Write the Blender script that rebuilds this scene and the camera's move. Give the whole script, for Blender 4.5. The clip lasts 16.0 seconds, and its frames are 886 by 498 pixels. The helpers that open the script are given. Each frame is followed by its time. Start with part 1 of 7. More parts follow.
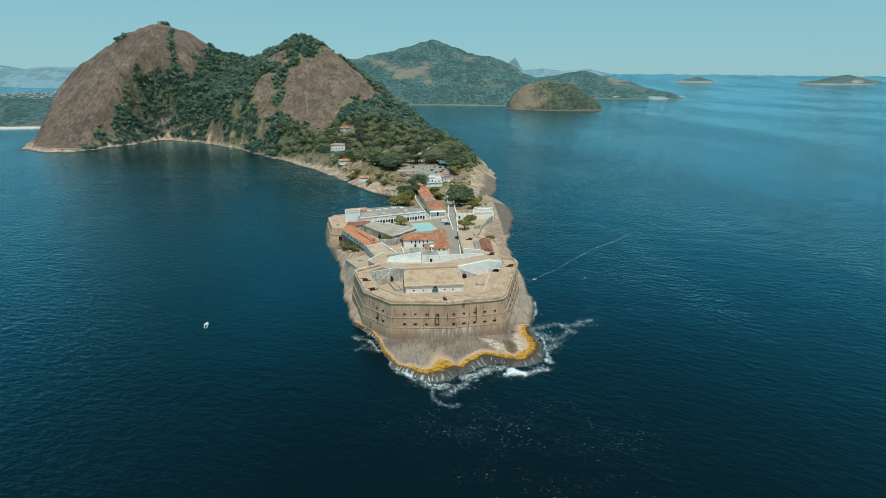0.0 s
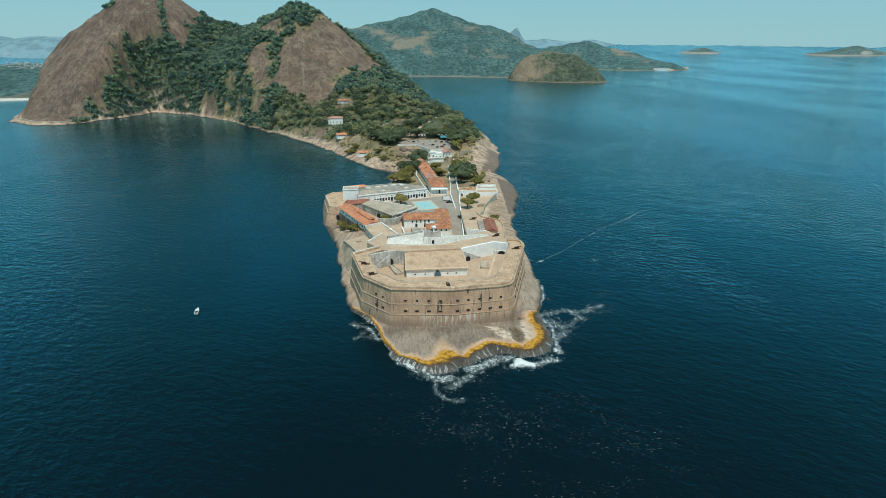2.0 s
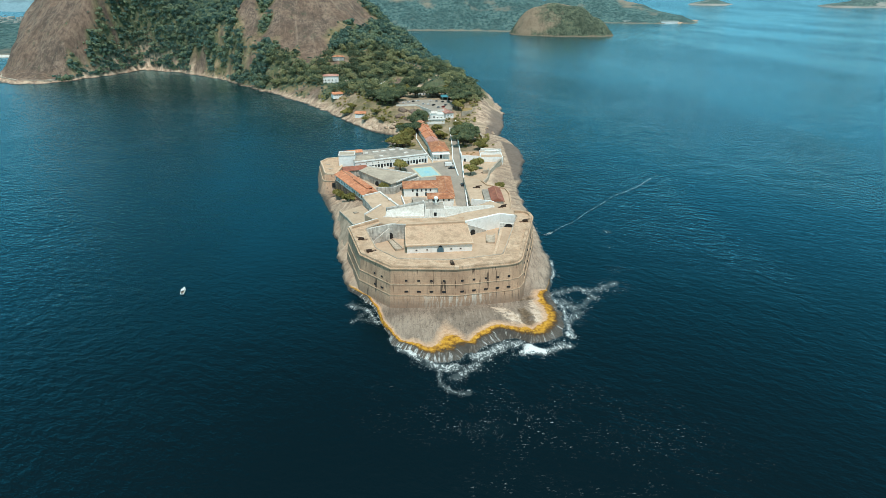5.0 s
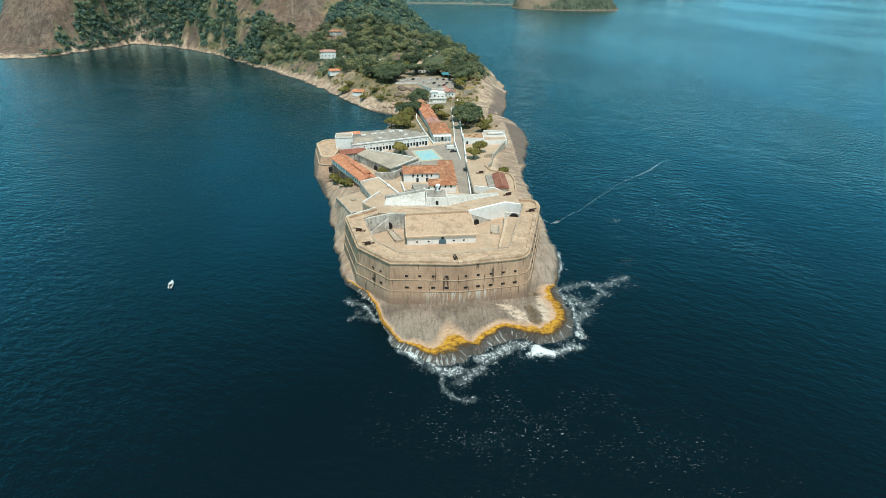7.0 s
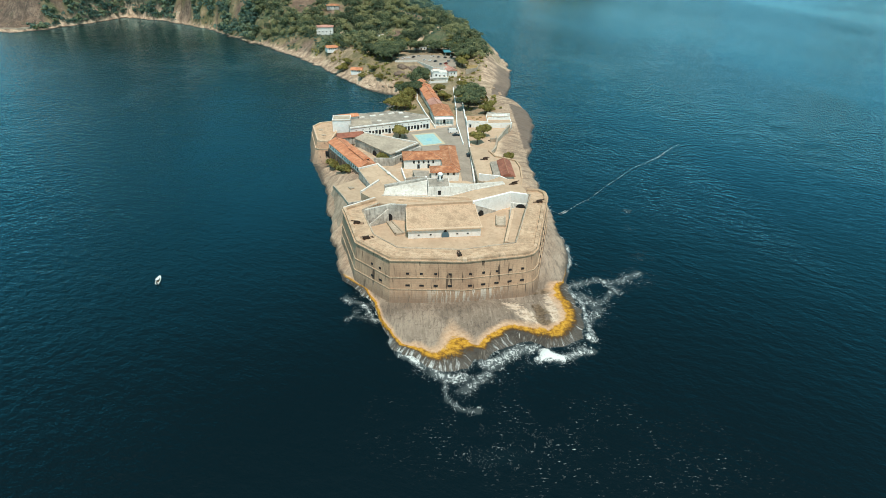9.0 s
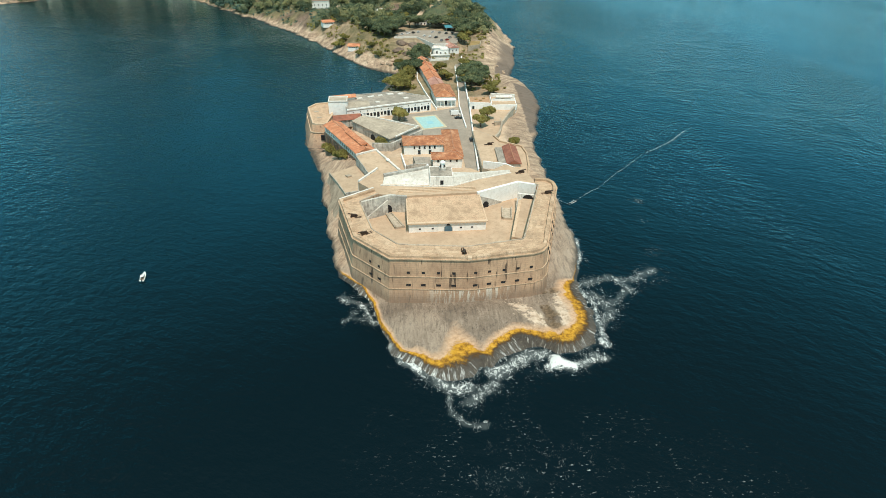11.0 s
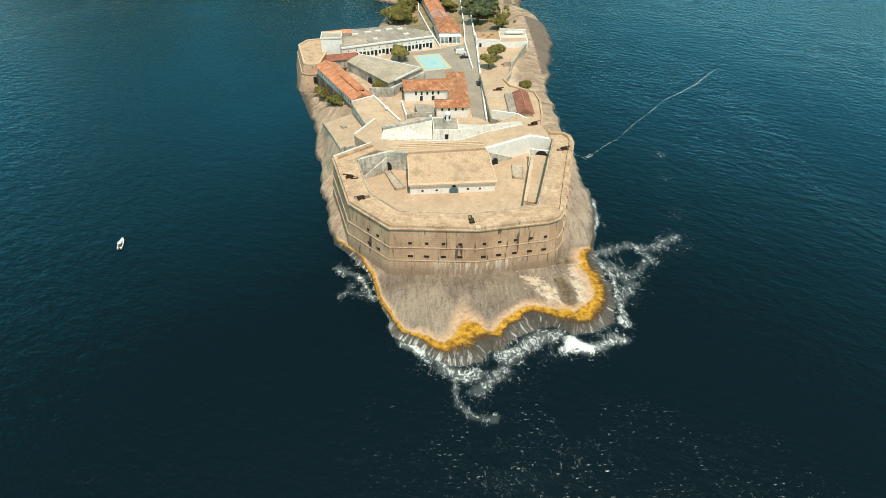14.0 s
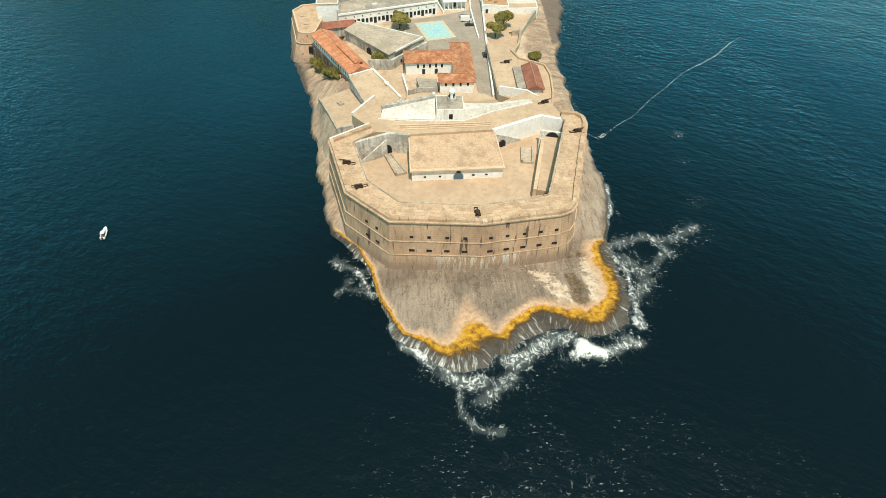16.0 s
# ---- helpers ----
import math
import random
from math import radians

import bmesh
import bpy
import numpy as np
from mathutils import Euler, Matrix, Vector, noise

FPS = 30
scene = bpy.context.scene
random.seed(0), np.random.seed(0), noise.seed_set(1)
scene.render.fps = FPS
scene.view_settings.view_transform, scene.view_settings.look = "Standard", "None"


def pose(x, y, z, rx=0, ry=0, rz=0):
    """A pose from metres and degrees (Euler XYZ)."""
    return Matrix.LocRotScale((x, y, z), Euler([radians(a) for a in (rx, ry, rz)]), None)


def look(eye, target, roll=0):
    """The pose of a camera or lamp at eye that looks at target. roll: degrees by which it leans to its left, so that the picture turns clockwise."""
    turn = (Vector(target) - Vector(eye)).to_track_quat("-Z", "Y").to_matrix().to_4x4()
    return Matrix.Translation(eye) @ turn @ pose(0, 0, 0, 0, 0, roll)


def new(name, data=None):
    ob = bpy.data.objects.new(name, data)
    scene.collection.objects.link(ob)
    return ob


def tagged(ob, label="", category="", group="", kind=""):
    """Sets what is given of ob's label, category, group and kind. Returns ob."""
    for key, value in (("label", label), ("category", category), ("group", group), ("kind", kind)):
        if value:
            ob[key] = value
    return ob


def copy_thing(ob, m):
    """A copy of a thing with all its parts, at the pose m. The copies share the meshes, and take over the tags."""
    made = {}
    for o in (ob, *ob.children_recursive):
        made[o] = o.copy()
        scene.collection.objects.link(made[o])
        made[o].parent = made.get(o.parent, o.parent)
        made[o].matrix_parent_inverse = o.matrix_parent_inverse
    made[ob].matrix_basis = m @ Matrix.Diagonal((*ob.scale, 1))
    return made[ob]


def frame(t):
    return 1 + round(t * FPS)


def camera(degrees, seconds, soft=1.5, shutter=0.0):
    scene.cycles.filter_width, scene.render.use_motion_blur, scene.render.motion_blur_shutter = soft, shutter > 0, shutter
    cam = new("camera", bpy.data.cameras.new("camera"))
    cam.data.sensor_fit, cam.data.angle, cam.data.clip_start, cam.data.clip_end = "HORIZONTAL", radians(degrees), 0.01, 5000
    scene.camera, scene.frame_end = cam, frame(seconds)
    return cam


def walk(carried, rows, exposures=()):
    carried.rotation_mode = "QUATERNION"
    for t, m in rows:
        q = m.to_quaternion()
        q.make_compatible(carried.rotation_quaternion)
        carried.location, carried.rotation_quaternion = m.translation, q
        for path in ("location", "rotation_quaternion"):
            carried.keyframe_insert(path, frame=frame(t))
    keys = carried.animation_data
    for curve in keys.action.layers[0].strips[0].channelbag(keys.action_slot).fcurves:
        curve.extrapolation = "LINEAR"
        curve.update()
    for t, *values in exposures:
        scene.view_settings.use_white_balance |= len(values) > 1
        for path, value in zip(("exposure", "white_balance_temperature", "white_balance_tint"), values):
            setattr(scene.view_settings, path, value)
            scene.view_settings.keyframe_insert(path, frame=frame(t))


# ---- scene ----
cam = camera(80.0, 16.0, soft=0.6)
PATH = [
    (0, (1.895, -9.065, 121.09), (2.01, -7.175, 120.445), 0.4),
    (0.5, (1.638, -4.763, 120.819), (1.753, -2.879, 120.157), 0.3),
    (1, (1.421, -0.848, 120.531), (1.536, 1.029, 119.85), 0.4),
    (1.5, (1.215, 2.721, 120.26), (1.331, 4.588, 119.553), 0.4),
    (2, (1.189, 6.177, 120.02), (1.304, 8.033, 119.282), 0.5),
    (2.5, (1.188, 9.528, 119.861), (1.302, 11.371, 119.093), 0.3),
    (3, (1.187, 12.621, 119.685), (1.301, 14.449, 118.883), 0.4),
    (3.5, (1.271, 15.66, 119.543), (1.382, 17.475, 118.711), 0.3),
    (4, (1.103, 18.939, 119.504), (1.216, 20.746, 118.655), 0.3),
    (6.5, (0.483, 36.421, 119.62), (0.596, 38.186, 118.686), 0.6),
    (7, (0.243, 40.051, 119.649), (0.358, 41.804, 118.693), 0.7),
    (7.5, (0.019, 43.662, 119.656), (0.133, 45.403, 118.678), 0.8),
    (8, (-0.149, 47.16, 119.644), (-0.034, 48.89, 118.648), 0.9),
    (8.5, (-0.236, 50.639, 119.605), (-0.121, 52.361, 118.594), 0.9),
    (9, (-0.374, 54.126, 119.524), (-0.258, 55.837, 118.495), 1.0),
    (11.5, (-1.182, 72.407, 118.761), (-1.063, 74.055, 117.635), 1.3),
    (12, (-1.253, 75.756, 118.622), (-1.135, 77.385, 117.468), 1.4),
    (12.5, (-1.271, 78.947, 118.445), (-1.155, 80.548, 117.253), 1.5),
    (13, (-1.273, 82.19, 118.239), (-1.159, 83.762, 117.008), 1.4),
    (13.5, (-1.225, 85.813, 118.071), (-1.112, 87.355, 116.802), 1.5),
    (14, (-1.17, 89.401, 117.879), (-1.06, 90.915, 116.577), 1.5),
    (14.5, (-1.242, 92.673, 117.7), (-1.132, 94.16, 116.368), 1.6),
    (15, (-1.287, 95.984, 117.545), (-1.178, 97.448, 116.188), 1.8),
    (15.5, (-1.184, 99.626, 117.407), (-1.078, 101.07, 116.027), 2.0),
    (16, (-0.994, 103.557, 117.284), (-0.893, 104.979, 115.881), 1.7),
]
GRADE = [(0, -0.22, 6130, 9), (2, -0.20, 6130, 9), (4, 0.04, 6130, 10), (8, 0.08, 6440, 11.5), (12, 0.16, 6960, 13), (16, 0.26, 7350, 14)]
walk(cam, [(t, look(eye, target, roll)) for t, eye, target, roll in PATH], GRADE)

# ---------------------------------------------------------------- world and sun
SUN_FROM = Vector((0.10, -0.40, 0.91)).normalized()
world = bpy.data.worlds.new("sky_world")
scene.world = world
world.use_nodes = True
wn = world.node_tree
sky = wn.nodes.new("ShaderNodeTexSky")
sky.sky_type, sky.sun_disc = "NISHITA", False
sky.sun_elevation = math.asin(SUN_FROM.z)
sky.sun_rotation = math.atan2(SUN_FROM.x, SUN_FROM.y)
sky.altitude, sky.air_density, sky.dust_density, sky.ozone_density = 100, 1.0, 0.1, 4.0
haze = wn.nodes.new("ShaderNodeMix")  # thin bright haze over the clear sky
haze.data_type = "RGBA"
haze.inputs[0].default_value = 0.82
haze.inputs[7].default_value = (2.95, 6.1, 6.6, 1)
wn.nodes["Background"].inputs["Strength"].default_value = 0.10
wn.links.new(sky.outputs[0], haze.inputs[6])
wn.links.new(haze.outputs[2], wn.nodes["Background"].inputs["Color"])
sun = new("sun", bpy.data.lights.new("sun", "SUN"))
sun.data.energy, sun.data.angle, sun.data.color = 3.6, radians(0.53), (1.0, 0.91, 0.79)
sun.matrix_world = look(SUN_FROM * 1000, (0, 0, 0))
scene.view_settings.exposure = 0.0


# ---------------------------------------------------------------- materials
def material(name):
    m = bpy.data.materials.new(name)
    m.use_nodes = True
    return m, m.node_tree, m.node_tree.nodes["Principled BSDF"]


def node(tree, kind, **values):
    n = tree.nodes.new(kind)
    for key, value in values.items():
        if key in n.inputs:
            n.inputs[key].default_value = value
    return n


def coords(tree, scale=(1, 1, 1)):
    geo = tree.nodes.new("ShaderNodeNewGeometry")
    mul = tree.nodes.new("ShaderNodeVectorMath")
    mul.operation = "MULTIPLY"
    mul.inputs[1].default_value = scale
    tree.links.new(geo.outputs["Position"], mul.inputs[0])
    return mul.outputs[0]


def noise_of(tree, scale, detail=4.0, rough=0.6, stretch=(1, 1, 1)):
    n = node(tree, "ShaderNodeTexNoise", Scale=scale, Detail=detail, Roughness=rough)
    tree.links.new(coords(tree, stretch), n.inputs["Vector"])
    return n.outputs["Fac"]


def ramp(tree, fac, *stops):
    r = tree.nodes.new("ShaderNodeValToRGB")
    while len(r.color_ramp.elements) < len(stops):
        r.color_ramp.elements.new(0.5)
    for e, (p, c) in zip(r.color_ramp.elements, stops):
        e.position = p
        e.color = (c, c, c, 1) if isinstance(c, (int, float)) else (*c, 1)
    tree.links.new(fac, r.inputs[0])
    return r.outputs[0]


def blend(tree, fac, a, b, mode="MIX"):
    m = tree.nodes.new("ShaderNodeMix")
    m.data_type, m.blend_type = "RGBA", mode
    for k, v in ((0, fac), (6, a), (7, b)):
        if isinstance(v, (int, float)):
            m.inputs[k].default_value = v
        elif isinstance(v, tuple):
            m.inputs[k].default_value = (*v, 1)
        else:
            tree.links.new(v, m.inputs[k])
    return m.outputs[2]


def maths(tree, op, a, b=0.0, c=0.0):
    m = tree.nodes.new("ShaderNodeMath")
    m.operation = op
    for k, v in enumerate((a, b, c)):
        if isinstance(v, (int, float)):
            m.inputs[k].default_value = v
        else:
            tree.links.new(v, m.inputs[k])
    return m.outputs[0]


def span(tree, value, low, high):
    """0 below low, 1 above high."""
    m = tree.nodes.new("ShaderNodeMapRange")
    m.inputs[1].default_value, m.inputs[2].default_value = low, high
    tree.links.new(value, m.inputs[0])
    return m.outputs[0]


def bump(tree, bsdf, height, strength, distance):
    b = node(tree, "ShaderNodeBump", Strength=strength, Distance=distance)
    tree.links.new(height, b.inputs["Height"])
    tree.links.new(b.outputs[0], bsdf.inputs["Normal"])


def axis(tree, which):
    geo = tree.nodes.new("ShaderNodeNewGeometry")
    sep = tree.nodes.new("ShaderNodeSeparateXYZ")
    tree.links.new(geo.outputs["Position"], sep.inputs[0])
    return sep.outputs[which]


def grain(name, a, b, c, big=0.12, fine=1.4, rough=0.85, relief=0.25, dist=0.15, stretch=(1, 1, 1), grime=0.0):
    """A weathered surface: colours a to b by broad patches, c in fine specks, grime: dark streaks that run down."""
    m, t, p = material(name)
    patch = noise_of(t, big, 5, 0.65, stretch)
    col = ramp(t, patch, (0.38, a), (0.62, b))
    speck = noise_of(t, fine, 6, 0.7, stretch)
    col = blend(t, ramp(t, speck, (0.47, 0.0), (0.66, 0.7)), col, c)
    if grime:
        streak = noise_of(t, 0.9, 5, 0.7, (1, 1, 0.06))
        col = blend(t, ramp(t, streak, (0.50, 0.0), (0.72, grime)), col, (0.09, 0.075, 0.06))
    t.links.new(col, p.inputs["Base Color"])
    p.inputs["Roughness"].default_value = rough
    p.inputs["Specular IOR Level"].default_value = 0.25
    bump(t, p, speck, relief, dist)
    return m


def fort_stone(name):
    """Old plastered masonry: faint courses, dark run-off streaks, pale lime runs low down and a damp foot."""
    m, t, p = material(name)
    col = ramp(t, noise_of(t, 0.12, 7, 0.7, (1, 1, 0.6)), (0.34, (0.37, 0.230, 0.150)), (0.52, (0.51, 0.330, 0.215)), (0.68, (0.62, 0.42, 0.28)))
    speck = noise_of(t, 1.3, 7, 0.75)
    col = blend(t, ramp(t, speck, (0.48, 0.0), (0.75, 0.6)), col, (0.27, 0.185, 0.13))
    z = axis(t, 2)
    thin = noise_of(t, 1.3, 6, 0.75, (1, 1, 0.045))
    col = blend(t, ramp(t, thin, (0.52, 0.0), (0.67, 0.75)), col, (0.18, 0.125, 0.092))
    broad = noise_of(t, 0.7, 3, 0.5, (1, 1, 0.02))
    col = blend(t, ramp(t, broad, (0.615, 0.0), (0.665, 0.85)), col, (0.055, 0.04, 0.033))
    lime = maths(t, "MULTIPLY", ramp(t, noise_of(t, 0.95, 6, 0.72, (1, 1, 0.07)), (0.50, 0.0), (0.57, 0.9)), span(t, z, 6.9, 6.0))
    lime = maths(t, "MULTIPLY", lime, maths(t, "ADD", 0.12, maths(t, "MULTIPLY", 0.88, maths(t, "MULTIPLY", span(t, axis(t, 0), 3.0, 9.0), span(t, axis(t, 0), 36.0, 30.0)))))
    col = blend(t, lime, col, (0.68, 0.61, 0.52))
    course = maths(t, "ABSOLUTE", maths(t, "SUBTRACT", maths(t, "FRACT", maths(t, "MULTIPLY", z, 1.35)), 0.5))
    col = blend(t, maths(t, "MULTIPLY", span(t, course, 0.40, 0.48), maths(t, "MULTIPLY", noise_of(t, 0.5, 4), 0.7)), col, (0.20, 0.135, 0.095))
    foot = maths(t, "ADD", z, maths(t, "MULTIPLY", maths(t, "SUBTRACT", noise_of(t, 0.18, 5), 0.5), 5.0))
    col = blend(t, maths(t, "MULTIPLY", span(t, foot, 6.0, 2.6), 0.55), col, (0.16, 0.125, 0.10))
    t.links.new(col, p.inputs["Base Color"])
    p.inputs["Roughness"].default_value = 0.9
    p.inputs["Specular IOR Level"].default_value = 0.2
    bump(t, p, speck, 0.35, 0.2)
    return m


def slabs(name, a, b, joint, size, stain):
    """Worn stone paving: slabs with darker joints, and stains."""
    m, t, p = material(name)
    br = t.nodes.new("ShaderNodeTexBrick")
    br.inputs["Scale"].default_value = 1.0
    br.inputs["Brick Width"].default_value, br.inputs["Row Height"].default_value = size * 2.0, size
    br.inputs["Mortar Size"].default_value = 0.07
    br.inputs["Color1"].default_value, br.inputs["Color2"].default_value, br.inputs["Mortar"].default_value = (*a, 1), (*b, 1), (*joint, 1)
    t.links.new(coords(t), br.inputs["Vector"])
    worn = noise_of(t, 0.11, 6, 0.7)
    col = blend(t, ramp(t, worn, (0.40, 0.45), (0.60, 0.95)), br.outputs["Color"], ramp(t, noise_of(t, 0.5, 6, 0.7), (0.35, b), (0.65, a)))
    col = blend(t, ramp(t, noise_of(t, 0.17, 7, 0.7), (0.50, 0.0), (0.62, 0.7)), col, (0.60, 0.405, 0.275))
    col = blend(t, ramp(t, noise_of(t, 0.23, 8, 0.75), (0.48, 0.0), (0.62, 0.8)), col, stain)
    col = blend(t, ramp(t, noise_of(t, 1.6, 6, 0.7), (0.49, 0.0), (0.64, 0.6)), col, stain)
    col = blend(t, ramp(t, noise_of(t, 3.2, 4, 0.7, (1, 1.6, 1)), (0.54, 0.0), (0.66, 0.6)), col, tuple(0.62 * v for v in stain))
    t.links.new(col, p.inputs["Base Color"])
    p.inputs["Roughness"].default_value = 0.9
    p.inputs["Specular IOR Level"].default_value = 0.2
    bump(t, p, br.outputs["Fac"], 0.4, -0.05)
    return m


def plain(name, colour, rough=0.6, metal=0.0, vary=0.25):
    m, t, p = material(name)
    f = noise_of(t, 0.8, 4)
    dark = tuple(v * (1 - vary) for v in colour)
    t.links.new(ramp(t, f, (0.3, dark), (0.7, colour)), p.inputs["Base Color"])
    p.inputs["Roughness"].default_value, p.inputs["Metallic"].default_value = rough, metal
    return m


def blend_of(a, b):
    return tuple(0.5 * (u + v) for u, v in zip(a, b))


def foliage(name, dark, light, dry, crowns=False):
    m, t, p = material(name)
    geo = t.nodes.new("ShaderNodeNewGeometry")
    col = ramp(t, geo.outputs["Random Per Island"], (0.0, dark), (0.7, light), (1.0, blend_of(light, dry)))
    broad = noise_of(t, 0.035, 4)
    col = blend(t, ramp(t, broad, (0.35, 0.0), (0.7, 0.45)), col, tuple(0.55 * v for v in dark))
    each = noise_of(t, 0.14, 2, 0.5)
    if crowns:
        tone = node(t, "ShaderNodeAttribute")
        tone.attribute_name = "tone"
        each = tone.outputs["Fac"]
    col = blend(t, ramp(t, each, (0.30, 0.65), (0.50, 0.0)), col, tuple(0.6 * v for v in dark))
    col = blend(t, ramp(t, each, (0.54, 0.0), (0.68, 0.6)), col, dry)
    t.links.new(col, p.inputs["Base Color"])
    p.inputs["Roughness"].default_value = 0.75
    p.inputs["Specular IOR Level"].default_value = 0.2
    thin = t.nodes.new("ShaderNodeBsdfTranslucent")
    t.links.new(col, thin.inputs["Color"])
    both = t.nodes.new("ShaderNodeMixShader")
    both.inputs[0].default_value = 0.5
    t.links.new(p.outputs[0], both.inputs[1])
    t.links.new(thin.outputs[0], both.inputs[2])
    t.links.new(both.outputs[0], t.nodes["Material Output"].inputs[0])
    return m


def roof_tile(name, a, b, c):
    m, t, p = material(name)
    patch = noise_of(t, 0.35, 5, 0.7)
    col = ramp(t, patch, (0.38, a), (0.52, b), (0.66, c))
    speck = noise_of(t, 3.5, 3)
    col = blend(t, ramp(t, noise_of(t, 1.1, 6, 0.7), (0.48, 0.0), (0.75, 0.75)), col, (0.17, 0.10, 0.07))
    t.links.new(col, p.inputs["Base Color"])
    p.inputs["Roughness"].default_value = 0.85
    bump(t, p, speck, 0.5, 0.15)
    return m


def fact(tree, name):
    a = node(tree, "ShaderNodeAttribute")
    a.attribute_name = name
    return a.outputs["Fac"]


def soil_colour(t):
    return ramp(t, noise_of(t, 0.07, 8, 0.7), (0.36, (0.070, 0.082, 0.036)), (0.46, (0.150, 0.138, 0.066)), (0.55, (0.26, 0.205, 0.112)), (0.66, (0.40, 0.295, 0.178)))


def along_noise(t, u, v, scale, detail=7.0, rough=0.7):
    """Noise over two running coordinates of the rock, such as the way along the shore and up from it."""
    comb = t.nodes.new("ShaderNodeCombineXYZ")
    t.links.new(u, comb.inputs[0])
    t.links.new(v, comb.inputs[1])
    n = node(t, "ShaderNodeTexNoise", Scale=scale, Detail=detail, Roughness=rough)
    t.links.new(comb.outputs[0], n.inputs["Vector"])
    return n.outputs["Fac"]


def hill_rock(name):
    """Brown granite of the hills: run-off veins, blotches, thin soil and a pale washed foot."""
    m, t, p = material(name)
    z = axis(t, 2)
    streak = noise_of(t, 0.055, 7, 0.65, (1, 1, 0.18))
    fine = noise_of(t, 0.2, 9, 0.75, (1, 1, 0.3))
    rock = ramp(t, streak, (0.36, (0.095, 0.068, 0.052)), (0.50, (0.175, 0.124, 0.092)), (0.64, (0.26, 0.188, 0.138)))
    rock = blend(t, ramp(t, fine, (0.47, 0.0), (0.60, 0.85)), rock, (0.070, 0.054, 0.046))
    seamed = maths(t, "ABSOLUTE", maths(t, "SUBTRACT", noise_of(t, 0.05, 7, 0.68, (1, 1, 0.5)), 0.5))
    rock = blend(t, ramp(t, seamed, (0.0, 0.75), (0.010, 0.0)), rock, (0.052, 0.042, 0.036))
    vein = along_noise(t, fact(t, "around"), maths(t, "MULTIPLY", z, 0.10), 0.16, 9.0, 0.78)
    thread = along_noise(t, fact(t, "around"), maths(t, "MULTIPLY", z, 0.22), 0.30, 6.0, 0.7)
    mottle = noise_of(t, 0.075, 10, 0.8)
    rock = blend(t, ramp(t, mottle, (0.50, 0.0), (0.60, 0.65)), rock, (0.080, 0.060, 0.048))
    rock = blend(t, ramp(t, mottle, (0.36, 0.6), (0.46, 0.0)), rock, (0.27, 0.195, 0.145))
    rock = blend(t, ramp(t, vein, (0.54, 0.0), (0.62, 0.6)), rock, (0.30, 0.225, 0.17))
    rock = blend(t, ramp(t, vein, (0.36, 0.7), (0.43, 0.0)), rock, (0.045, 0.036, 0.031))
    lines = maths(t, "ABSOLUTE", maths(t, "SUBTRACT", thread, 0.5))
    rock = blend(t, maths(t, "MULTIPLY", ramp(t, lines, (0.0, 0.7), (0.012, 0.0)), ramp(t, noise_of(t, 0.05, 5, 0.7), (0.46, 0.0), (0.58, 1.0))), rock, (0.38, 0.30, 0.235))
    rust = ramp(t, noise_of(t, 0.022, 5, 0.65), (0.44, 0.0), (0.60, 0.45))
    rock = blend(t, rust, rock, ramp(t, fine, (0.40, (0.25, 0.165, 0.115)), (0.60, (0.125, 0.078, 0.056))))
    moss = ramp(t, noise_of(t, 0.11, 8, 0.75), (0.56, 0.0), (0.64, 0.55))
    rock = blend(t, moss, rock, (0.075, 0.088, 0.055))
    col = blend(t, fact(t, "growth"), rock, soil_colour(t))
    under = maths(t, "MULTIPLY", fact(t, "litter"), ramp(t, noise_of(t, 0.12, 6, 0.7), (0.40, 0.95), (0.62, 0.55)))
    col = blend(t, under, col, ramp(t, noise_of(t, 0.35, 6, 0.7), (0.40, (0.040, 0.066, 0.042)), (0.62, (0.095, 0.125, 0.065))))
    sand = ramp(t, noise_of(t, 0.15, 10, 0.72, (1, 1, 0.8)), (0.34, (0.22, 0.155, 0.112)), (0.46, (0.42, 0.30, 0.215)), (0.56, (0.58, 0.435, 0.315)), (0.70, (0.68, 0.54, 0.41)))
    sand = blend(t, ramp(t, fine, (0.50, 0.0), (0.68, 0.8)), sand, (0.125, 0.095, 0.072))
    seam = along_noise(t, maths(t, "ADD", fact(t, "along"), maths(t, "MULTIPLY", fact(t, "rim"), 0.7)), maths(t, "MULTIPLY", fact(t, "rim"), 0.10), 0.16)
    sand = blend(t, ramp(t, seam, (0.52, 0.0), (0.60, 0.75)), sand, (0.20, 0.148, 0.112))
    col = blend(t, fact(t, "bare"), col, sand)
    col = blend(t, maths(t, "MULTIPLY", fact(t, "damp"), ramp(t, fine, (0.4, 0.95), (0.7, 0.7))), col, (0.165, 0.128, 0.104))
    wet = span(t, maths(t, "ADD", z, maths(t, "MULTIPLY", maths(t, "SUBTRACT", noise_of(t, 0.5, 5), 0.5), 2.0)), 0.9, 0.3)
    col = blend(t, wet, col, (0.040, 0.034, 0.028))
    t.links.new(col, p.inputs["Base Color"])
    t.links.new(maths(t, "SUBTRACT", 0.9, maths(t, "MULTIPLY", wet, 0.5)), p.inputs["Roughness"])
    p.inputs["Specular IOR Level"].default_value = 0.25
    bump(t, p, blend(t, 0.5, fine, streak), 0.8, 2.6)
    return m


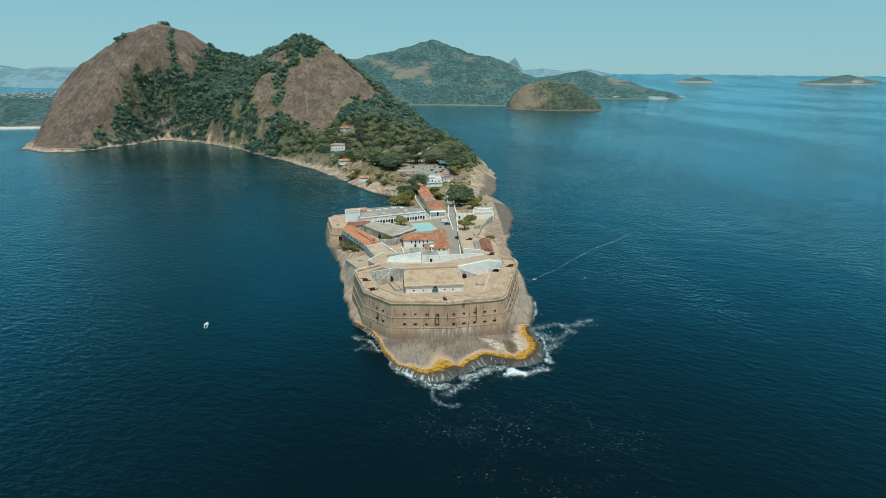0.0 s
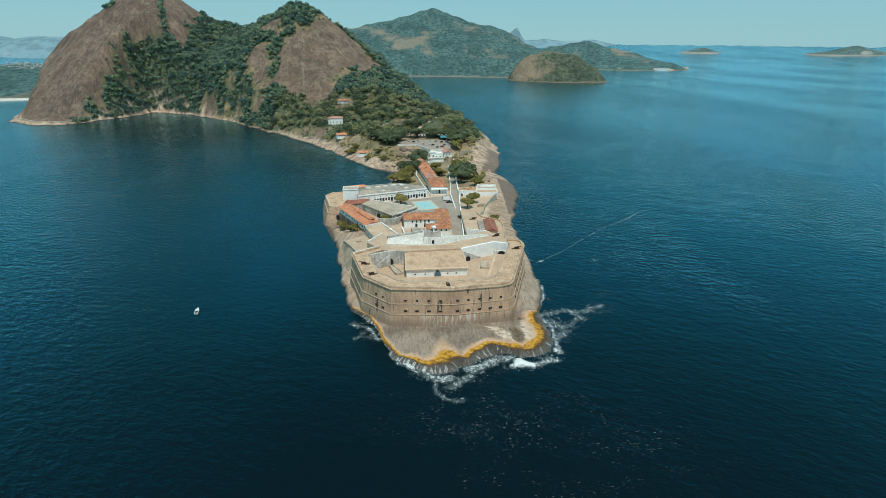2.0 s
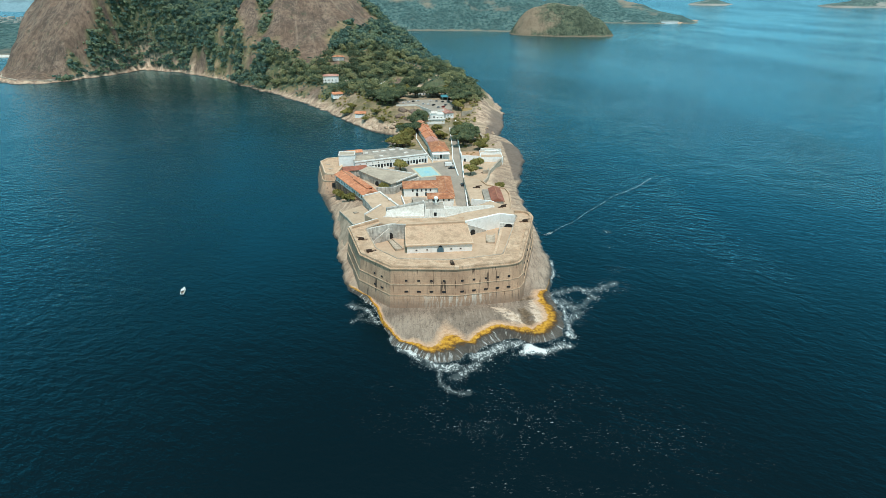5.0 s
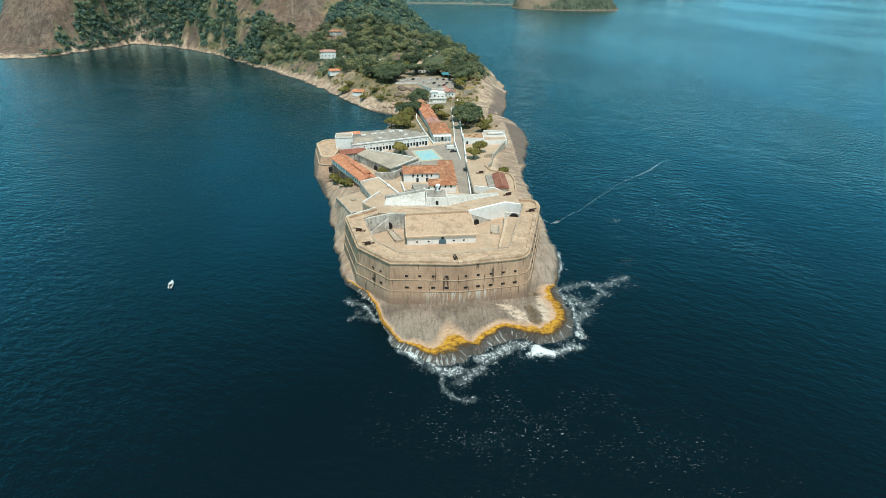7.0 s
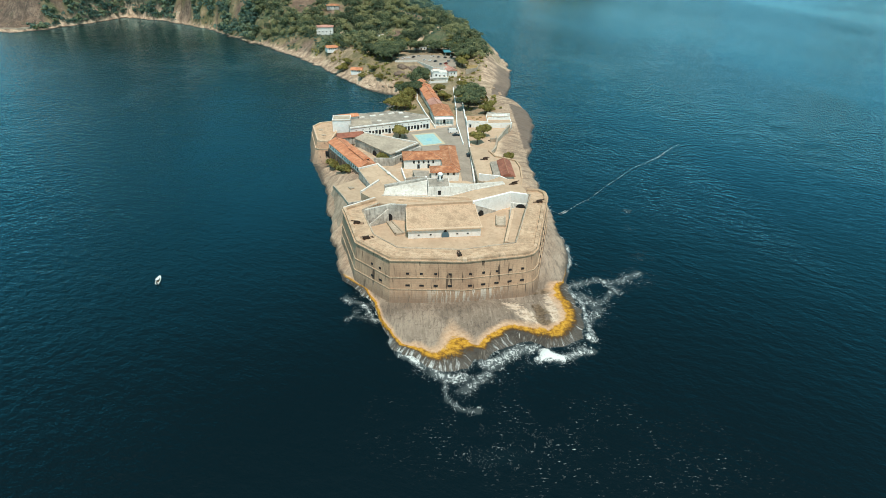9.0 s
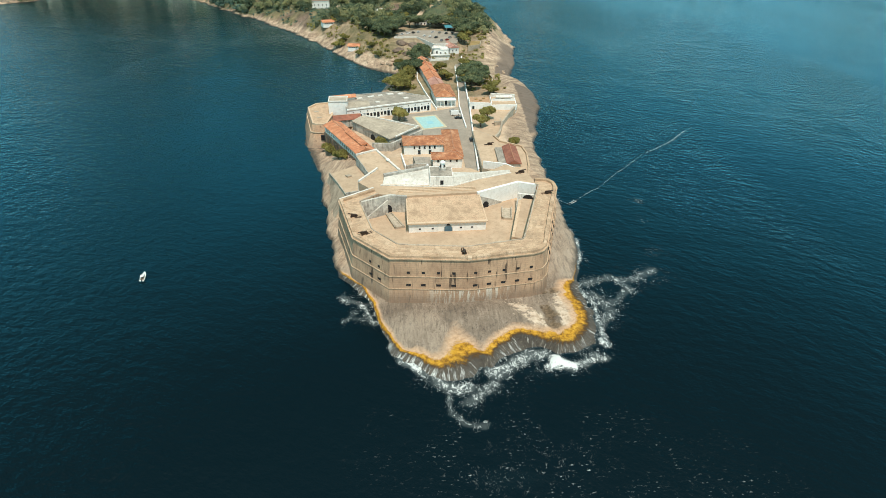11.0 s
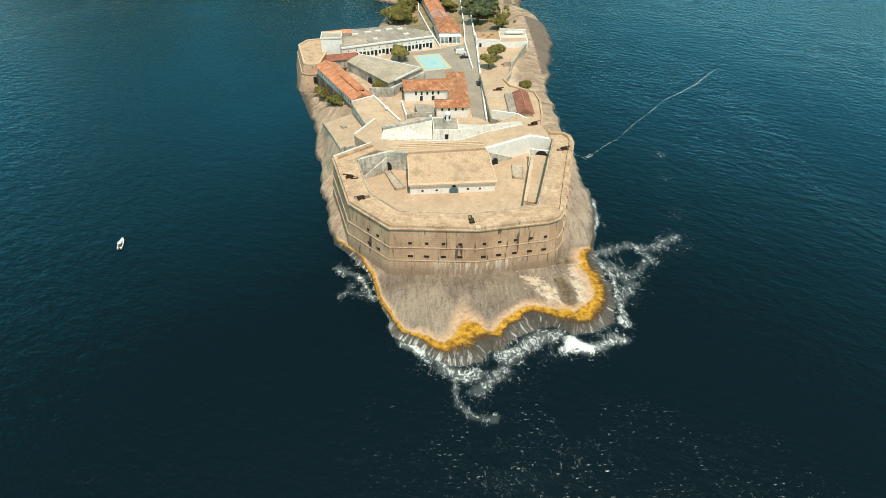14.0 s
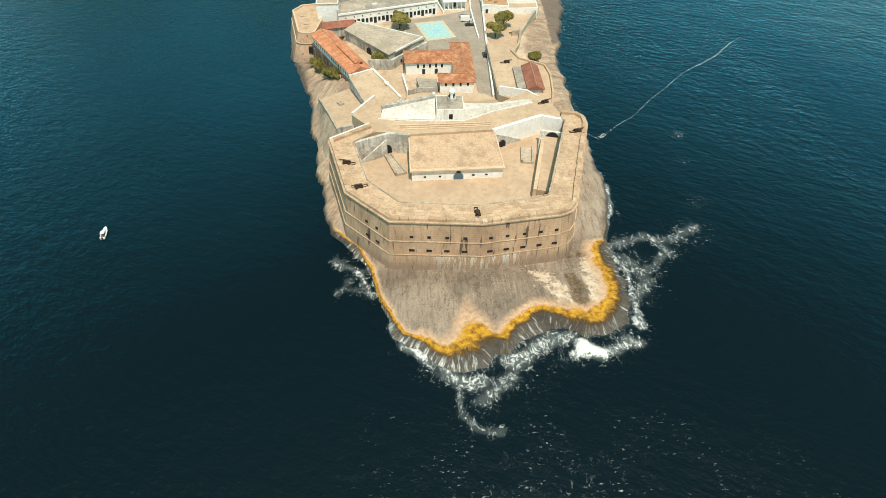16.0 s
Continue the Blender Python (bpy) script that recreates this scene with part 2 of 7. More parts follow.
def shore_rock(name):
    """Washed granite of the point: tan cliffs with slanting seams, grey slabs, a gold lichen belt and a wet foot."""
    m, t, p = material(name)
    z, y = axis(t, 2), axis(t, 1)
    along, rim = fact(t, "along"), fact(t, "rim")
    fine = noise_of(t, 0.85, 9, 0.75, (1, 1, 0.5))
    mid = noise_of(t, 0.16, 7, 0.68)
    # cliffs: seams slant up from the water
    slant = maths(t, "ADD", along, maths(t, "MULTIPLY", rim, 0.9))
    seam = along_noise(t, slant, maths(t, "MULTIPLY", rim, 0.15), 0.20, 9.0, 0.82)
    hair = along_noise(t, slant, maths(t, "MULTIPLY", rim, 0.12), 0.75, 7.0, 0.78)
    cliff = ramp(t, seam, (0.36, (0.17, 0.120, 0.088)), (0.45, (0.33, 0.236, 0.168)), (0.53, (0.49, 0.362, 0.260)), (0.66, (0.61, 0.470, 0.350)))
    cliff = blend(t, ramp(t, hair, (0.53, 0.0), (0.62, 0.65)), cliff, (0.215, 0.160, 0.120))
    cliff = blend(t, ramp(t, mid, (0.53, 0.0), (0.66, 0.6)), cliff, (0.27, 0.190, 0.135))
    cliff = blend(t, ramp(t, fine, (0.50, 0.0), (0.66, 0.7)), cliff, (0.15, 0.112, 0.085))
    chip = noise_of(t, 0.42, 9, 0.8, (1, 1, 0.6))
    cliff = blend(t, ramp(t, chip, (0.52, 0.0), (0.60, 0.6)), cliff, (0.24, 0.175, 0.128))
    cliff = blend(t, ramp(t, chip, (0.36, 0.55), (0.44, 0.0)), cliff, (0.60, 0.46, 0.34))
    soil = soil_colour(t)
    col = blend(t, maths(t, "MULTIPLY", fact(t, "growth"), maths(t, "SUBTRACT", 1.0, maths(t, "MULTIPLY", fact(t, "bare"), 0.85))), cliff, soil)
    trod = ramp(t, mid, (0.36, (0.42, 0.315, 0.225)), (0.50, (0.55, 0.42, 0.305)), (0.64, (0.63, 0.495, 0.37)))
    trod = blend(t, ramp(t, fine, (0.52, 0.0), (0.70, 0.45)), trod, (0.30, 0.22, 0.155))
    col = blend(t, fact(t, "yard"), col, trod)
    flow = ramp(t, hair, (0.38, (0.215, 0.168, 0.136)), (0.55, (0.155, 0.118, 0.094)), (0.66, (0.115, 0.090, 0.073)))
    edge = maths(t, "ADD", fact(t, "damp"), maths(t, "MULTIPLY", maths(t, "SUBTRACT", seam, 0.5), 2.4))
    col = blend(t, span(t, edge, 0.36, 0.62), col, flow)
    # the apron's grey slab
    grey = ramp(t, noise_of(t, 0.085, 8, 0.68), (0.36, (0.180, 0.140, 0.108)), (0.48, (0.245, 0.194, 0.150)), (0.62, (0.340, 0.270, 0.208)))
    # paler tone for the slab's sun-facing side, its light put into the colour
    grey = blend(t, fact(t, "lobe"), grey, ramp(t, mid, (0.36, (0.31, 0.248, 0.192)), (0.64, (0.43, 0.348, 0.27))))
    wash = noise_of(t, 0.9, 7, 0.75, (1.0, 0.13, 1))
    grey = blend(t, ramp(t, wash, (0.51, 0.0), (0.60, 0.55)), grey, (0.115, 0.094, 0.078))
    grey = blend(t, ramp(t, wash, (0.38, 0.45), (0.46, 0.0)), grey, (0.40, 0.335, 0.27))
    grain_n = noise_of(t, 2.3, 6, 0.75)
    grey = blend(t, ramp(t, grain_n, (0.52, 0.0), (0.66, 0.6)), grey, (0.095, 0.08, 0.067))
    grey = blend(t, ramp(t, grain_n, (0.30, 0.8), (0.37, 0.0)), grey, (0.52, 0.46, 0.39))
    crack = maths(t, "ABSOLUTE", maths(t, "SUBTRACT", noise_of(t, 0.10, 5, 0.6), 0.5))
    grey = blend(t, maths(t, "MULTIPLY", ramp(t, crack, (0.0, 0.7), (0.006, 0.0)), span(t, y, 222.0, 217.0)), grey, (0.06, 0.048, 0.040))
    pale = ramp(t, noise_of(t, 0.5, 8, 0.75), (0.36, (0.36, 0.265, 0.19)), (0.47, (0.56, 0.44, 0.335)), (0.62, (0.68, 0.57, 0.455)))
    jag = maths(t, "MULTIPLY", maths(t, "SUBTRACT", noise_of(t, 0.22, 9, 0.78), 0.5), 2.6)
    grey = blend(t, span(t, maths(t, "ADD", fact(t, "cream"), jag), 0.40, 0.58), grey, pale)
    grey = blend(t, maths(t, "MULTIPLY", span(t, maths(t, "ADD", fact(t, "blot"), jag), 0.42, 0.58), 0.9), grey, ramp(t, fine, (0.40, (0.075, 0.052, 0.032)), (0.62, (0.23, 0.165, 0.105))))
    front = fact(t, "apron")
    col = blend(t, front, col, grey)
    # lichen belt, from tan fringe through gold to the wave-washed black foot
    wave = maths(t, "MULTIPLY", maths(t, "SUBTRACT", noise_of(t, 0.16, 4, 0.6), 0.5), 0.8)
    fray = maths(t, "MULTIPLY", maths(t, "SUBTRACT", along_noise(t, along, maths(t, "MULTIPLY", rim, 0.35), 0.8, 8.0, 0.82), 0.5), 1.6)
    k = maths(t, "ADD", maths(t, "ADD", fact(t, "belt"), wave), fray)
    fringe = ramp(t, fine, (0.35, (0.62, 0.445, 0.315)), (0.52, (0.54, 0.355, 0.225)), (0.66, (0.34, 0.215, 0.13)))
    tan = blend(t, maths(t, "MULTIPLY", span(t, k, 2.1, 1.25), front), col, fringe)
    gold = ramp(t, noise_of(t, 0.55, 8, 0.78), (0.36, (0.13, 0.062, 0.014)), (0.45, (0.34, 0.165, 0.020)), (0.54, (0.55, 0.285, 0.028)), (0.68, (0.64, 0.40, 0.085)))
    gold = blend(t, span(t, k, 0.45, 0.12), gold, (0.075, 0.042, 0.016))
    col = blend(t, maths(t, "MULTIPLY", span(t, k, 1.12, 0.86), front), tan, gold)
    runs = along_noise(t, along, maths(t, "MULTIPLY", rim, 0.16), 0.9, 7.0, 0.75)
    foot = ramp(t, runs, (0.34, (0.24, 0.215, 0.185)), (0.44, (0.088, 0.076, 0.063)), (0.58, (0.040, 0.034, 0.028)))
    foot = blend(t, ramp(t, runs, (0.57, 0.0), (0.66, 0.8)), foot, (0.56, 0.54, 0.50))
    col = blend(t, maths(t, "MULTIPLY", span(t, k, 0.10, -0.08), front), col, foot)
    z2 = maths(t, "ADD", z, maths(t, "MULTIPLY", maths(t, "SUBTRACT", noise_of(t, 0.5, 5), 0.5), 1.4))
    spent = maths(t, "MULTIPLY", span(t, z2, 1.7, 0.5), ramp(t, runs, (0.49, 0.0), (0.60, 0.75)))  # backwash draining off the ledge
    spent = maths(t, "MULTIPLY", spent, maths(t, "MULTIPLY", front, maths(t, "ADD", span(t, axis(t, 0), 20.0, 8.0), ramp(t, noise_of(t, 0.07, 3, 0.6), (0.48, 0.0), (0.60, 0.6)))))
    col = blend(t, maths(t, "MULTIPLY", spent, span(t, k, 0.2, 0.0)), col, (0.64, 0.66, 0.64))
    wet = maths(t, "MULTIPLY", span(t, z2, 1.5, 0.5), maths(t, "SUBTRACT", 1.0, span(t, y, 226.0, 221.0)))
    col = blend(t, maths(t, "MULTIPLY", wet, 0.85), col, (0.038, 0.032, 0.027))
    t.links.new(col, p.inputs["Base Color"])
    t.links.new(maths(t, "SUBTRACT", 0.88, maths(t, "MULTIPLY", wet, 0.4)), p.inputs["Roughness"])
    p.inputs["Specular IOR Level"].default_value = 0.25
    bump(t, p, blend(t, 0.22, fine, seam), 0.65, 0.7)
    return m


def forest_hill(name, leaf_a, leaf_b, rock_a, rock_b, bare, scale=0.02, base=0.0, relief=14.0, gloom=0.55):
    m, t, p = material(name)
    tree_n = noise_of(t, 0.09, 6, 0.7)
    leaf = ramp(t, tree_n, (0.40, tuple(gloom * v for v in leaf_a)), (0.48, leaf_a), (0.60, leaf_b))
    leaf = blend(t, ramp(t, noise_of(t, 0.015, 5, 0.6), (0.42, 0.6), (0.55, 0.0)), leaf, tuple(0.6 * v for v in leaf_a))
    rock = ramp(t, noise_of(t, 0.03, 6, 0.7, (1, 1, 0.3)), (0.3, rock_a), (0.7, rock_b))
    mask = ramp(t, noise_of(t, scale, 6, 0.6), (bare - 0.03, 0.0), (bare + 0.05, 1.0))
    z = axis(t, 2)
    foot = span(t, maths(t, "ADD", z, maths(t, "MULTIPLY", noise_of(t, 0.03, 4), 14.0)), base + 12.0, base + 8.5)
    col = blend(t, maths(t, "MAXIMUM", mask, foot), leaf, rock)
    t.links.new(col, p.inputs["Base Color"])
    p.inputs["Roughness"].default_value = 0.9
    p.inputs["Specular IOR Level"].default_value = 0.1
    bump(t, p, tree_n, 1.0, relief)
    return m


STONE = fort_stone("fort_stone")
PAVING = slabs("rampart_paving", (0.60, 0.435, 0.30), (0.535, 0.38, 0.258), (0.45, 0.315, 0.212), 1.1, (0.35, 0.24, 0.16))
PLASTER = grain("sandy_plaster", (0.58, 0.425, 0.295), (0.68, 0.515, 0.37), (0.44, 0.31, 0.21), 0.14, 1.1, grime=0.12)
def slab_stone(name, a, b, c):
    """Worn stone, each slab or block of its own tone."""
    m, t, p = material(name)
    info = t.nodes.new("ShaderNodeObjectInfo")
    col = ramp(t, info.outputs["Random"], (0.0, a), (0.55, b), (1.0, c))
    col = blend(t, ramp(t, noise_of(t, 0.30, 7, 0.72), (0.46, 0.0), (0.62, 0.65)), col, tuple(0.62 * v for v in a))
    col = blend(t, ramp(t, noise_of(t, 2.2, 6, 0.75), (0.50, 0.0), (0.66, 0.6)), col, tuple(0.5 * v for v in a))
    t.links.new(col, p.inputs["Base Color"])
    p.inputs["Roughness"].default_value = 0.9
    p.inputs["Specular IOR Level"].default_value = 0.2
    bump(t, p, noise_of(t, 2.2, 6, 0.75), 0.3, 0.1)
    return m


SLAB = slab_stone("worn_slab", (0.50, 0.352, 0.236), (0.56, 0.402, 0.274), (0.61, 0.450, 0.315))
WORN_STONE = slab_stone("worn_block", (0.44, 0.30, 0.195), (0.53, 0.375, 0.255), (0.62, 0.455, 0.32))
SAND = grain("yard_sand", (0.45, 0.328, 0.228), (0.555, 0.412, 0.292), (0.385, 0.275, 0.188), 0.09, 0.6, relief=0.15)
LIME = grain("lime_wash", (0.66, 0.64, 0.59), (0.80, 0.78, 0.73), (0.50, 0.47, 0.42), 0.20, 0.8, grime=0.5)
OLDWASH = grain("weathered_lime_wash", (0.36, 0.35, 0.32), (0.66, 0.63, 0.57), (0.24, 0.225, 0.20), 0.20, 0.7, grime=0.7)
WHITE = grain("white_paint", (0.80, 0.815, 0.80), (0.87, 0.88, 0.86), (0.68, 0.68, 0.64), 0.3, 1.0, grime=0.10)
CONCRETE = grain("stained_concrete", (0.36, 0.305, 0.24), (0.52, 0.44, 0.345), (0.23, 0.195, 0.155), 0.12, 0.9)
WASH = grain("stained_lime_wash", (0.54, 0.515, 0.465), (0.72, 0.71, 0.66), (0.42, 0.38, 0.315), 0.16, 0.6, grime=0.3)
ASPHALT = grain("worn_asphalt", (0.29, 0.25, 0.205), (0.37, 0.32, 0.265), (0.22, 0.19, 0.16), 0.12, 0.9)
TILE = roof_tile("old_clay_tile", (0.29, 0.105, 0.05), (0.44, 0.175, 0.08), (0.58, 0.31, 0.18))
ORANGE = roof_tile("new_clay_tile", (0.46, 0.17, 0.085), (0.60, 0.235, 0.115), (0.66, 0.33, 0.19))
RUST = roof_tile("brown_clay_tile", (0.22, 0.078, 0.050), (0.30, 0.105, 0.066), (0.36, 0.145, 0.095))
PINK_TILE = roof_tile("faded_pink_tile", (0.40, 0.19, 0.15), (0.52, 0.27, 0.215), (0.60, 0.36, 0.29))
RIDGE = plain("ridge_tiles", (0.46, 0.23, 0.14), 0.85)
GREY_ROOF = grain("old_grey_roof", (0.26, 0.235, 0.20), (0.42, 0.37, 0.31), (0.18, 0.16, 0.14), 0.2, 1.0)
# near-black fill: the shade inside uncut openings is put into this colour
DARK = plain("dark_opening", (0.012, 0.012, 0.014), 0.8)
BLUE = plain("blue_paint", (0.075, 0.165, 0.225), 0.5)
GLASS = plain("dark_window_glass", (0.02, 0.025, 0.03), 0.1)
COURT = plain("court_paint", (0.37, 0.60, 0.60), 0.6, vary=0.25)
COURT_IN = plain("court_inner_paint", (0.30, 0.58, 0.66), 0.6, vary=0.3)
LINE = plain("court_lines", (0.60, 0.52, 0.36), 0.7)
GREEN_SHEET = plain("teal_sheet_roof", (0.07, 0.27, 0.33), 0.4)
IRON = plain("rusty_iron", (0.085, 0.056, 0.042), 0.65, 0.5)
CAR_WHITE = plain("white_car_paint", (0.78, 0.78, 0.76), 0.25, vary=0.05)
CAR_DARK = plain("dark_car_paint", (0.03, 0.035, 0.04), 0.2)
CAR_RED = plain("red_car_paint", (0.25, 0.03, 0.025), 0.25)
CAR_SILVER = plain("silver_car_paint", (0.40, 0.41, 0.42), 0.25, 0.5)
RUBBER = plain("tyre_rubber", (0.015, 0.015, 0.015), 0.9)
BARK = plain("tree_bark", (0.12, 0.085, 0.06), 0.9)
LEAF = foliage("tropical_leaves", (0.215, 0.205, 0.070), (0.40, 0.365, 0.122), (0.54, 0.46, 0.165))
GROVE = foliage("grove_leaves", (0.100, 0.150, 0.095), (0.235, 0.285, 0.155), (0.36, 0.36, 0.17))
# blue-green leaf tone includes some of the haze over the hills
WOODS = foliage("woodland_leaves", (0.108, 0.205, 0.180), (0.225, 0.340, 0.258), (0.32, 0.36, 0.20), True)
SPIT_WOODS = foliage("spit_leaves", (0.105, 0.158, 0.105), (0.270, 0.315, 0.170), (0.42, 0.40, 0.20), True)
DRY_GRASS = grain("dry_grass", (0.25, 0.175, 0.075), (0.36, 0.25, 0.11), (0.17, 0.14, 0.06), 0.12, 0.8)
BROWN_ROCK = grain("brown_granite", (0.14, 0.10, 0.078), (0.25, 0.185, 0.14), (0.08, 0.062, 0.05), 0.16, 0.5, stretch=(1, 1, 0.4))
OLD_FOUNDATION = grain("dark_masonry", (0.13, 0.098, 0.074), (0.25, 0.185, 0.135), (0.075, 0.06, 0.048), 0.2, 0.6, stretch=(1, 1, 0.3), grime=0.7)
TERRACOTTA = grain("worn_terracotta", (0.40, 0.235, 0.135), (0.50, 0.31, 0.19), (0.31, 0.18, 0.105), 0.3, 1.2)
BROWN_TAN = grain("tan_rock", (0.33, 0.245, 0.175), (0.52, 0.395, 0.29), (0.19, 0.14, 0.10), 0.14, 0.5, stretch=(1, 1, 0.35), grime=0.35)
LAND = hill_rock("granite_land")
ROCK = shore_rock("shore_granite")
# leaf colours lightened and blued: distance haze is put into them
HILL_FAR = forest_hill("hazed_forest", (0.088, 0.178, 0.180), (0.165, 0.255, 0.228), (0.25, 0.235, 0.19), (0.33, 0.30, 0.235), 0.60, 0.0055)
KNOLL = forest_hill("dry_knoll", (0.115, 0.150, 0.105), (0.21, 0.225, 0.145), (0.28, 0.215, 0.150), (0.42, 0.32, 0.225), 0.52, 0.007)
# scrub and rock tones paled towards blue-green, haze included in the colour
ISLE = forest_hill("hazed_island_scrub", (0.13, 0.21, 0.20), (0.18, 0.26, 0.23), (0.36, 0.36, 0.33), (0.46, 0.44, 0.40), 0.6, 0.01, 54.0)
# pale blue base colour carries the air haze over the farthest ridges
BLUE_HILL = forest_hill("haze_tinted_hill", (0.19, 0.31, 0.36), (0.22, 0.34, 0.39), (0.26, 0.36, 0.40), (0.29, 0.38, 0.42), 0.6, 0.004, relief=1.5, gloom=0.9)


# ---------------------------------------------------------------- mesh helpers
def place_of(ob):
    v = Vector((0, 0, 0))
    while ob is not None:
        v += ob.location
        ob = ob.parent
    return v


def thing(name, label, category, at, group="", kind=""):
    ob = new(name)
    ob.location = at
    ob.empty_display_size = 0.5
    return tagged(ob, label, category, group, kind)


def part(name, bm, mat, parent=None, label="", kind="", smooth=False):
    me = bpy.data.meshes.new(name)
    if parent is not None:
        bmesh.ops.translate(bm, verts=bm.verts, vec=-place_of(parent))
    bm.to_mesh(me)
    bm.free()
    me.materials.append(mat)
    if smooth:
        me.shade_smooth()
    ob = new(name, me)
    ob.parent = parent
    return tagged(ob, label, kind=kind)


def prism(low, z0, z1, high=None, bm=None):
    """A solid between the outline low at z0 and high (or low again) at z1; z0 and z1 may be lists, one height a corner."""
    bm = bm or bmesh.new()
    high = high or low
    n = len(low)
    za = z0 if isinstance(z0, (list, tuple)) else [z0] * n
    zb = z1 if isinstance(z1, (list, tuple)) else [z1] * n
    a = [bm.verts.new((x, y, z)) for (x, y), z in zip(low, za)]
    b = [bm.verts.new((x, y, z)) for (x, y), z in zip(high, zb)]
    for i in range(n):
        j = (i + 1) % n
        bm.faces.new((a[i], a[j], b[j], b[i]))
    bm.faces.new(b)
    bm.faces.new(a[::-1])
    bmesh.ops.recalc_face_normals(bm, faces=bm.faces)
    return bm


def box(cx, cy, z0, sx, sy, sz, turn=0.0, bm=None):
    c, s = math.cos(radians(turn)), math.sin(radians(turn))
    q = [(cx + c * u - s * v, cy + s * u + c * v) for u, v in ((-sx / 2, -sy / 2), (sx / 2, -sy / 2), (sx / 2, sy / 2), (-sx / 2, sy / 2))]
    return prism(q, z0, z0 + sz, bm=bm)


def strip(points, width, z0, z1, closed=False, bm=None, side=0.0):
    """A wall of that width along the points; side shifts it to the left of the line."""
    bm = bm or bmesh.new()
    n = len(points)
    pts = [Vector((p[0], p[1])) for p in points]
    offs = []
    for i in range(n):
        d0 = (pts[i] - pts[i - 1]).normalized() if (i or closed) else None
        d1 = (pts[(i + 1) % n] - pts[i]).normalized() if (i < n - 1 or closed) else None
        d = (d0 + d1).normalized() if d0 is not None and d1 is not None else (d0 if d0 is not None else d1)
        nrm = Vector((-d.y, d.x))
        k = 1.0
        if d0 is not None and d1 is not None:
            k = 1 / max(0.5, nrm.dot(Vector((-d0.y, d0.x))))
        offs.append(nrm * k)
    heights = lambda z, i: z[i] if isinstance(z, (list, tuple)) else z
    rows = []
    for i in range(n):
        a = pts[i] + offs[i] * (side + width / 2)
        b = pts[i] + offs[i] * (side - width / 2)
        lo, hi = heights(z0, i), heights(z1, i)
        rows.append([bm.verts.new((a.x, a.y, lo)), bm.verts.new((a.x, a.y, hi)), bm.verts.new((b.x, b.y, hi)), bm.verts.new((b.x, b.y, lo))])
    for i in range(n if closed else n - 1):
        r, q = rows[i], rows[(i + 1) % n]
        for k in range(4):
            bm.faces.new((r[k], q[k], q[(k + 1) % 4], r[(k + 1) % 4]))
    if not closed:
        bm.faces.new(rows[0])
        bm.faces.new(rows[-1][::-1])
    bmesh.ops.recalc_face_normals(bm, faces=bm.faces)
    return bm


def smooth01(u):
    u = np.clip(u, 0, 1)
    return u * u * (3 - 2 * u)


# value noise for the land's relief
GRID = np.random.RandomState(7).rand(64, 64)


def wobble(x, y, size):
    u, v = np.asarray(x) / size, np.asarray(y) / size
    i, j = np.floor(u).astype(int), np.floor(v).astype(int)
    a, b = smooth01(u - i), smooth01(v - j)
    g = lambda p, q: GRID[p % 64, q % 64]
    return (g(i, j) * (1 - a) + g(i + 1, j) * a) * (1 - b) + (g(i, j + 1) * (1 - a) + g(i + 1, j + 1) * a) * b - 0.5


# ---------------------------------------------------------------- plan of the peninsula
NORTH_SHORE = [(-620, 1150), (-655, 1010), (-632, 905), (-597, 846), (-548, 811), (-507, 810), (-482, 838), (-456, 889), (-433, 958), (-361, 922),
               (-278, 854), (-218, 778), (-155, 704), (-108, 642), (-66, 573), (-38, 525), (-15, 507), (-5, 502), (-23, 488), (-17, 472), (-22, 452), (-32, 430), (-46, 412), (-60, 402)]
FORT_SHORE = [(-65.4, 390), (-62, 366), (-56.2, 347.5), (-50.4, 328), (-43.8, 305), (-39.6, 285), (-36, 262), (-32, 241), (-28.5, 230), (-22.5, 222.5), (-15.6, 211.5), (-12.2, 201),
              (-9.2, 194.5), (-7.8, 188.3), (-1, 182.4), (6.5, 176.8), (15.8, 177.6), (20, 182.4), (24, 182.0), (28, 186.2), (34, 190.4), (39, 190.2), (44.6, 186.8), (50, 186.4), (58.6, 190.2), (60.8, 199.5), (61.2, 207),
              (60.4, 217), (61.5, 227), (65.8, 238), (67.5, 255), (68.5, 272), (69, 305), (71, 352), (81, 394), (91.4, 440), (89, 479)]
SOUTH_SHORE = [(78, 487), (91, 537), (102, 608), (102, 680), (100, 757), (70, 860), (-10, 970), (-100, 1070), (-200, 1160), (-330, 1240), (-500, 1260)]
CRUST = np.array([(-32, 248), (-27, 233), (-20, 222.5), (-14.6, 212.5), (-11.2, 201), (-6.4, 189.4), (0, 185), (7.4, 179.8), (15, 181), (18.8, 186.5), (22.7, 185), (26.7, 189.3), (33.8, 193.8), (38.5, 193.7),
                  (44.6, 190), (49.3, 190), (55.4, 195), (58.2, 200), (58.2, 209.7), (57, 216.5), (60.4, 229), (64.5, 242), (30, 252)], float)
# creases of the apron: the dark gully, the rock pool and the fold of the slab
GULLY = [(44.6, 209), (46.0, 205), (45.2, 200), (47.0, 196)]
POOL = [(47.0, 217.5), (50.6, 218.8)]
FOLD = [(8, 206), (13, 199), (16, 194), (21, 189.5)]
# smooth dark tongues of rock on the cliffs
TONGUES = [np.array([(86, 590), (103, 590), (104, 560), (95, 545), (88, 500), (66, 486), (77, 536)], float), np.array([(75, 455), (96, 462), (96, 430), (86, 388), (71, 368), (73, 400)], float)]
SHORE = np.array(NORTH_SHORE + FORT_SHORE + SOUTH_SHORE, float)


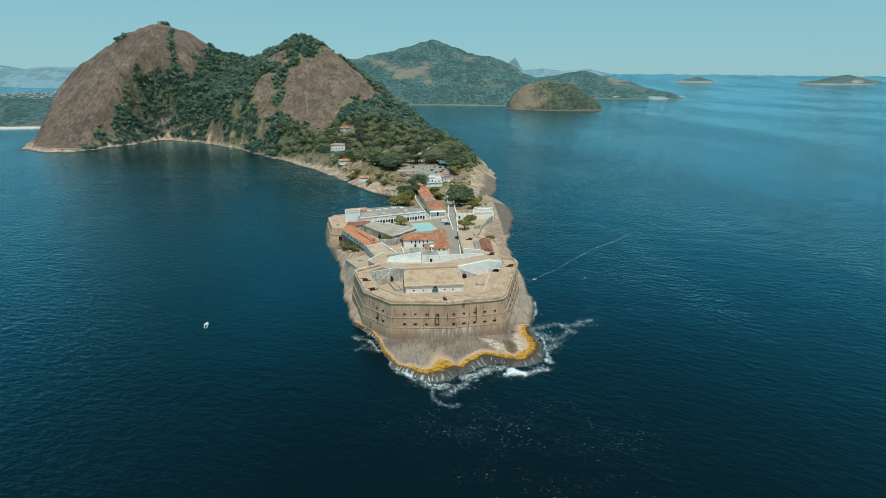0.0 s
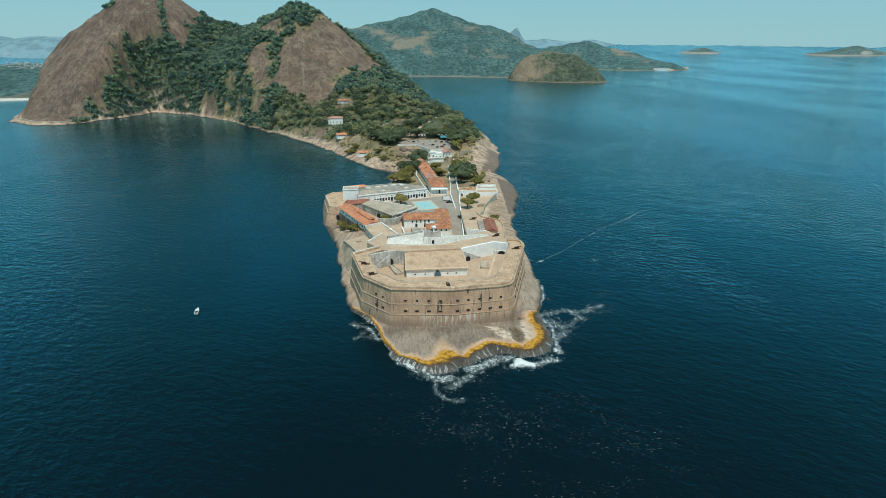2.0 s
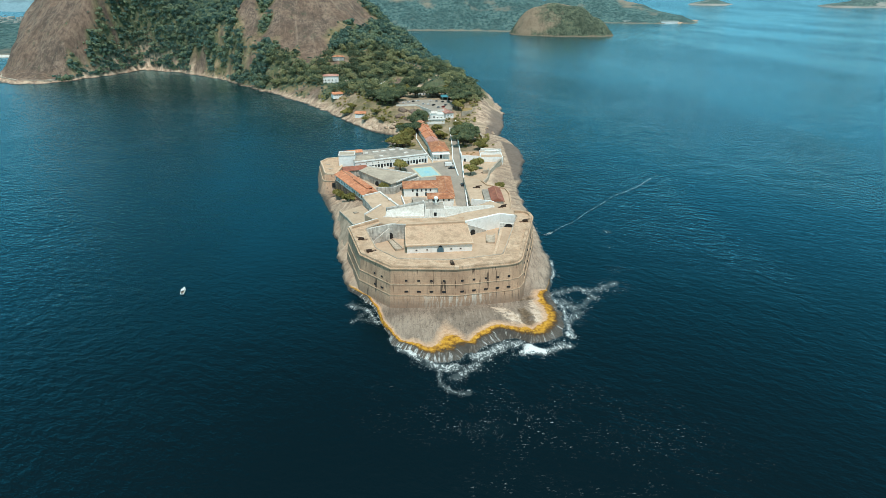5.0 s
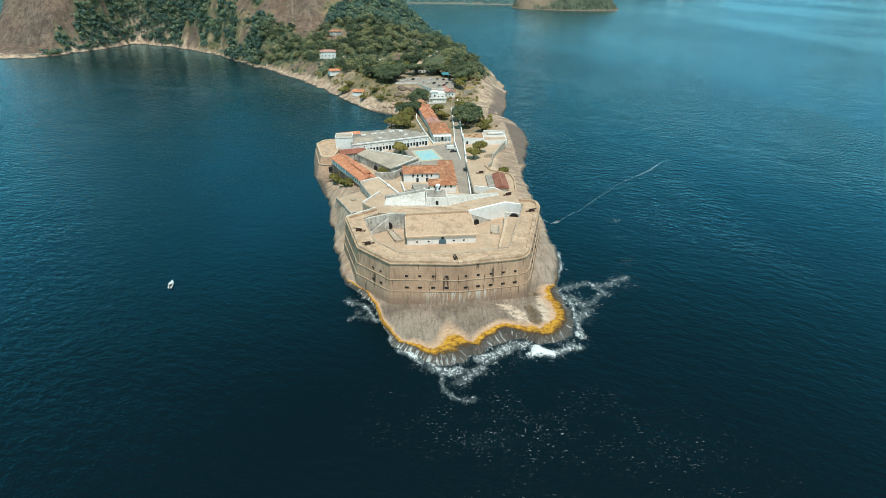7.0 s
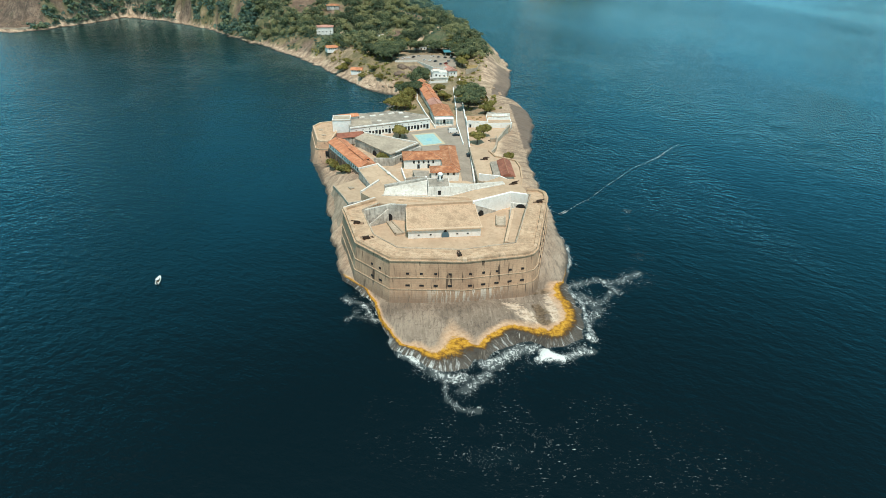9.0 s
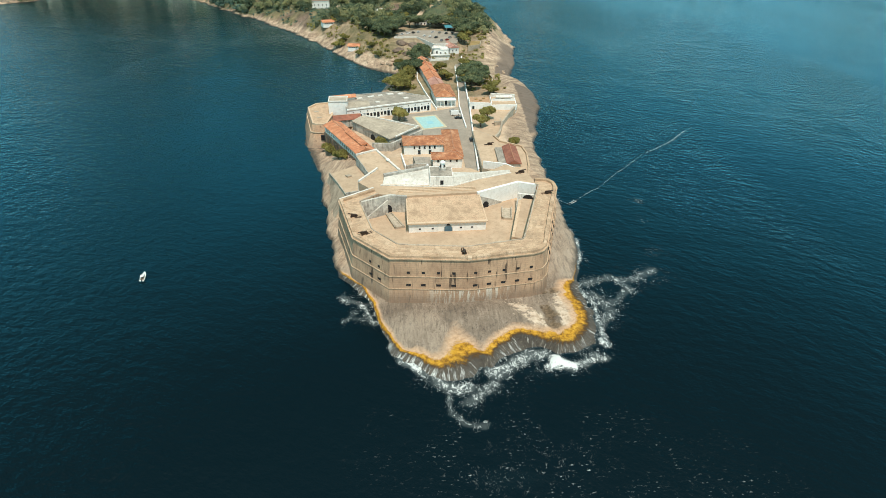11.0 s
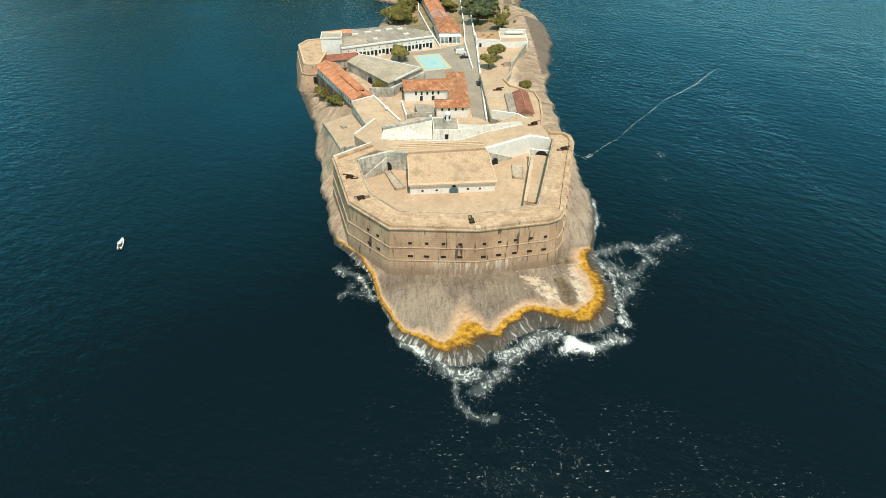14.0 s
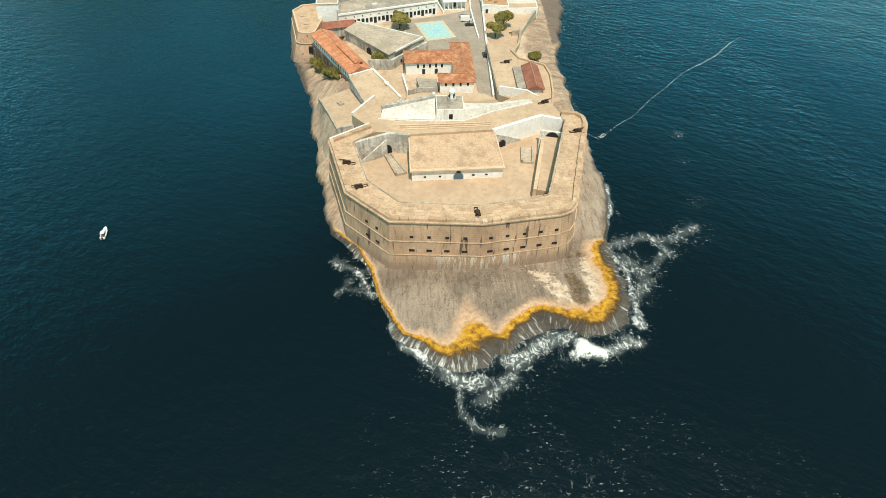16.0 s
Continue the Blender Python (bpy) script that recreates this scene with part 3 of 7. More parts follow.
def region(x, y, corners):
    """Metres from the region's edge, positive inside."""
    best, inside = np.full(np.shape(x), 1e9), np.zeros(np.shape(x), bool)
    for (ax, ay), (bx, by) in zip(corners, np.roll(corners, -1, 0)):
        dx, dy = bx - ax, by - ay
        u = np.clip(((x - ax) * dx + (y - ay) * dy) / (dx * dx + dy * dy), 0, 1)
        best = np.minimum(best, np.hypot(x - ax - u * dx, y - ay - u * dy))
        if ay != by:
            inside ^= ((ay > y) != (by > y)) & (x < (y - ay) * dx / dy + ax)
    return np.where(inside, best, -best)


def chain_distance(x, y, chain):
    """Metres to the nearest point of an open chain, and how far along it that point lies."""
    best, where, run = np.full(np.shape(x), 1e9), np.zeros(np.shape(x)), 0.0
    for (ax, ay), (bx, by) in zip(chain[:-1], chain[1:]):
        dx, dy = bx - ax, by - ay
        ln = math.hypot(dx, dy)
        u = np.clip(((x - ax) * dx + (y - ay) * dy) / (ln * ln), 0, 1)
        d = np.hypot(x - ax - u * dx, y - ay - u * dy)
        where = np.where(d < best, run + u * ln, where)
        best = np.minimum(best, d)
        run += ln
    return best, where


def stroke(x, y, chain, width):
    """1 on the chain, falling off over the width."""
    return np.exp(-(chain_distance(x, y, chain)[0] / width) ** 2)


def shore_distance(x, y):
    """Metres from the waterline, positive on land."""
    x, y = np.asarray(x, float), np.asarray(y, float)
    k = np.interp(y, (520, 640), (2.6, 7.0))
    return region(x + k * (wobble(x, y, 8) + 0.5 * wobble(x, y, 3)), y + k * (wobble(y + 55, x, 8) + 0.5 * wobble(y + 21, x, 3)), SHORE)


# crest of the hills: x, y, height, reach
CREST = [(-600, 905, 20, 40), (-575, 960, 60, 80), (-560, 1000, 92, 105), (-534, 1060, 150, 165), (-500, 1070, 176, 205), (-454, 1080, 199, 250), (-415, 1080, 176, 220), (-388, 1080, 146, 210),
         (-326, 1080, 143, 240), (-265, 1050, 138, 260), (-222, 1003, 156, 235), (-186, 1000, 174, 250), (-158, 985, 160, 240), (-117, 930, 114, 220), (-74, 850, 68, 190),
         (-20, 780, 43, 150), (33, 700, 26, 120), (52, 640, 20, 100), (66, 585, 14, 60)]


def hill_height(x, y, crest, power=1.35):
    h = np.zeros(np.shape(x))
    for (ax, ay, az, ar), (bx, by, bz, br) in zip(crest[:-1], crest[1:]):
        dx, dy = bx - ax, by - ay
        u = np.clip(((x - ax) * dx + (y - ay) * dy) / (dx * dx + dy * dy), 0, 1)
        d = np.hypot(x - ax - u * dx, y - ay - u * dy)
        z, r = az + u * (bz - az), ar + u * (br - ar)
        h = np.maximum(h, z * (1 - np.clip(d / r, 0, 1) ** (power if power else np.interp(x, (-430, -340), (1.5, 1.0)))))
    return h


def land_height(x, y):
    x, y = np.asarray(x, float), np.asarray(y, float)
    d = shore_distance(x, y)
    flat = np.interp(y, (180, 206, 222, 285, 300, 470, 527, 556, 640, 760, 900), (1.8, 2.4, 3.0, 6.0, 9.6, 9.6, 10.2, 16.0, 18.0, 14.0, 8.0))
    flat = flat + 2.3 * np.exp(-((x - 19) / 15) ** 2 - ((y - 212) / 13) ** 2) + 1.6 * np.exp(-((x - 50) / 9) ** 2 - ((y - 203) / 10) ** 2) - 0.9 * np.exp(-((x - 23) / 4) ** 2 - ((y - 189) / 7) ** 2)
    reach = np.where(x > 20, np.interp(y, (210, 230, 300, 350, 480, 520, 640), (22, 26, 16, 19, 19, 26, 20)), np.interp(y, (195, 230, 290, 300, 350, 400, 520, 700), (20, 9, 9, 20, 18, 12, 26, 30)))
    z = flat * np.clip(np.clip(d, 0, None) / reach, 0, 1) ** np.interp(y, (285, 310, 520, 620), (0.48, 0.75, 0.75, 1.2))
    # the rock falls away under the western houses and the corner bastion
    west = smooth01((-32 - x) / 8) * smooth01((y - 322) / 10) * smooth01((404 - y) / 8)
    z = z * (1 - west * np.interp(y, (322, 346, 352), (0.42, 0.62, 0.85)))
    # the low apron before the fort: a flat shelf, then a washed slope down to the water
    e = region(x, y, CRUST)
    shelf = 1.15 + 1.7 * np.exp(-((x - 24) / 15) ** 2 - ((y - 203) / 8) ** 2) + 1.0 * np.exp(-((x - 1) / 8) ** 2 - ((y - 200) / 7) ** 2) + 0.9 * np.exp(-((x - 52) / 6) ** 2 - ((y - 203) / 8) ** 2) + 0.35 * np.exp(-(e / 1.6) ** 2)
    shelf = shelf - 0.5 * smooth01((y - 206) / 8) + 1.1 * np.abs(wobble(x + 7, y, 15)) * smooth01(e / 3)
    shelf = shelf - 1.1 * stroke(x, y, GULLY, 1.6) - 0.4 * stroke(x, y, POOL, 2.4) - 0.5 * stroke(x, y, FOLD, 1.3)
    shelf = shelf * np.where(e < 0, np.clip(d, 0, None) / np.maximum(d - e, 0.05), 1.0)
    z = z + (shelf - z) * smooth01((229 - y) / 9) * (d > 0)
    hill = hill_height(x, y, CREST, 0) * smooth01(d / 34)
    rough = np.clip(d / 12, 0, 1)
    u = np.clip((1045 - y) / 76, 0, 1)
    hill = hill - 9 * np.exp(-((x + 431 - 32 * u) / 5.0) ** 2) * (y < 1066) * smooth01((y - 960) / 14)
    hill = hill + np.clip(hill / 60, 0, 1) * rough * (12 * wobble(x, y, 60) + 9 * wobble(x, y, 23) + 5 * wobble(x, y, 10))
    z = np.maximum(z, hill)
    wild = np.clip((d - 0.5) / 6, 0, 1) * np.where((z < flat - 0.6) & (y > 222), 1.0, np.where(y < 222, 0.30, 0.12))
    z = z + wild * (1.4 * wobble(x, y, 11) + 1.0 * wobble(x, y, 4.5) + 0.5 * wobble(x, y, 2.1))
    return np.where(d > 0, z, np.maximum(-6, d * 0.6))


# bare rock: the big dome in the west and the flank of the second peak
DOME = np.array([(-377, 1200), (-376, 1040), (-373, 1000), (-376, 968), (-400, 966), (-423, 974), (-446, 973), (-466, 931), (-467, 918), (-455, 938), (-463, 922), (-470, 895), (-474, 875), (-520, 780), (-720, 800), (-720, 1200)], float)
FLANK = np.array([(-235, 972), (-216, 974), (-192, 944), (-156, 952), (-140, 1000), (-95, 1000), (-40, 915), (-58, 868), (-106, 846), (-115, 824), (-131, 806), (-136, 772), (-153, 780), (-172, 807), (-197, 803), (-217, 811), (-251, 838), (-276, 862), (-330, 896),
                  (-372, 926), (-345, 928), (-300, 893), (-256, 864), (-300, 905), (-310, 918), (-257, 888), (-244, 897), (-238, 934)], float)


def woods_mask(x, y):
    """Positive where trees grow on the hills, negative on bare rock."""
    x, y = np.asarray(x, float), np.asarray(y, float)
    wx, wy = x + 26 * wobble(x, y, 30) + 16 * wobble(x, y, 11), y + 26 * wobble(y + 300, x, 30) + 16 * wobble(y + 90, x, 11)
    v = -np.maximum(region(x + 0.35 * (wx - x), y + 0.35 * (wy - y), DOME), region(wx, wy, FLANK)) / 14.0
    v = np.clip(v, -1.6, 1.2)
    for cx, cy, rx, ry, k in ((-456, 1079, 15, 10, 3.0), (-503, 1016, 13, 10, 2.6), (-484, 866, 10, 7, 1.7), (-187, 1003, 26, 18, 2.6), (-212, 895, 12, 34, 1.7), (-196, 868, 10, 14, 1.2), (-262, 872, 12, 10, 1.2),
                              (-453, 958, 8, 8, 1.2), (-440, 976, 9, 6, 1.3), (-466, 895, 8, 9, 2.0), (-457, 915, 7, 12, 2.2), (-444, 946, 9, 8, 2.2), (-425, 964, 16, 9, 2.6), (-404, 968, 12, 10, 1.6), (-380, 946, 26, 12, 2.4), (-420, 972, 14, 6, 1.8), (-500, 898, 9, 2.5, 1.7),
                              (-204, 908, 16, 12, 2.1), (-206, 859, 10, 12, 1.9), (-169, 866, 6, 8, 1.3), (-197, 930, 12, 9, 1.7), (-230, 995, 14, 12, 1.6), (-175, 965, 22, 10, 2.4), (-189, 819, 14, 14, 2.2), (-169, 788, 18, 14, 2.4), (-209, 802, 16, 9, 1.8), (-245, 856, 10, 12, 1.3), (-293, 930, 14, 16, 1.8), (-297, 901, 14, 10, 1.4), (-258, 884, 9, 8, 1.3),
                              (-455, 940, 5, 4, -1.6), (-316, 902, 12, 7, -1.6), (-311, 954, 14, 8, -1.5)):
        v = v + k * np.exp(-((x - cx) / rx) ** 2 - ((y - cy) / ry) ** 2)
    u = np.clip((1045 - y) / 76, 0, 1)  # wooded cleft in the dome
    v = v + 2.4 * np.exp(-((x + 431 - 32 * u) / 3.6) ** 2) * (y > 966) * (y < 1062)
    gaps = wobble(x + 40, y, 26) + 0.8 * wobble(x, y + 70, 12)
    near = smooth01((840 - y) / 60)
    v = v - 1.5 * near * smooth01((46 - shore_distance(x, y)) / 26) * smooth01((-25 - x) / 30) * np.clip(0.55 + 1.6 * wobble(x + 9, y + 5, 21), 0, 1)
    v = v + 0.5 * wobble(x, y, 17) - near * (0.42 + 2.4 * np.clip(gaps, 0, 1)) - smooth01((x + 300) / 40) * (1 - near) * 0.6 * np.clip(gaps, 0, 1)
    return v


def terrain(name, xs, ys, mat, label, hole=None):
    gx, gy = np.meshgrid(xs, ys)
    z = land_height(gx, gy)
    nx, ny = len(xs), len(ys)
    verts = np.stack([gx, gy, z], -1).reshape(-1, 3)
    idx = np.arange(nx * ny).reshape(ny, nx)
    quads = np.stack([idx[:-1, :-1], idx[:-1, 1:], idx[1:, 1:], idx[1:, :-1]], -1).reshape(-1, 4)
    keep = (verts[quads][:, :, 2] > -5.5).any(1)
    quads = quads[keep]
    me = bpy.data.meshes.new(name)
    me.from_pydata(verts.tolist(), [], quads.tolist())
    x, y, h = verts.T
    d = shore_distance(x, y)
    growth = smooth01((woods_mask(x, y) + np.where(x < -370, 0.2, 0.75)) / np.where(x < -370, 0.35, 0.8)) * (y > 470)
    growth = np.where((y > 410) & (y < 640) & (d > np.where(x > 40, 24, 12)), 0.8, growth)
    bare = np.where(y < 640, smooth01((640 - y) / 60), 0) * np.where(y > 410, smooth01((np.where(x > 20, 30, 11) - d) / 6), 1.0)
    bare = np.maximum(bare, 0.6 * smooth01((530 - y) / 20) * (y > 400))
    bare = np.maximum(bare, 0.42 * smooth01((y - 500) / 25) * smooth01((650 - y) / 20))
    bare = np.where((y > 500) & (d < 20), np.maximum(bare, smooth01((np.interp(y, (500, 690, 780), (15, 10.5, 5.0)) - d) / 2.5) * 0.95), bare)
    apron = np.where(x > 20, smooth01((288 - y) / 25), smooth01((238 - y) / 10))
    edge = region(x + 2.4 * wobble(x, y, 5), y + 2.4 * wobble(y + 40, x, 5), CRUST)
    wide = 2.9 - 1.7 * smooth01((3 - x) / 7) + 5.2 * np.exp(-((x - 12.5) / 4.8) ** 2) * (y < 202) + 3.4 * smooth01((x - 41) / 4) * smooth01((200 - y) / 4) + 1.2 * smooth01((x - 50) / 3) * (y < 216)
    old = (d - 1.0) / np.where(x < 0, 0.9, 0.45)
    u = smooth01((228 - y) / 6)
    belt = np.clip(edge / wide, -4, 4) * u + np.clip(old, -4, 4) * (1 - u) + 5 * smooth01((y - 230) / 10)
    bare = np.where((x < -330) & (y > 780), np.maximum(bare, smooth01((13 - d) / 4)), bare)
    bare = np.where((x > -2) & (x < 44) & (y > 418) & (y < 520), 0.22, bare)
    bare = np.where((x > -62) & (x < -13) & (y > 526) & (y < 602), bare * (1 - 0.85 * smooth01((d - 13) / 4)), bare)
    damp = np.zeros(len(x))
    for tongue in TONGUES:
        damp = np.maximum(damp, smooth01((region(x, y, tongue) + 3) / 6))
    # lobe: painted lighter on the fold's sun-facing side, and on the right-hand slope
    lobe = 0.85 * smooth01(-((x - 8) * 16.5 + (y - 206) * 13) / 70) * smooth01((212 - y + 0.4 * x) / 8) * (0.7 + 0.8 * wobble(x, y, 12)) + 0.9 * smooth01((y - 222) / 6) * smooth01((x - 47) / 4)
    cream = 0.62 * np.maximum(stroke(x, y, [(35, 211), (39, 205), (43, 197.5)], 4.6), stroke(x, y, [(50.5, 214), (51, 206), (51.5, 198)], 4.0))
    cream = np.maximum(cream, 0.5 * stroke(x, y, [(30, 197), (42, 197)], 2.6))
    yard = smooth01((y - 284) / 6) * smooth01((412 - y) / 8) * smooth01((d - np.where(x > 20, 16, 20)) / 4)
    blot = 0.72 * np.maximum(stroke(x, y, GULLY, 3.0), stroke(x, y, POOL, 2.2))
    for key, val in (("damp", damp), ("lobe", lobe), ("cream", cream), ("blot", blot), ("yard", yard), ("along", chain_distance(x, y, SHORE)[1]), ("growth", growth), ("bare", bare), ("apron", apron), ("belt", belt), ("rim", d), ("litter", smooth01((woods_mask(x, y) + 0.05) / 0.4) * (y > 640)), ("around", np.where(x < -330, np.arctan2(y - 1080, x + 454), np.arctan2(y - 1000, x + 186)) * 150)):
        at = me.attributes.new(key, "FLOAT", "POINT")
        at.data.foreach_set("value", np.asarray(val, np.float32))
    me.materials.append(mat)
    me.shade_smooth()
    return tagged(new(name, me), label, "ground", kind="structure")


terrain("ground_apron_rock", np.arange(-48, 76, 0.62), np.arange(170, 251, 0.62), ROCK, "grey granite apron with a gold lichen belt")
terrain("ground_shore_rock", np.arange(-72, 112, 1.15), np.arange(249.2, 521, 1.15), ROCK, "grey and tan granite point with orange lichen belt")
terrain("ground_peninsula", np.arange(-680, 130, 4.5), np.arange(519.3, 1275, 4.5), LAND, "steep brown granite hills with patches of scrub")


# ---------------------------------------------------------------- sea
def sea_rise(r):
    """The far sea's rise towards the horizon."""
    r = np.minimum(r, 4790.0)
    far = 2450.0 ** 2 / (4850.0 - r) - 50.0
    return np.where(r > 2400, 118.0 * (1 - r / np.maximum(far, r)), 0.0)


def water_material():
    m, t, p = material("sea_water")
    def wave(scale, detail, rough, turn, flat):
        """Waves whose crests lie at an angle to the shore."""
        spin = t.nodes.new("ShaderNodeVectorRotate")
        spin.rotation_type = "Z_AXIS"
        spin.inputs["Angle"].default_value = turn
        t.links.new(coords(t), spin.inputs["Vector"])
        mul = t.nodes.new("ShaderNodeVectorMath")
        mul.operation = "MULTIPLY"
        mul.inputs[1].default_value = (flat, 1, 1)
        t.links.new(spin.outputs[0], mul.inputs[0])
        n = node(t, "ShaderNodeTexNoise", Scale=scale, Detail=detail, Roughness=rough)
        t.links.new(mul.outputs[0], n.inputs["Vector"])
        return n.outputs["Fac"]

    swell = wave(0.045, 3, 0.5, 0.35, 0.55)
    chop = wave(0.31, 4, 0.6, 0.5, 0.6)
    ripple = wave(0.8, 4, 0.6, 0.2, 0.65)
    slick = noise_of(t, 0.0035, 5, 0.6, (1.0, 0.4, 1))
    calm = ramp(t, slick, (0.42, 0.35), (0.58, 1.0))
    h = maths(t, "ADD", maths(t, "MULTIPLY", swell, 1.6), maths(t, "MULTIPLY", chop, 1.5))
    h = maths(t, "ADD", h, maths(t, "MULTIPLY", ripple, 0.35))
    f = node(t, "ShaderNodeAttribute")
    f.attribute_name = "foam"
    def curl(scale, detail, rough, bend, flat=(1.0, 0.7, 1)):
        n = node(t, "ShaderNodeTexNoise", Scale=scale, Detail=detail, Roughness=rough, Distortion=bend)
        t.links.new(coords(t, flat), n.inputs["Vector"])
        return n.outputs["Fac"]

    lace = maths(t, "ABSOLUTE", maths(t, "SUBTRACT", curl(0.42, 7, 0.66, 1.1), 0.5))
    lace = maths(t, "MAXIMUM", maths(t, "SUBTRACT", 1.0, maths(t, "MULTIPLY", lace, 17.0)), 0.0)
    churn = maths(t, "MULTIPLY", maths(t, "SUBTRACT", curl(0.34, 10, 0.80, 0.9), 0.5), 3.0)
    froth = maths(t, "ADD", maths(t, "MULTIPLY", f.outputs["Fac"], 0.80), maths(t, "MULTIPLY", lace, 0.50))
    froth = maths(t, "MULTIPLY", span(t, maths(t, "ADD", froth, churn), 0.72, 1.30), span(t, f.outputs["Fac"], 0.10, 0.30))
    froth = maths(t, "MAXIMUM", froth, maths(t, "MULTIPLY", span(t, f.outputs["Fac"], 0.35, 0.9), 0.14))
    speck = maths(t, "MULTIPLY", span(t, noise_of(t, 1.1, 5, 0.68, (0.55, 1.3, 1)), 0.60, 0.67), span(t, f.outputs["Fac"], 0.04, 0.17))
    speck = maths(t, "MULTIPLY", speck, ramp(t, noise_of(t, 0.09, 4, 0.65), (0.46, 0.0), (0.60, 1.0)))
    froth = maths(t, "MINIMUM", maths(t, "ADD", froth, maths(t, "MULTIPLY", speck, 0.62)), 1.0)
    deep = blend(t, span(t, f.outputs["Fac"], 0.2, 0.9), (0.0005, 0.0048, 0.0076), (0.008, 0.022, 0.026))
    far = maths(t, "MULTIPLY", span(t, axis(t, 1), 330.0, 700.0), ramp(t, maths(t, "ABSOLUTE", maths(t, "SUBTRACT", noise_of(t, 0.0021, 4, 0.5), 0.5)), (0.0, 0.9), (0.014, 0.0)))
    deep = blend(t, far, deep, (0.028, 0.045, 0.048))
    body = t.nodes.new("ShaderNodeBsdfDiffuse")
    t.links.new(blend(t, froth, deep, (0.66, 0.69, 0.68)), body.inputs["Color"])
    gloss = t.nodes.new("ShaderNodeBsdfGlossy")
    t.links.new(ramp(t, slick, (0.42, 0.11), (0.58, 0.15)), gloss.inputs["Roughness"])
    lee = maths(t, "MULTIPLY", span(t, axis(t, 1), 170.0, 340.0), span(t, axis(t, 0), 10.0, -60.0))  # cove water: slightly smoother, with extra sheen added by position
    b = node(t, "ShaderNodeBump", Distance=1.0)
    t.links.new(maths(t, "MULTIPLY", maths(t, "MULTIPLY", calm, maths(t, "SUBTRACT", 1.0, maths(t, "MULTIPLY", lee, 0.15))), 0.80), b.inputs["Strength"])
    t.links.new(h, b.inputs["Height"])
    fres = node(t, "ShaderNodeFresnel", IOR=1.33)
    # mirror tint turns whiter at grazing angles: horizon haze put into the colour
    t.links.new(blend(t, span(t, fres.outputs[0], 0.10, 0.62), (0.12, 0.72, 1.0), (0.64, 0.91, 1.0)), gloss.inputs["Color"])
    for target in (body, gloss, fres):
        t.links.new(b.outputs[0], target.inputs["Normal"])
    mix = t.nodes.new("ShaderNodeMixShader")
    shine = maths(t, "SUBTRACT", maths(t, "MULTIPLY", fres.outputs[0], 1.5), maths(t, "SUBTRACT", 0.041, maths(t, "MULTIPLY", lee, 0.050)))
    # extra sheen added by position on the water beyond the right-hand shore
    east_sheen = maths(t, "MULTIPLY", span(t, axis(t, 1), 190.0, 330.0), span(t, axis(t, 0), 60.0, 110.0))
    shine = maths(t, "ADD", shine, maths(t, "ADD", maths(t, "MULTIPLY", east_sheen, 0.016), maths(t, "MULTIPLY", far, 0.055)))
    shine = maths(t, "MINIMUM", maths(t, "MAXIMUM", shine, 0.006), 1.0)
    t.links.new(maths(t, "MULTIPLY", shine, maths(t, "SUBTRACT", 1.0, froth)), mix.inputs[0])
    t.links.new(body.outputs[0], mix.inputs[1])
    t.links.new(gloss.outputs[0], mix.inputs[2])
    glint = t.nodes.new("ShaderNodeBsdfGlossy")  # facets of the small waves that mirror the sun
    glint.inputs["Color"].default_value = (0.0080, 0.0095, 0.0100, 1)
    glint.inputs["Roughness"].default_value = 0.42
    t.links.new(b.outputs[0], glint.inputs["Normal"])
    total = t.nodes.new("ShaderNodeAddShader")
    t.links.new(mix.outputs[0], total.inputs[0])
    t.links.new(glint.outputs[0], total.inputs[1])
    t.links.new(total.outputs[0], t.nodes["Material Output"].inputs[0])
    return m


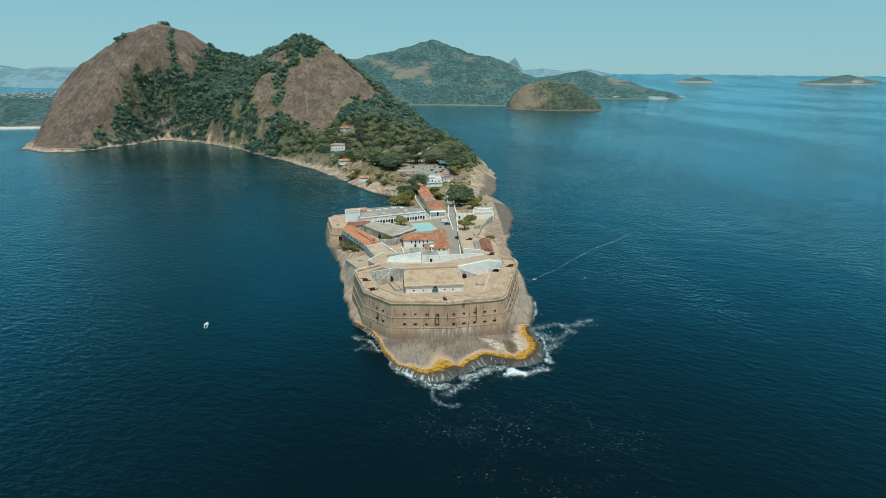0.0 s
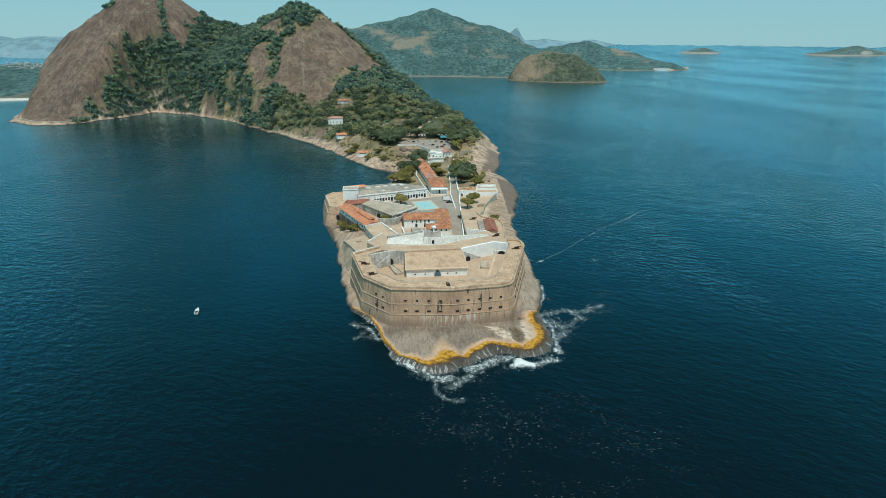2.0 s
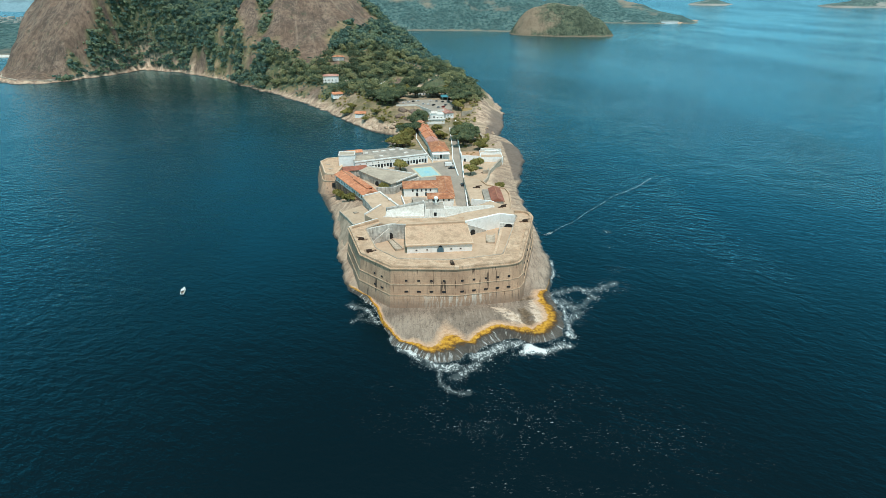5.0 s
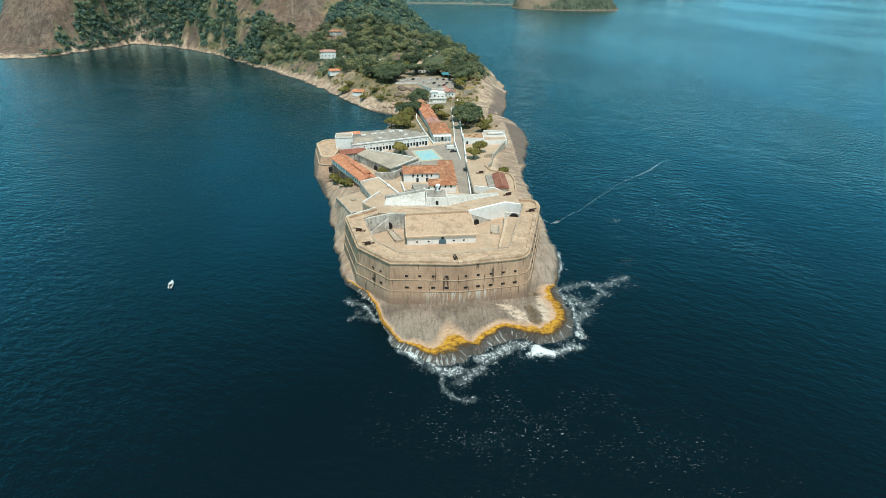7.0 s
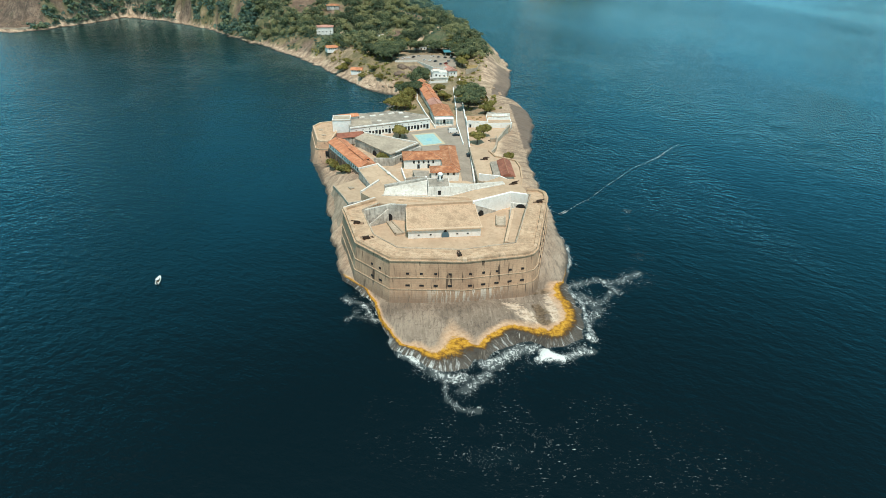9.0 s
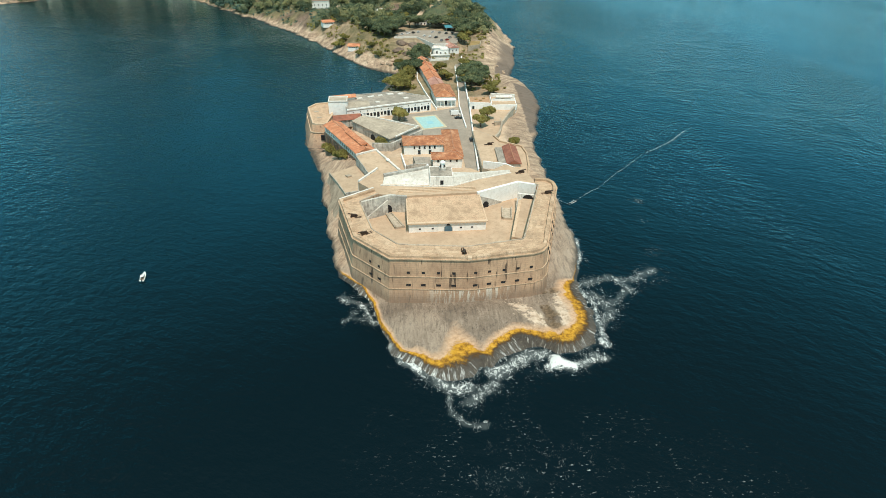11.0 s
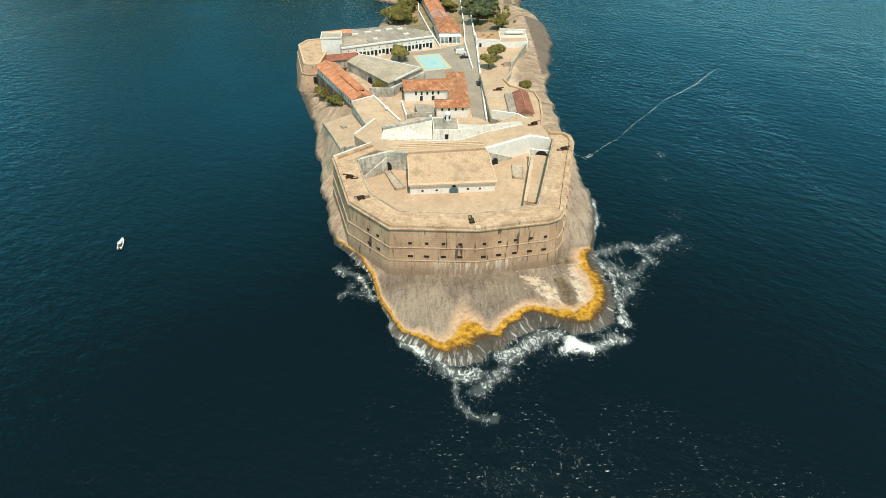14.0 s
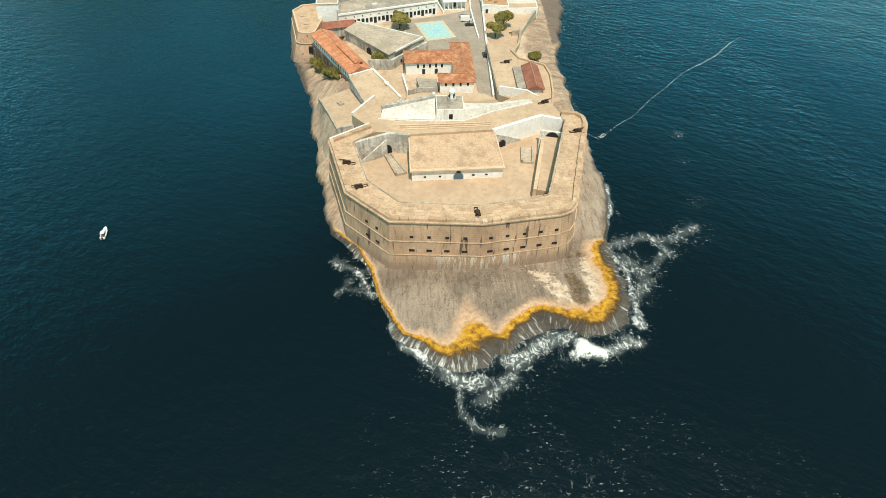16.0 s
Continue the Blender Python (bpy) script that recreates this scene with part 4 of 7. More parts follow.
def sea():
    xs = np.unique(np.concatenate([np.arange(-34, 84, 0.8), np.arange(-60, 116, 1.6), -60 - np.geomspace(1.6, 900, 26), 115 + np.geomspace(1.6, 900, 26), np.arange(-4760, -1000, 95), np.arange(1060, 4760, 95)]))
    ys = np.unique(np.concatenate([np.arange(156, 232, 0.8), np.arange(140, 330, 1.6), 140 - np.geomspace(1.6, 2500, 26), 330 + np.geomspace(1.6, 1400, 34), np.arange(1790, 4760, 70)]))
    gx, gy = np.meshgrid(xs, ys)
    r = np.hypot(gx, gy)
    z = sea_rise(r)
    verts = np.stack([gx, gy, z], -1).reshape(-1, 3)
    nx, ny = len(xs), len(ys)
    idx = np.arange(nx * ny).reshape(ny, nx)
    quads = np.stack([idx[:-1, :-1], idx[:-1, 1:], idx[1:, 1:], idx[1:, :-1]], -1).reshape(-1, 4)
    keep = (np.hypot(verts[quads][:, :, 0], verts[quads][:, :, 1]) < 4640).all(1)
    me = bpy.data.meshes.new("water_sea")
    me.from_pydata(verts.tolist(), [], quads[keep].tolist())
    x, y = verts[:, 0], verts[:, 1]
    out = -shore_distance(x, y)
    foam = np.zeros(len(x))
    # drifting froth: place, reach, strength
    for cx, cy, rx, ry, k in ((24, 174, 9, 5, 0.28), (38, 180, 9, 4, 0.34), (68, 215, 9, 8, 0.36), (86, 226, 14, 7, 0.26), (-18, 211, 6, 6, 0.30), (4, 178, 6, 3, 0.30), (14, 168, 7, 7, 0.28),
                              (67.5, 250, 1.8, 14, 0.5), (30, 152, 45, 16, 0.15), (60, 136, 46, 24, 0.12), (50, 112, 40, 18, 0.11), (34, 149, 24, 10, 0.2), (22, 145, 16, 6, 0.30), (24, 124, 14, 8, 0.11), (-4, 160, 14, 12, 0.10), (91, 462, 2, 16, 0.5), (84, 410, 1.5, 30, 0.3), (97, 550, 3, 40, 0.35), (70.5, 320, 1.6, 30, 0.35), (107, 287, 3.5, 3, 0.42), (103, 271, 4, 6, 0.26), (100, 243, 6, 5, 0.28)):
        foam = np.maximum(foam, k * np.exp(-((x - cx) / rx) ** 2 - ((y - cy) / ry) ** 2))
    # breakers: line, width, strength
    near = (np.abs(x - 25) < 75) & (np.abs(y - 195) < 60)
    nx_, ny_ = x[near] + 2.6 * wobble(x[near], y[near], 5) + 1.4 * wobble(x[near], y[near], 2), y[near] + 2.6 * wobble(y[near] + 30, x[near], 5) + 1.4 * wobble(y[near] + 30, x[near], 2)
    surf = np.zeros(near.sum())
    for chain, w, k in (([(-4.8, 186.8), (-2.4, 185.4), (0.6, 184.0)], 1.9, 1.25), ([(0.6, 184.0), (3.2, 182.0), (6.0, 178.0), (10.5, 174.2), (14, 173.4)], 2.3, 0.62), ([(20.4, 184.6), (21.6, 179.5), (25.3, 180.3), (29.7, 183.4), (35.5, 187.4), (39.7, 187.2)], 2.6, 0.60), ([(24, 181.6), (27.5, 183.0)], 1.5, 0.95),
                        ([(42.4, 184.0), (45, 182.4), (47.2, 181.8)], 2.5, 1.5), ([(47.2, 181.8), (52.6, 182.4), (57.4, 185.0)], 2.4, 0.62), ([(60.4, 222.4), (61.9, 216.2), (62.3, 208), (62.2, 198), (61.6, 190.6)], 1.2, 0.72), ([(61.0, 194), (61.2, 190.0)], 1.3, 1.1),
                        ([(62.3, 223.3), (66.7, 224.7), (73.1, 226.0), (76.6, 224.3), (78.6, 217.8), (71.9, 213.6), (66.6, 211.9)], 2.4, 0.40), ([(64, 217), (66.2, 210.5), (68.6, 206.5), (63.6, 200.5)], 3.0, 0.42), ([(-25.8, 219.1), (-21.8, 215.6), (-17.8, 213.4), (-16.4, 208.2), (-13.8, 203.2)], 1.7, 0.42), ([(-18.6, 212.6), (-17.0, 210.2)], 1.7, 0.85),
                        ([(-21.3, 209.4), (-22.9, 206.0), (-17, 205)], 1.6, 0.30), ([(8.4, 175.1), (10.2, 169.7), (9.8, 164.7), (12.4, 161.6), (17.2, 160.3)], 1.4, 0.40), ([(14.4, 169.0), (18.7, 172.0), (22.2, 175.5)], 2.2, 0.46), ([(63, 232), (66.4, 240), (68.4, 256)], 0.8, 0.8), ([(76, 224), (84, 226), (93, 231)], 2.2, 0.40)):
        surf = np.maximum(surf, k * stroke(nx_, ny_, chain, w) + 0.22 * stroke(nx_, ny_, chain, w * 2.2))
    foam[near] = np.maximum(foam[near], surf)
    foam = np.maximum(foam, 0.62 * np.exp(-np.abs(out) / 0.7) * ((x > -25) & (y < 520)))
    foam = np.maximum(foam, 0.42 * np.exp(-np.abs(out - 0.6) / 1.8) * ((x > -2) & (y < 200)))
    lift = np.clip(foam - 0.55, 0, 1) * (0.7 + 1.0 * wobble(x, y, 1.7))
    me.vertices.foreach_set("co", np.stack([x, y, verts[:, 2] + np.clip(lift, 0, 1)], -1).astype(np.float32).ravel())
    at = me.attributes.new("foam", "FLOAT", "POINT")
    at.data.foreach_set("value", foam.astype(np.float32))
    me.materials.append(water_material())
    me.shade_smooth()
    return tagged(new("water_sea", me), "deep blue rippled sea with white surf", "sea", kind="structure")


sea()


# ---------------------------------------------------------------- far land
def far_hill(name, crest, mat, label, step, power, lift=0.0, rough=1.0, category="hill", kind="structure"):
    c = np.array(crest, float)
    pad = c[:, 3].max()
    xs = np.arange(c[:, 0].min() - pad, c[:, 0].max() + pad, step)
    ys = np.arange(c[:, 1].min() - pad, c[:, 1].max() + pad, step)
    gx, gy = np.meshgrid(xs, ys)
    h = hill_height(gx, gy, crest, power)
    h = h + rough * np.clip(h / 30, 0, 1) * (22 * wobble(gx, gy, 130) + 12 * wobble(gx, gy, 55) + 7 * wobble(gx, gy, 22)) - 4
    z = np.where(h > -3.4, h, -30.0) + lift
    verts = np.stack([gx, gy, z], -1).reshape(-1, 3)
    nx, ny = len(xs), len(ys)
    idx = np.arange(nx * ny).reshape(ny, nx)
    quads = np.stack([idx[:-1, :-1], idx[:-1, 1:], idx[1:, 1:], idx[1:, :-1]], -1).reshape(-1, 4)
    keep = (h.reshape(-1)[quads] > -3.5).any(1)
    me = bpy.data.meshes.new(name)
    me.from_pydata(verts.tolist(), [], quads[keep].tolist())
    me.materials.append(mat)
    me.shade_smooth()
    return tagged(new(name, me), label, category, kind=kind)


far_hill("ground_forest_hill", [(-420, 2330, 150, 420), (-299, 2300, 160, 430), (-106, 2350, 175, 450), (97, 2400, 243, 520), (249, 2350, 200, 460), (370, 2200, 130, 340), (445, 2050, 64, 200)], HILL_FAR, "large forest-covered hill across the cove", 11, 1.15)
far_hill("ground_knoll", [(396, 1778, 78, 84), (445, 1772, 94, 100), (507, 1757, 86, 92), (556, 1740, 56, 66), (588, 1722, 26, 36)], KNOLL, "dry grassy knoll with an orange rocky foot", 5, 2.1, rough=0.5)
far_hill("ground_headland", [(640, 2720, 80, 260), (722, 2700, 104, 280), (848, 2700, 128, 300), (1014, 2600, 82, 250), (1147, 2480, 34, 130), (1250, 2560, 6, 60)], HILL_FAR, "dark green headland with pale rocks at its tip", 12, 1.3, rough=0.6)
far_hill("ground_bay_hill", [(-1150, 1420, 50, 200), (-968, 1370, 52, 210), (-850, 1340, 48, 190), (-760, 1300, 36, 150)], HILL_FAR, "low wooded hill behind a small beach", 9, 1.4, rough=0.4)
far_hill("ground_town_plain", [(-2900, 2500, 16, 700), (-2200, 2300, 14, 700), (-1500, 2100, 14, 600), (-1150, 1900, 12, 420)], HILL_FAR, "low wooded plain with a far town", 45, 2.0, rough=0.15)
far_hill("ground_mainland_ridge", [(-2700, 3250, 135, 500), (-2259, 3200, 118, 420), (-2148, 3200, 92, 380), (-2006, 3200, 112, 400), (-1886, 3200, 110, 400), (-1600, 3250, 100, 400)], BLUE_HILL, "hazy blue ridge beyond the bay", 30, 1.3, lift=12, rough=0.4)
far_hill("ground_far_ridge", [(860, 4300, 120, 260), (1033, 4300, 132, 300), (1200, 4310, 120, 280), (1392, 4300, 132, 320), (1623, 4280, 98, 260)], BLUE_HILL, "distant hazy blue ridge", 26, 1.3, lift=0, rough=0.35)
far_hill("ground_far_cone", [(745, 4400, 150, 150), (790, 4400, 196, 150), (832, 4400, 234, 120), (880, 4400, 150, 150)], BLUE_HILL, "distant pointed mountain tinted with blue haze", 16, 0.9, rough=0.2)
far_hill("island", [(2490, 3210, 24, 130), (2640, 3200, 50, 170), (2760, 3190, 26, 130)], ISLE, "low rocky island on the horizon", 12, 1.3, lift=58, rough=0.3, category="island", kind="")
far_hill("island", [(1835, 3580, 22, 80), (1905, 3571, 36, 110), (1980, 3565, 16, 70)], ISLE, "small low island on the horizon", 10, 1.6, lift=53, rough=0.3, category="island", kind="")


# ---------------------------------------------------------------- the fortress
def outset(chain, by):
    """The chain moved outwards (to its right)."""
    pts = [Vector(p) for p in chain]
    res = []
    for i, p in enumerate(pts):
        d0 = (p - pts[i - 1]).normalized() if i else None
        d1 = (pts[i + 1] - p).normalized() if i < len(pts) - 1 else None
        d0, d1 = d0 or d1, d1 or d0
        d = (d0 + d1).normalized()
        nrm = Vector((d.y, -d.x))
        k = by / max(0.6, nrm.dot(Vector((d0.y, -d0.x))))
        res.append((p.x + nrm.x * k, p.y + nrm.y * k))
    return res


RAMPART, COURTYARD, BATTER = 18.2, 10.7, 0.12
FACE = [(-16.5, 265.5), (-29.3, 256.3), (-21.6, 228.7), (-8.4, 215.6), (18.4, 213.8), (41.0, 217.2), (44.4, 218.7), (46.4, 221.6), (60.4, 266.0), (60.5, 270.2), (58.4, 273.2), (52.7, 273.7)]
LIP = [(-14.2, 262.0), (-21.0, 255.6), (-15.0, 234.4), (-5.6, 224.1), (18.0, 222.0), (37.2, 226.0), (38.6, 226.3), (39.2, 227.2), (52.7, 267.6), (52.9, 268.2), (52.9, 268.6), (52.0, 269.4)]


def face_at(z):
    return outset(FACE, BATTER * (RAMPART - z))


def masonry_run(parent, name, chain, width, z0, z1, side, length, mat):
    """A low wall of single blocks along the chain, uneven in length, height and line."""
    rnd = random.Random(name)
    for (ax, ay), (bx, by) in zip(chain[:-1], chain[1:]):
        d = Vector((bx - ax, by - ay))
        n = max(1, round(d.length / length))
        cuts = [0.0] + [(i + rnd.uniform(-0.18, 0.18)) / n for i in range(1, n)] + [1.0]
        nx, ny = -d.y / d.length, d.x / d.length
        for u, v in zip(cuts[:-1], cuts[1:]):
            gap = 0.04 / d.length
            a, b = Vector((ax, ay)) + d * (u + gap), Vector((ax, ay)) + d * (v - gap)
            k0, k1 = side - width / 2 + rnd.uniform(-0.06, 0.06), side + width / 2 + rnd.uniform(-0.12, 0.12)
            lo = [(a.x + nx * k0, a.y + ny * k0), (b.x + nx * k0, b.y + ny * k0), (b.x + nx * k1, b.y + ny * k1), (a.x + nx * k1, a.y + ny * k1)]
            k0, k1 = k0 + 0.10, k1 - 0.10
            hi = [(a.x + nx * k0, a.y + ny * k0), (b.x + nx * k0, b.y + ny * k0), (b.x + nx * k1, b.y + ny * k1), (a.x + nx * k1, a.y + ny * k1)]
            part(name, prism(lo, z0, z1 + rnd.uniform(-0.08, 0.05), hi), mat, parent)


def rampart_slabs(parent, outer, inner, z):
    """Rows of worn paving slabs on the rampart walk, laid across it."""
    rnd = random.Random(31)
    slab = bmesh.new()
    bmesh.ops.create_cube(slab, size=1.0)
    bmesh.ops.bevel(slab, geom=[e for e in slab.edges if e.calc_face_angle(0) > 1], offset=0.03, segments=1, affect="EDGES")
    shared = bpy.data.meshes.new("slab")
    slab.to_mesh(shared)
    slab.free()
    shared.materials.append(SLAB)
    here, made = place_of(parent), 0
    for (a, b, c, d) in zip(outer[1:-3], outer[2:-2], inner[1:-3], inner[2:-2]):
        a, b, c, d = (Vector(p) for p in (a, b, c, d))
        run, deep = ((b - a).length + (d - c).length) / 2, (c - a).length
        if run < 4 or made > 290:
            continue
        turn = math.atan2((b - a).y, (b - a).x)
        rows = max(2, round(min(deep, 8) / 1.5))
        for i in range(rows):
            k = (i + 0.75) / (rows + 0.9) + 0.10 * (1 - i / rows)
            cols = max(2, round(run / 2.9))
            for j in range(cols):
                if made > 290 or rnd.random() < 0.16:
                    continue
                u = (j + 0.5 + 0.25 * (i % 2)) / (cols + 0.3)
                p = (a + (b - a) * u) * (1 - k) + (c + (d - c) * u) * k
                ob = new("slab", shared)
                ob.parent = parent
                ob.location = Vector((p.x, p.y, z + rnd.uniform(-0.02, 0.03))) - here
                ob.rotation_euler = (rnd.uniform(-0.006, 0.006), rnd.uniform(-0.006, 0.006), turn + rnd.uniform(-0.02, 0.02))
                ob.scale = (run / cols * rnd.uniform(0.78, 0.94), deep / (rows + 1) * rnd.uniform(0.74, 0.9), 0.12)
                made += 1


def fortress():
    fort = thing("fortress", "weathered sandstone fortress with two rows of embrasures", "fortress", (18, 245, 5))
    bm = bmesh.new()
    foot = face_at(-1.0)
    rows = [[bm.verts.new((*p, z)) for p in chain] for chain, z in ((foot, -1.0), (face_at(9.0), 9.0), (FACE, RAMPART), (LIP, RAMPART), (LIP, 9.0))]
    for a, b in zip(rows[:-1], rows[1:]):
        for i in range(len(FACE) - 1):
            bm.faces.new((a[i], a[i + 1], b[i + 1], b[i]))
    part("curtain_wall", bm, STONE, fort, "brown stone wall streaked with dark run-off")
    part("rampart_walk", strip_between(FACE, LIP, RAMPART, RAMPART + 0.12, 0.25), PAVING, fort, "sunlit stone paving")
    part("cornice", strip(outset(FACE, 0.12), 0.9, RAMPART - 0.25, RAMPART + 0.12), WORN_STONE, fort, "projecting worn cornice")
    part("cornice", strip(outset(FACE, 0.0), 0.4, RAMPART - 0.75, RAMPART - 0.30), STONE, fort)
    masonry_run(fort, "coping_stone", FACE, 1.5, RAMPART + 0.12, RAMPART + 1.0, 0.75, 2.6, WORN_STONE)
    masonry_run(fort, "kerb_stone", LIP, 0.55, RAMPART + 0.1, RAMPART + 0.42, -0.3, 3.2, CONCRETE)
    rampart_slabs(fort, FACE, LIP, RAMPART + 0.12)
    for z in (11.3, 6.5):
        part("string_course", strip(outset(FACE[1:10], BATTER * (RAMPART - z) + 0.03), 0.40, z - 0.12, z + 0.13), WORN_STONE, fort)
    part("courtyard_floor", prism([(-22.5, 257), (-16.5, 234), (-6.5, 223), (18, 221), (39.5, 225.6), (54, 268), (46, 276), (27, 268), (-3, 265), (-9.5, 263)], 9.2, COURTYARD), SAND, fort, "sandy courtyard floor")
    # corner plinth at the middle of the front
    part("corner_plinth", box(18.4, 214.1, RAMPART - 0.4, 1.4, 1.4, 1.5), PLASTER, fort)
    # embrasures: place along the wall, row height, width
    holes = []
    for x in (-2.3, 2.8, 8.0, 13.2, 20.6, 25.5, 30.6, 35.6, 40.4):
        holes += [(x, 12.8, 0.9), (x, 8.0, 1.35)]
    for x in (-15.4, -12.3):
        holes += [(x, 12.8, 0.8), (x, 8.0, 1.2)]
    for x in (49.0, 51.0, 53.0, 55.0, 57.0):
        holes += [(x, 12.8, 0.8), (x, 8.0, 1.1)]
    for x, z, w in holes:
        chain = face_at(z)
        for (ax, ay), (bx, by) in zip(chain[:-1], chain[1:]):
            if min(ax, bx) <= x <= max(ax, bx) and (by < 226 or x > 46) and ay < 268:
                u = (x - ax) / (bx - ax)
                turn = math.degrees(math.atan2(by - ay, bx - ax))
                y = ay + u * (by - ay)
                # solid block, coloured as the shade within the opening
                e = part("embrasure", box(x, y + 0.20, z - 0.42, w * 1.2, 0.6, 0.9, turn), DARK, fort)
                part("sill", box(x, y + 0.14, z - 0.5, w + 0.3, 0.6, 0.14, turn), STONE, e)
                break
    # inner walls round the yard's rear corners
    part("yard_wall", strip([(-20.6, 255.2), (-9.2, 260.9), (-6.8, 260.2), (-2.6, 259.6)], 1.2, COURTYARD, RAMPART, side=0.6), OLDWASH, fort, "grey blotched lime-washed wall")
    part("yard_wall", strip([(26.8, 262.3), (45.2, 271.6), (52.8, 268.8)], 1.2, COURTYARD, RAMPART, side=0.6), WHITE, fort, "white lime-washed wall")
    for x, y, turn, w, h in ((-10.6, 260.0, 27, 3.6, 3.4), (30.4, 263.55, 26.8, 2.8, 2.7)):
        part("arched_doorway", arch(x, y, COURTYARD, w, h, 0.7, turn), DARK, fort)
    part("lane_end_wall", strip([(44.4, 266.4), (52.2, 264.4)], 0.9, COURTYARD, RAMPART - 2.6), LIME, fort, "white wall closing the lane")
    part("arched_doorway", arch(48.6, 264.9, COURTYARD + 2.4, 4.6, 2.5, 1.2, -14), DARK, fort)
    part("stair_wall", prism([(-19.8, 254.4), (-10.6, 259.2), (-10.3, 258.6), (-19.5, 253.8)], COURTYARD, [COURTYARD + 0.3, COURTYARD + 6.4, COURTYARD + 6.4, COURTYARD + 0.3]), OLDWASH, fort, "sloping wall of a stair")
    part("stair_wall", prism([(27.4, 263.0), (37.6, 268.0), (37.9, 267.3), (27.8, 262.2)], COURTYARD, [COURTYARD + 5.8, COURTYARD + 0.5, COURTYARD + 0.5, COURTYARD + 5.8]), OLDWASH, fort, "sloping wall of a stair")
    # low troughs and the sunken lane along the side
    for quad in (((-11.8, 259), (-7.4, 246.4), (-6.9, 246.6), (-11.2, 259.2)), ((-7.4, 246.4), (-3.9, 247.5), (-4.1, 248.1), (-7.6, 247.0)), ((-9.4, 258.6), (-4.0, 247.5), (-3.5, 247.7), (-8.9, 258.8))):
        part("low_wall", prism(list(quad), COURTYARD, COURTYARD + 0.9), CONCRETE, fort)
    for quad in (((37.0, 262.4), (35.8, 253), (36.4, 252.9), (37.6, 262.3)), ((35.8, 253), (39.9, 252.4), (40, 253), (35.9, 253.6)), ((41.0, 262.2), (39.5, 253), (40.1, 252.9), (41.6, 262.1))):
        part("low_wall", prism(list(quad), COURTYARD, COURTYARD + 0.9), CONCRETE, fort)
    part("ramp", prism([(-11.0, 258.8), (-7.2, 246.8), (-4.2, 247.7), (-9.1, 258.6)], COURTYARD, COURTYARD + 0.45), CONCRETE, fort, "dark worn ramp")
    part("trough_floor", prism([(37.5, 262.2), (36.3, 253.4), (39.6, 252.9), (41.1, 262.1)], COURTYARD, COURTYARD + 0.25), CONCRETE, fort)
    part("lane_floor", prism([(37.7, 234.2), (41.0, 233.4), (51.6, 264.6), (45.8, 264.8)], COURTYARD, COURTYARD + 3.2), SAND, fort, "raised sandy lane")
    part("lane_wall", prism([(36.4, 234.4), (37.6, 234.2), (45.6, 263.4), (44.4, 263.8)], COURTYARD, COURTYARD + 3.4), PLASTER, fort, "sandy wall beside the lane")
    part("lane_stair", prism([(42.2, 258.0), (44.0, 257.4), (46.4, 266.4), (44.6, 267.0)], COURTYARD, [COURTYARD + 0.4, COURTYARD + 0.4, COURTYARD + 4.0, COURTYARD + 4.0]), OLDWASH, fort)
    return fort


def strip_between(outer, inner, z0, z1, inset):
    """A slab between two chains, held back from both."""
    bm = bmesh.new()
    rows = []
    for (ax, ay), (bx, by) in zip(outer, inner):
        d = Vector((bx - ax, by - ay))
        k = inset / max(d.length, 1)
        a, b = Vector((ax, ay)) + d * k, Vector((bx, by)) - d * k
        rows.append([bm.verts.new((a.x, a.y, z0)), bm.verts.new((a.x, a.y, z1)), bm.verts.new((b.x, b.y, z1)), bm.verts.new((b.x, b.y, z0))])
    for r, q in zip(rows[:-1], rows[1:]):
        for k in range(4):
            bm.faces.new((r[k], q[k], q[(k + 1) % 4], r[(k + 1) % 4]))
    bmesh.ops.recalc_face_normals(bm, faces=bm.faces)
    return bm


def arch(x, y, z, w, h, depth, turn):
    """A round-topped block that fills an arched opening."""
    bm = bmesh.new()
    c, s = math.cos(radians(turn)), math.sin(radians(turn))
    prof = [(-w / 2, 0), (w / 2, 0)] + [(w / 2 * math.cos(a), h - w / 2 + w / 2 * math.sin(a)) for a in np.linspace(0, math.pi, 9)]
    rings = []
    for v in (-depth / 2, depth / 2):
        rings.append([bm.verts.new((x + c * u - s * v, y + s * u + c * v, z + k)) for u, k in prof])
    n = len(prof)
    for i in range(n):
        bm.faces.new((rings[0][i], rings[0][(i + 1) % n], rings[1][(i + 1) % n], rings[1][i]))
    bm.faces.new(rings[0][::-1])
    bm.faces.new(rings[1])
    bmesh.ops.recalc_face_normals(bm, faces=bm.faces)
    return bm


fortress()


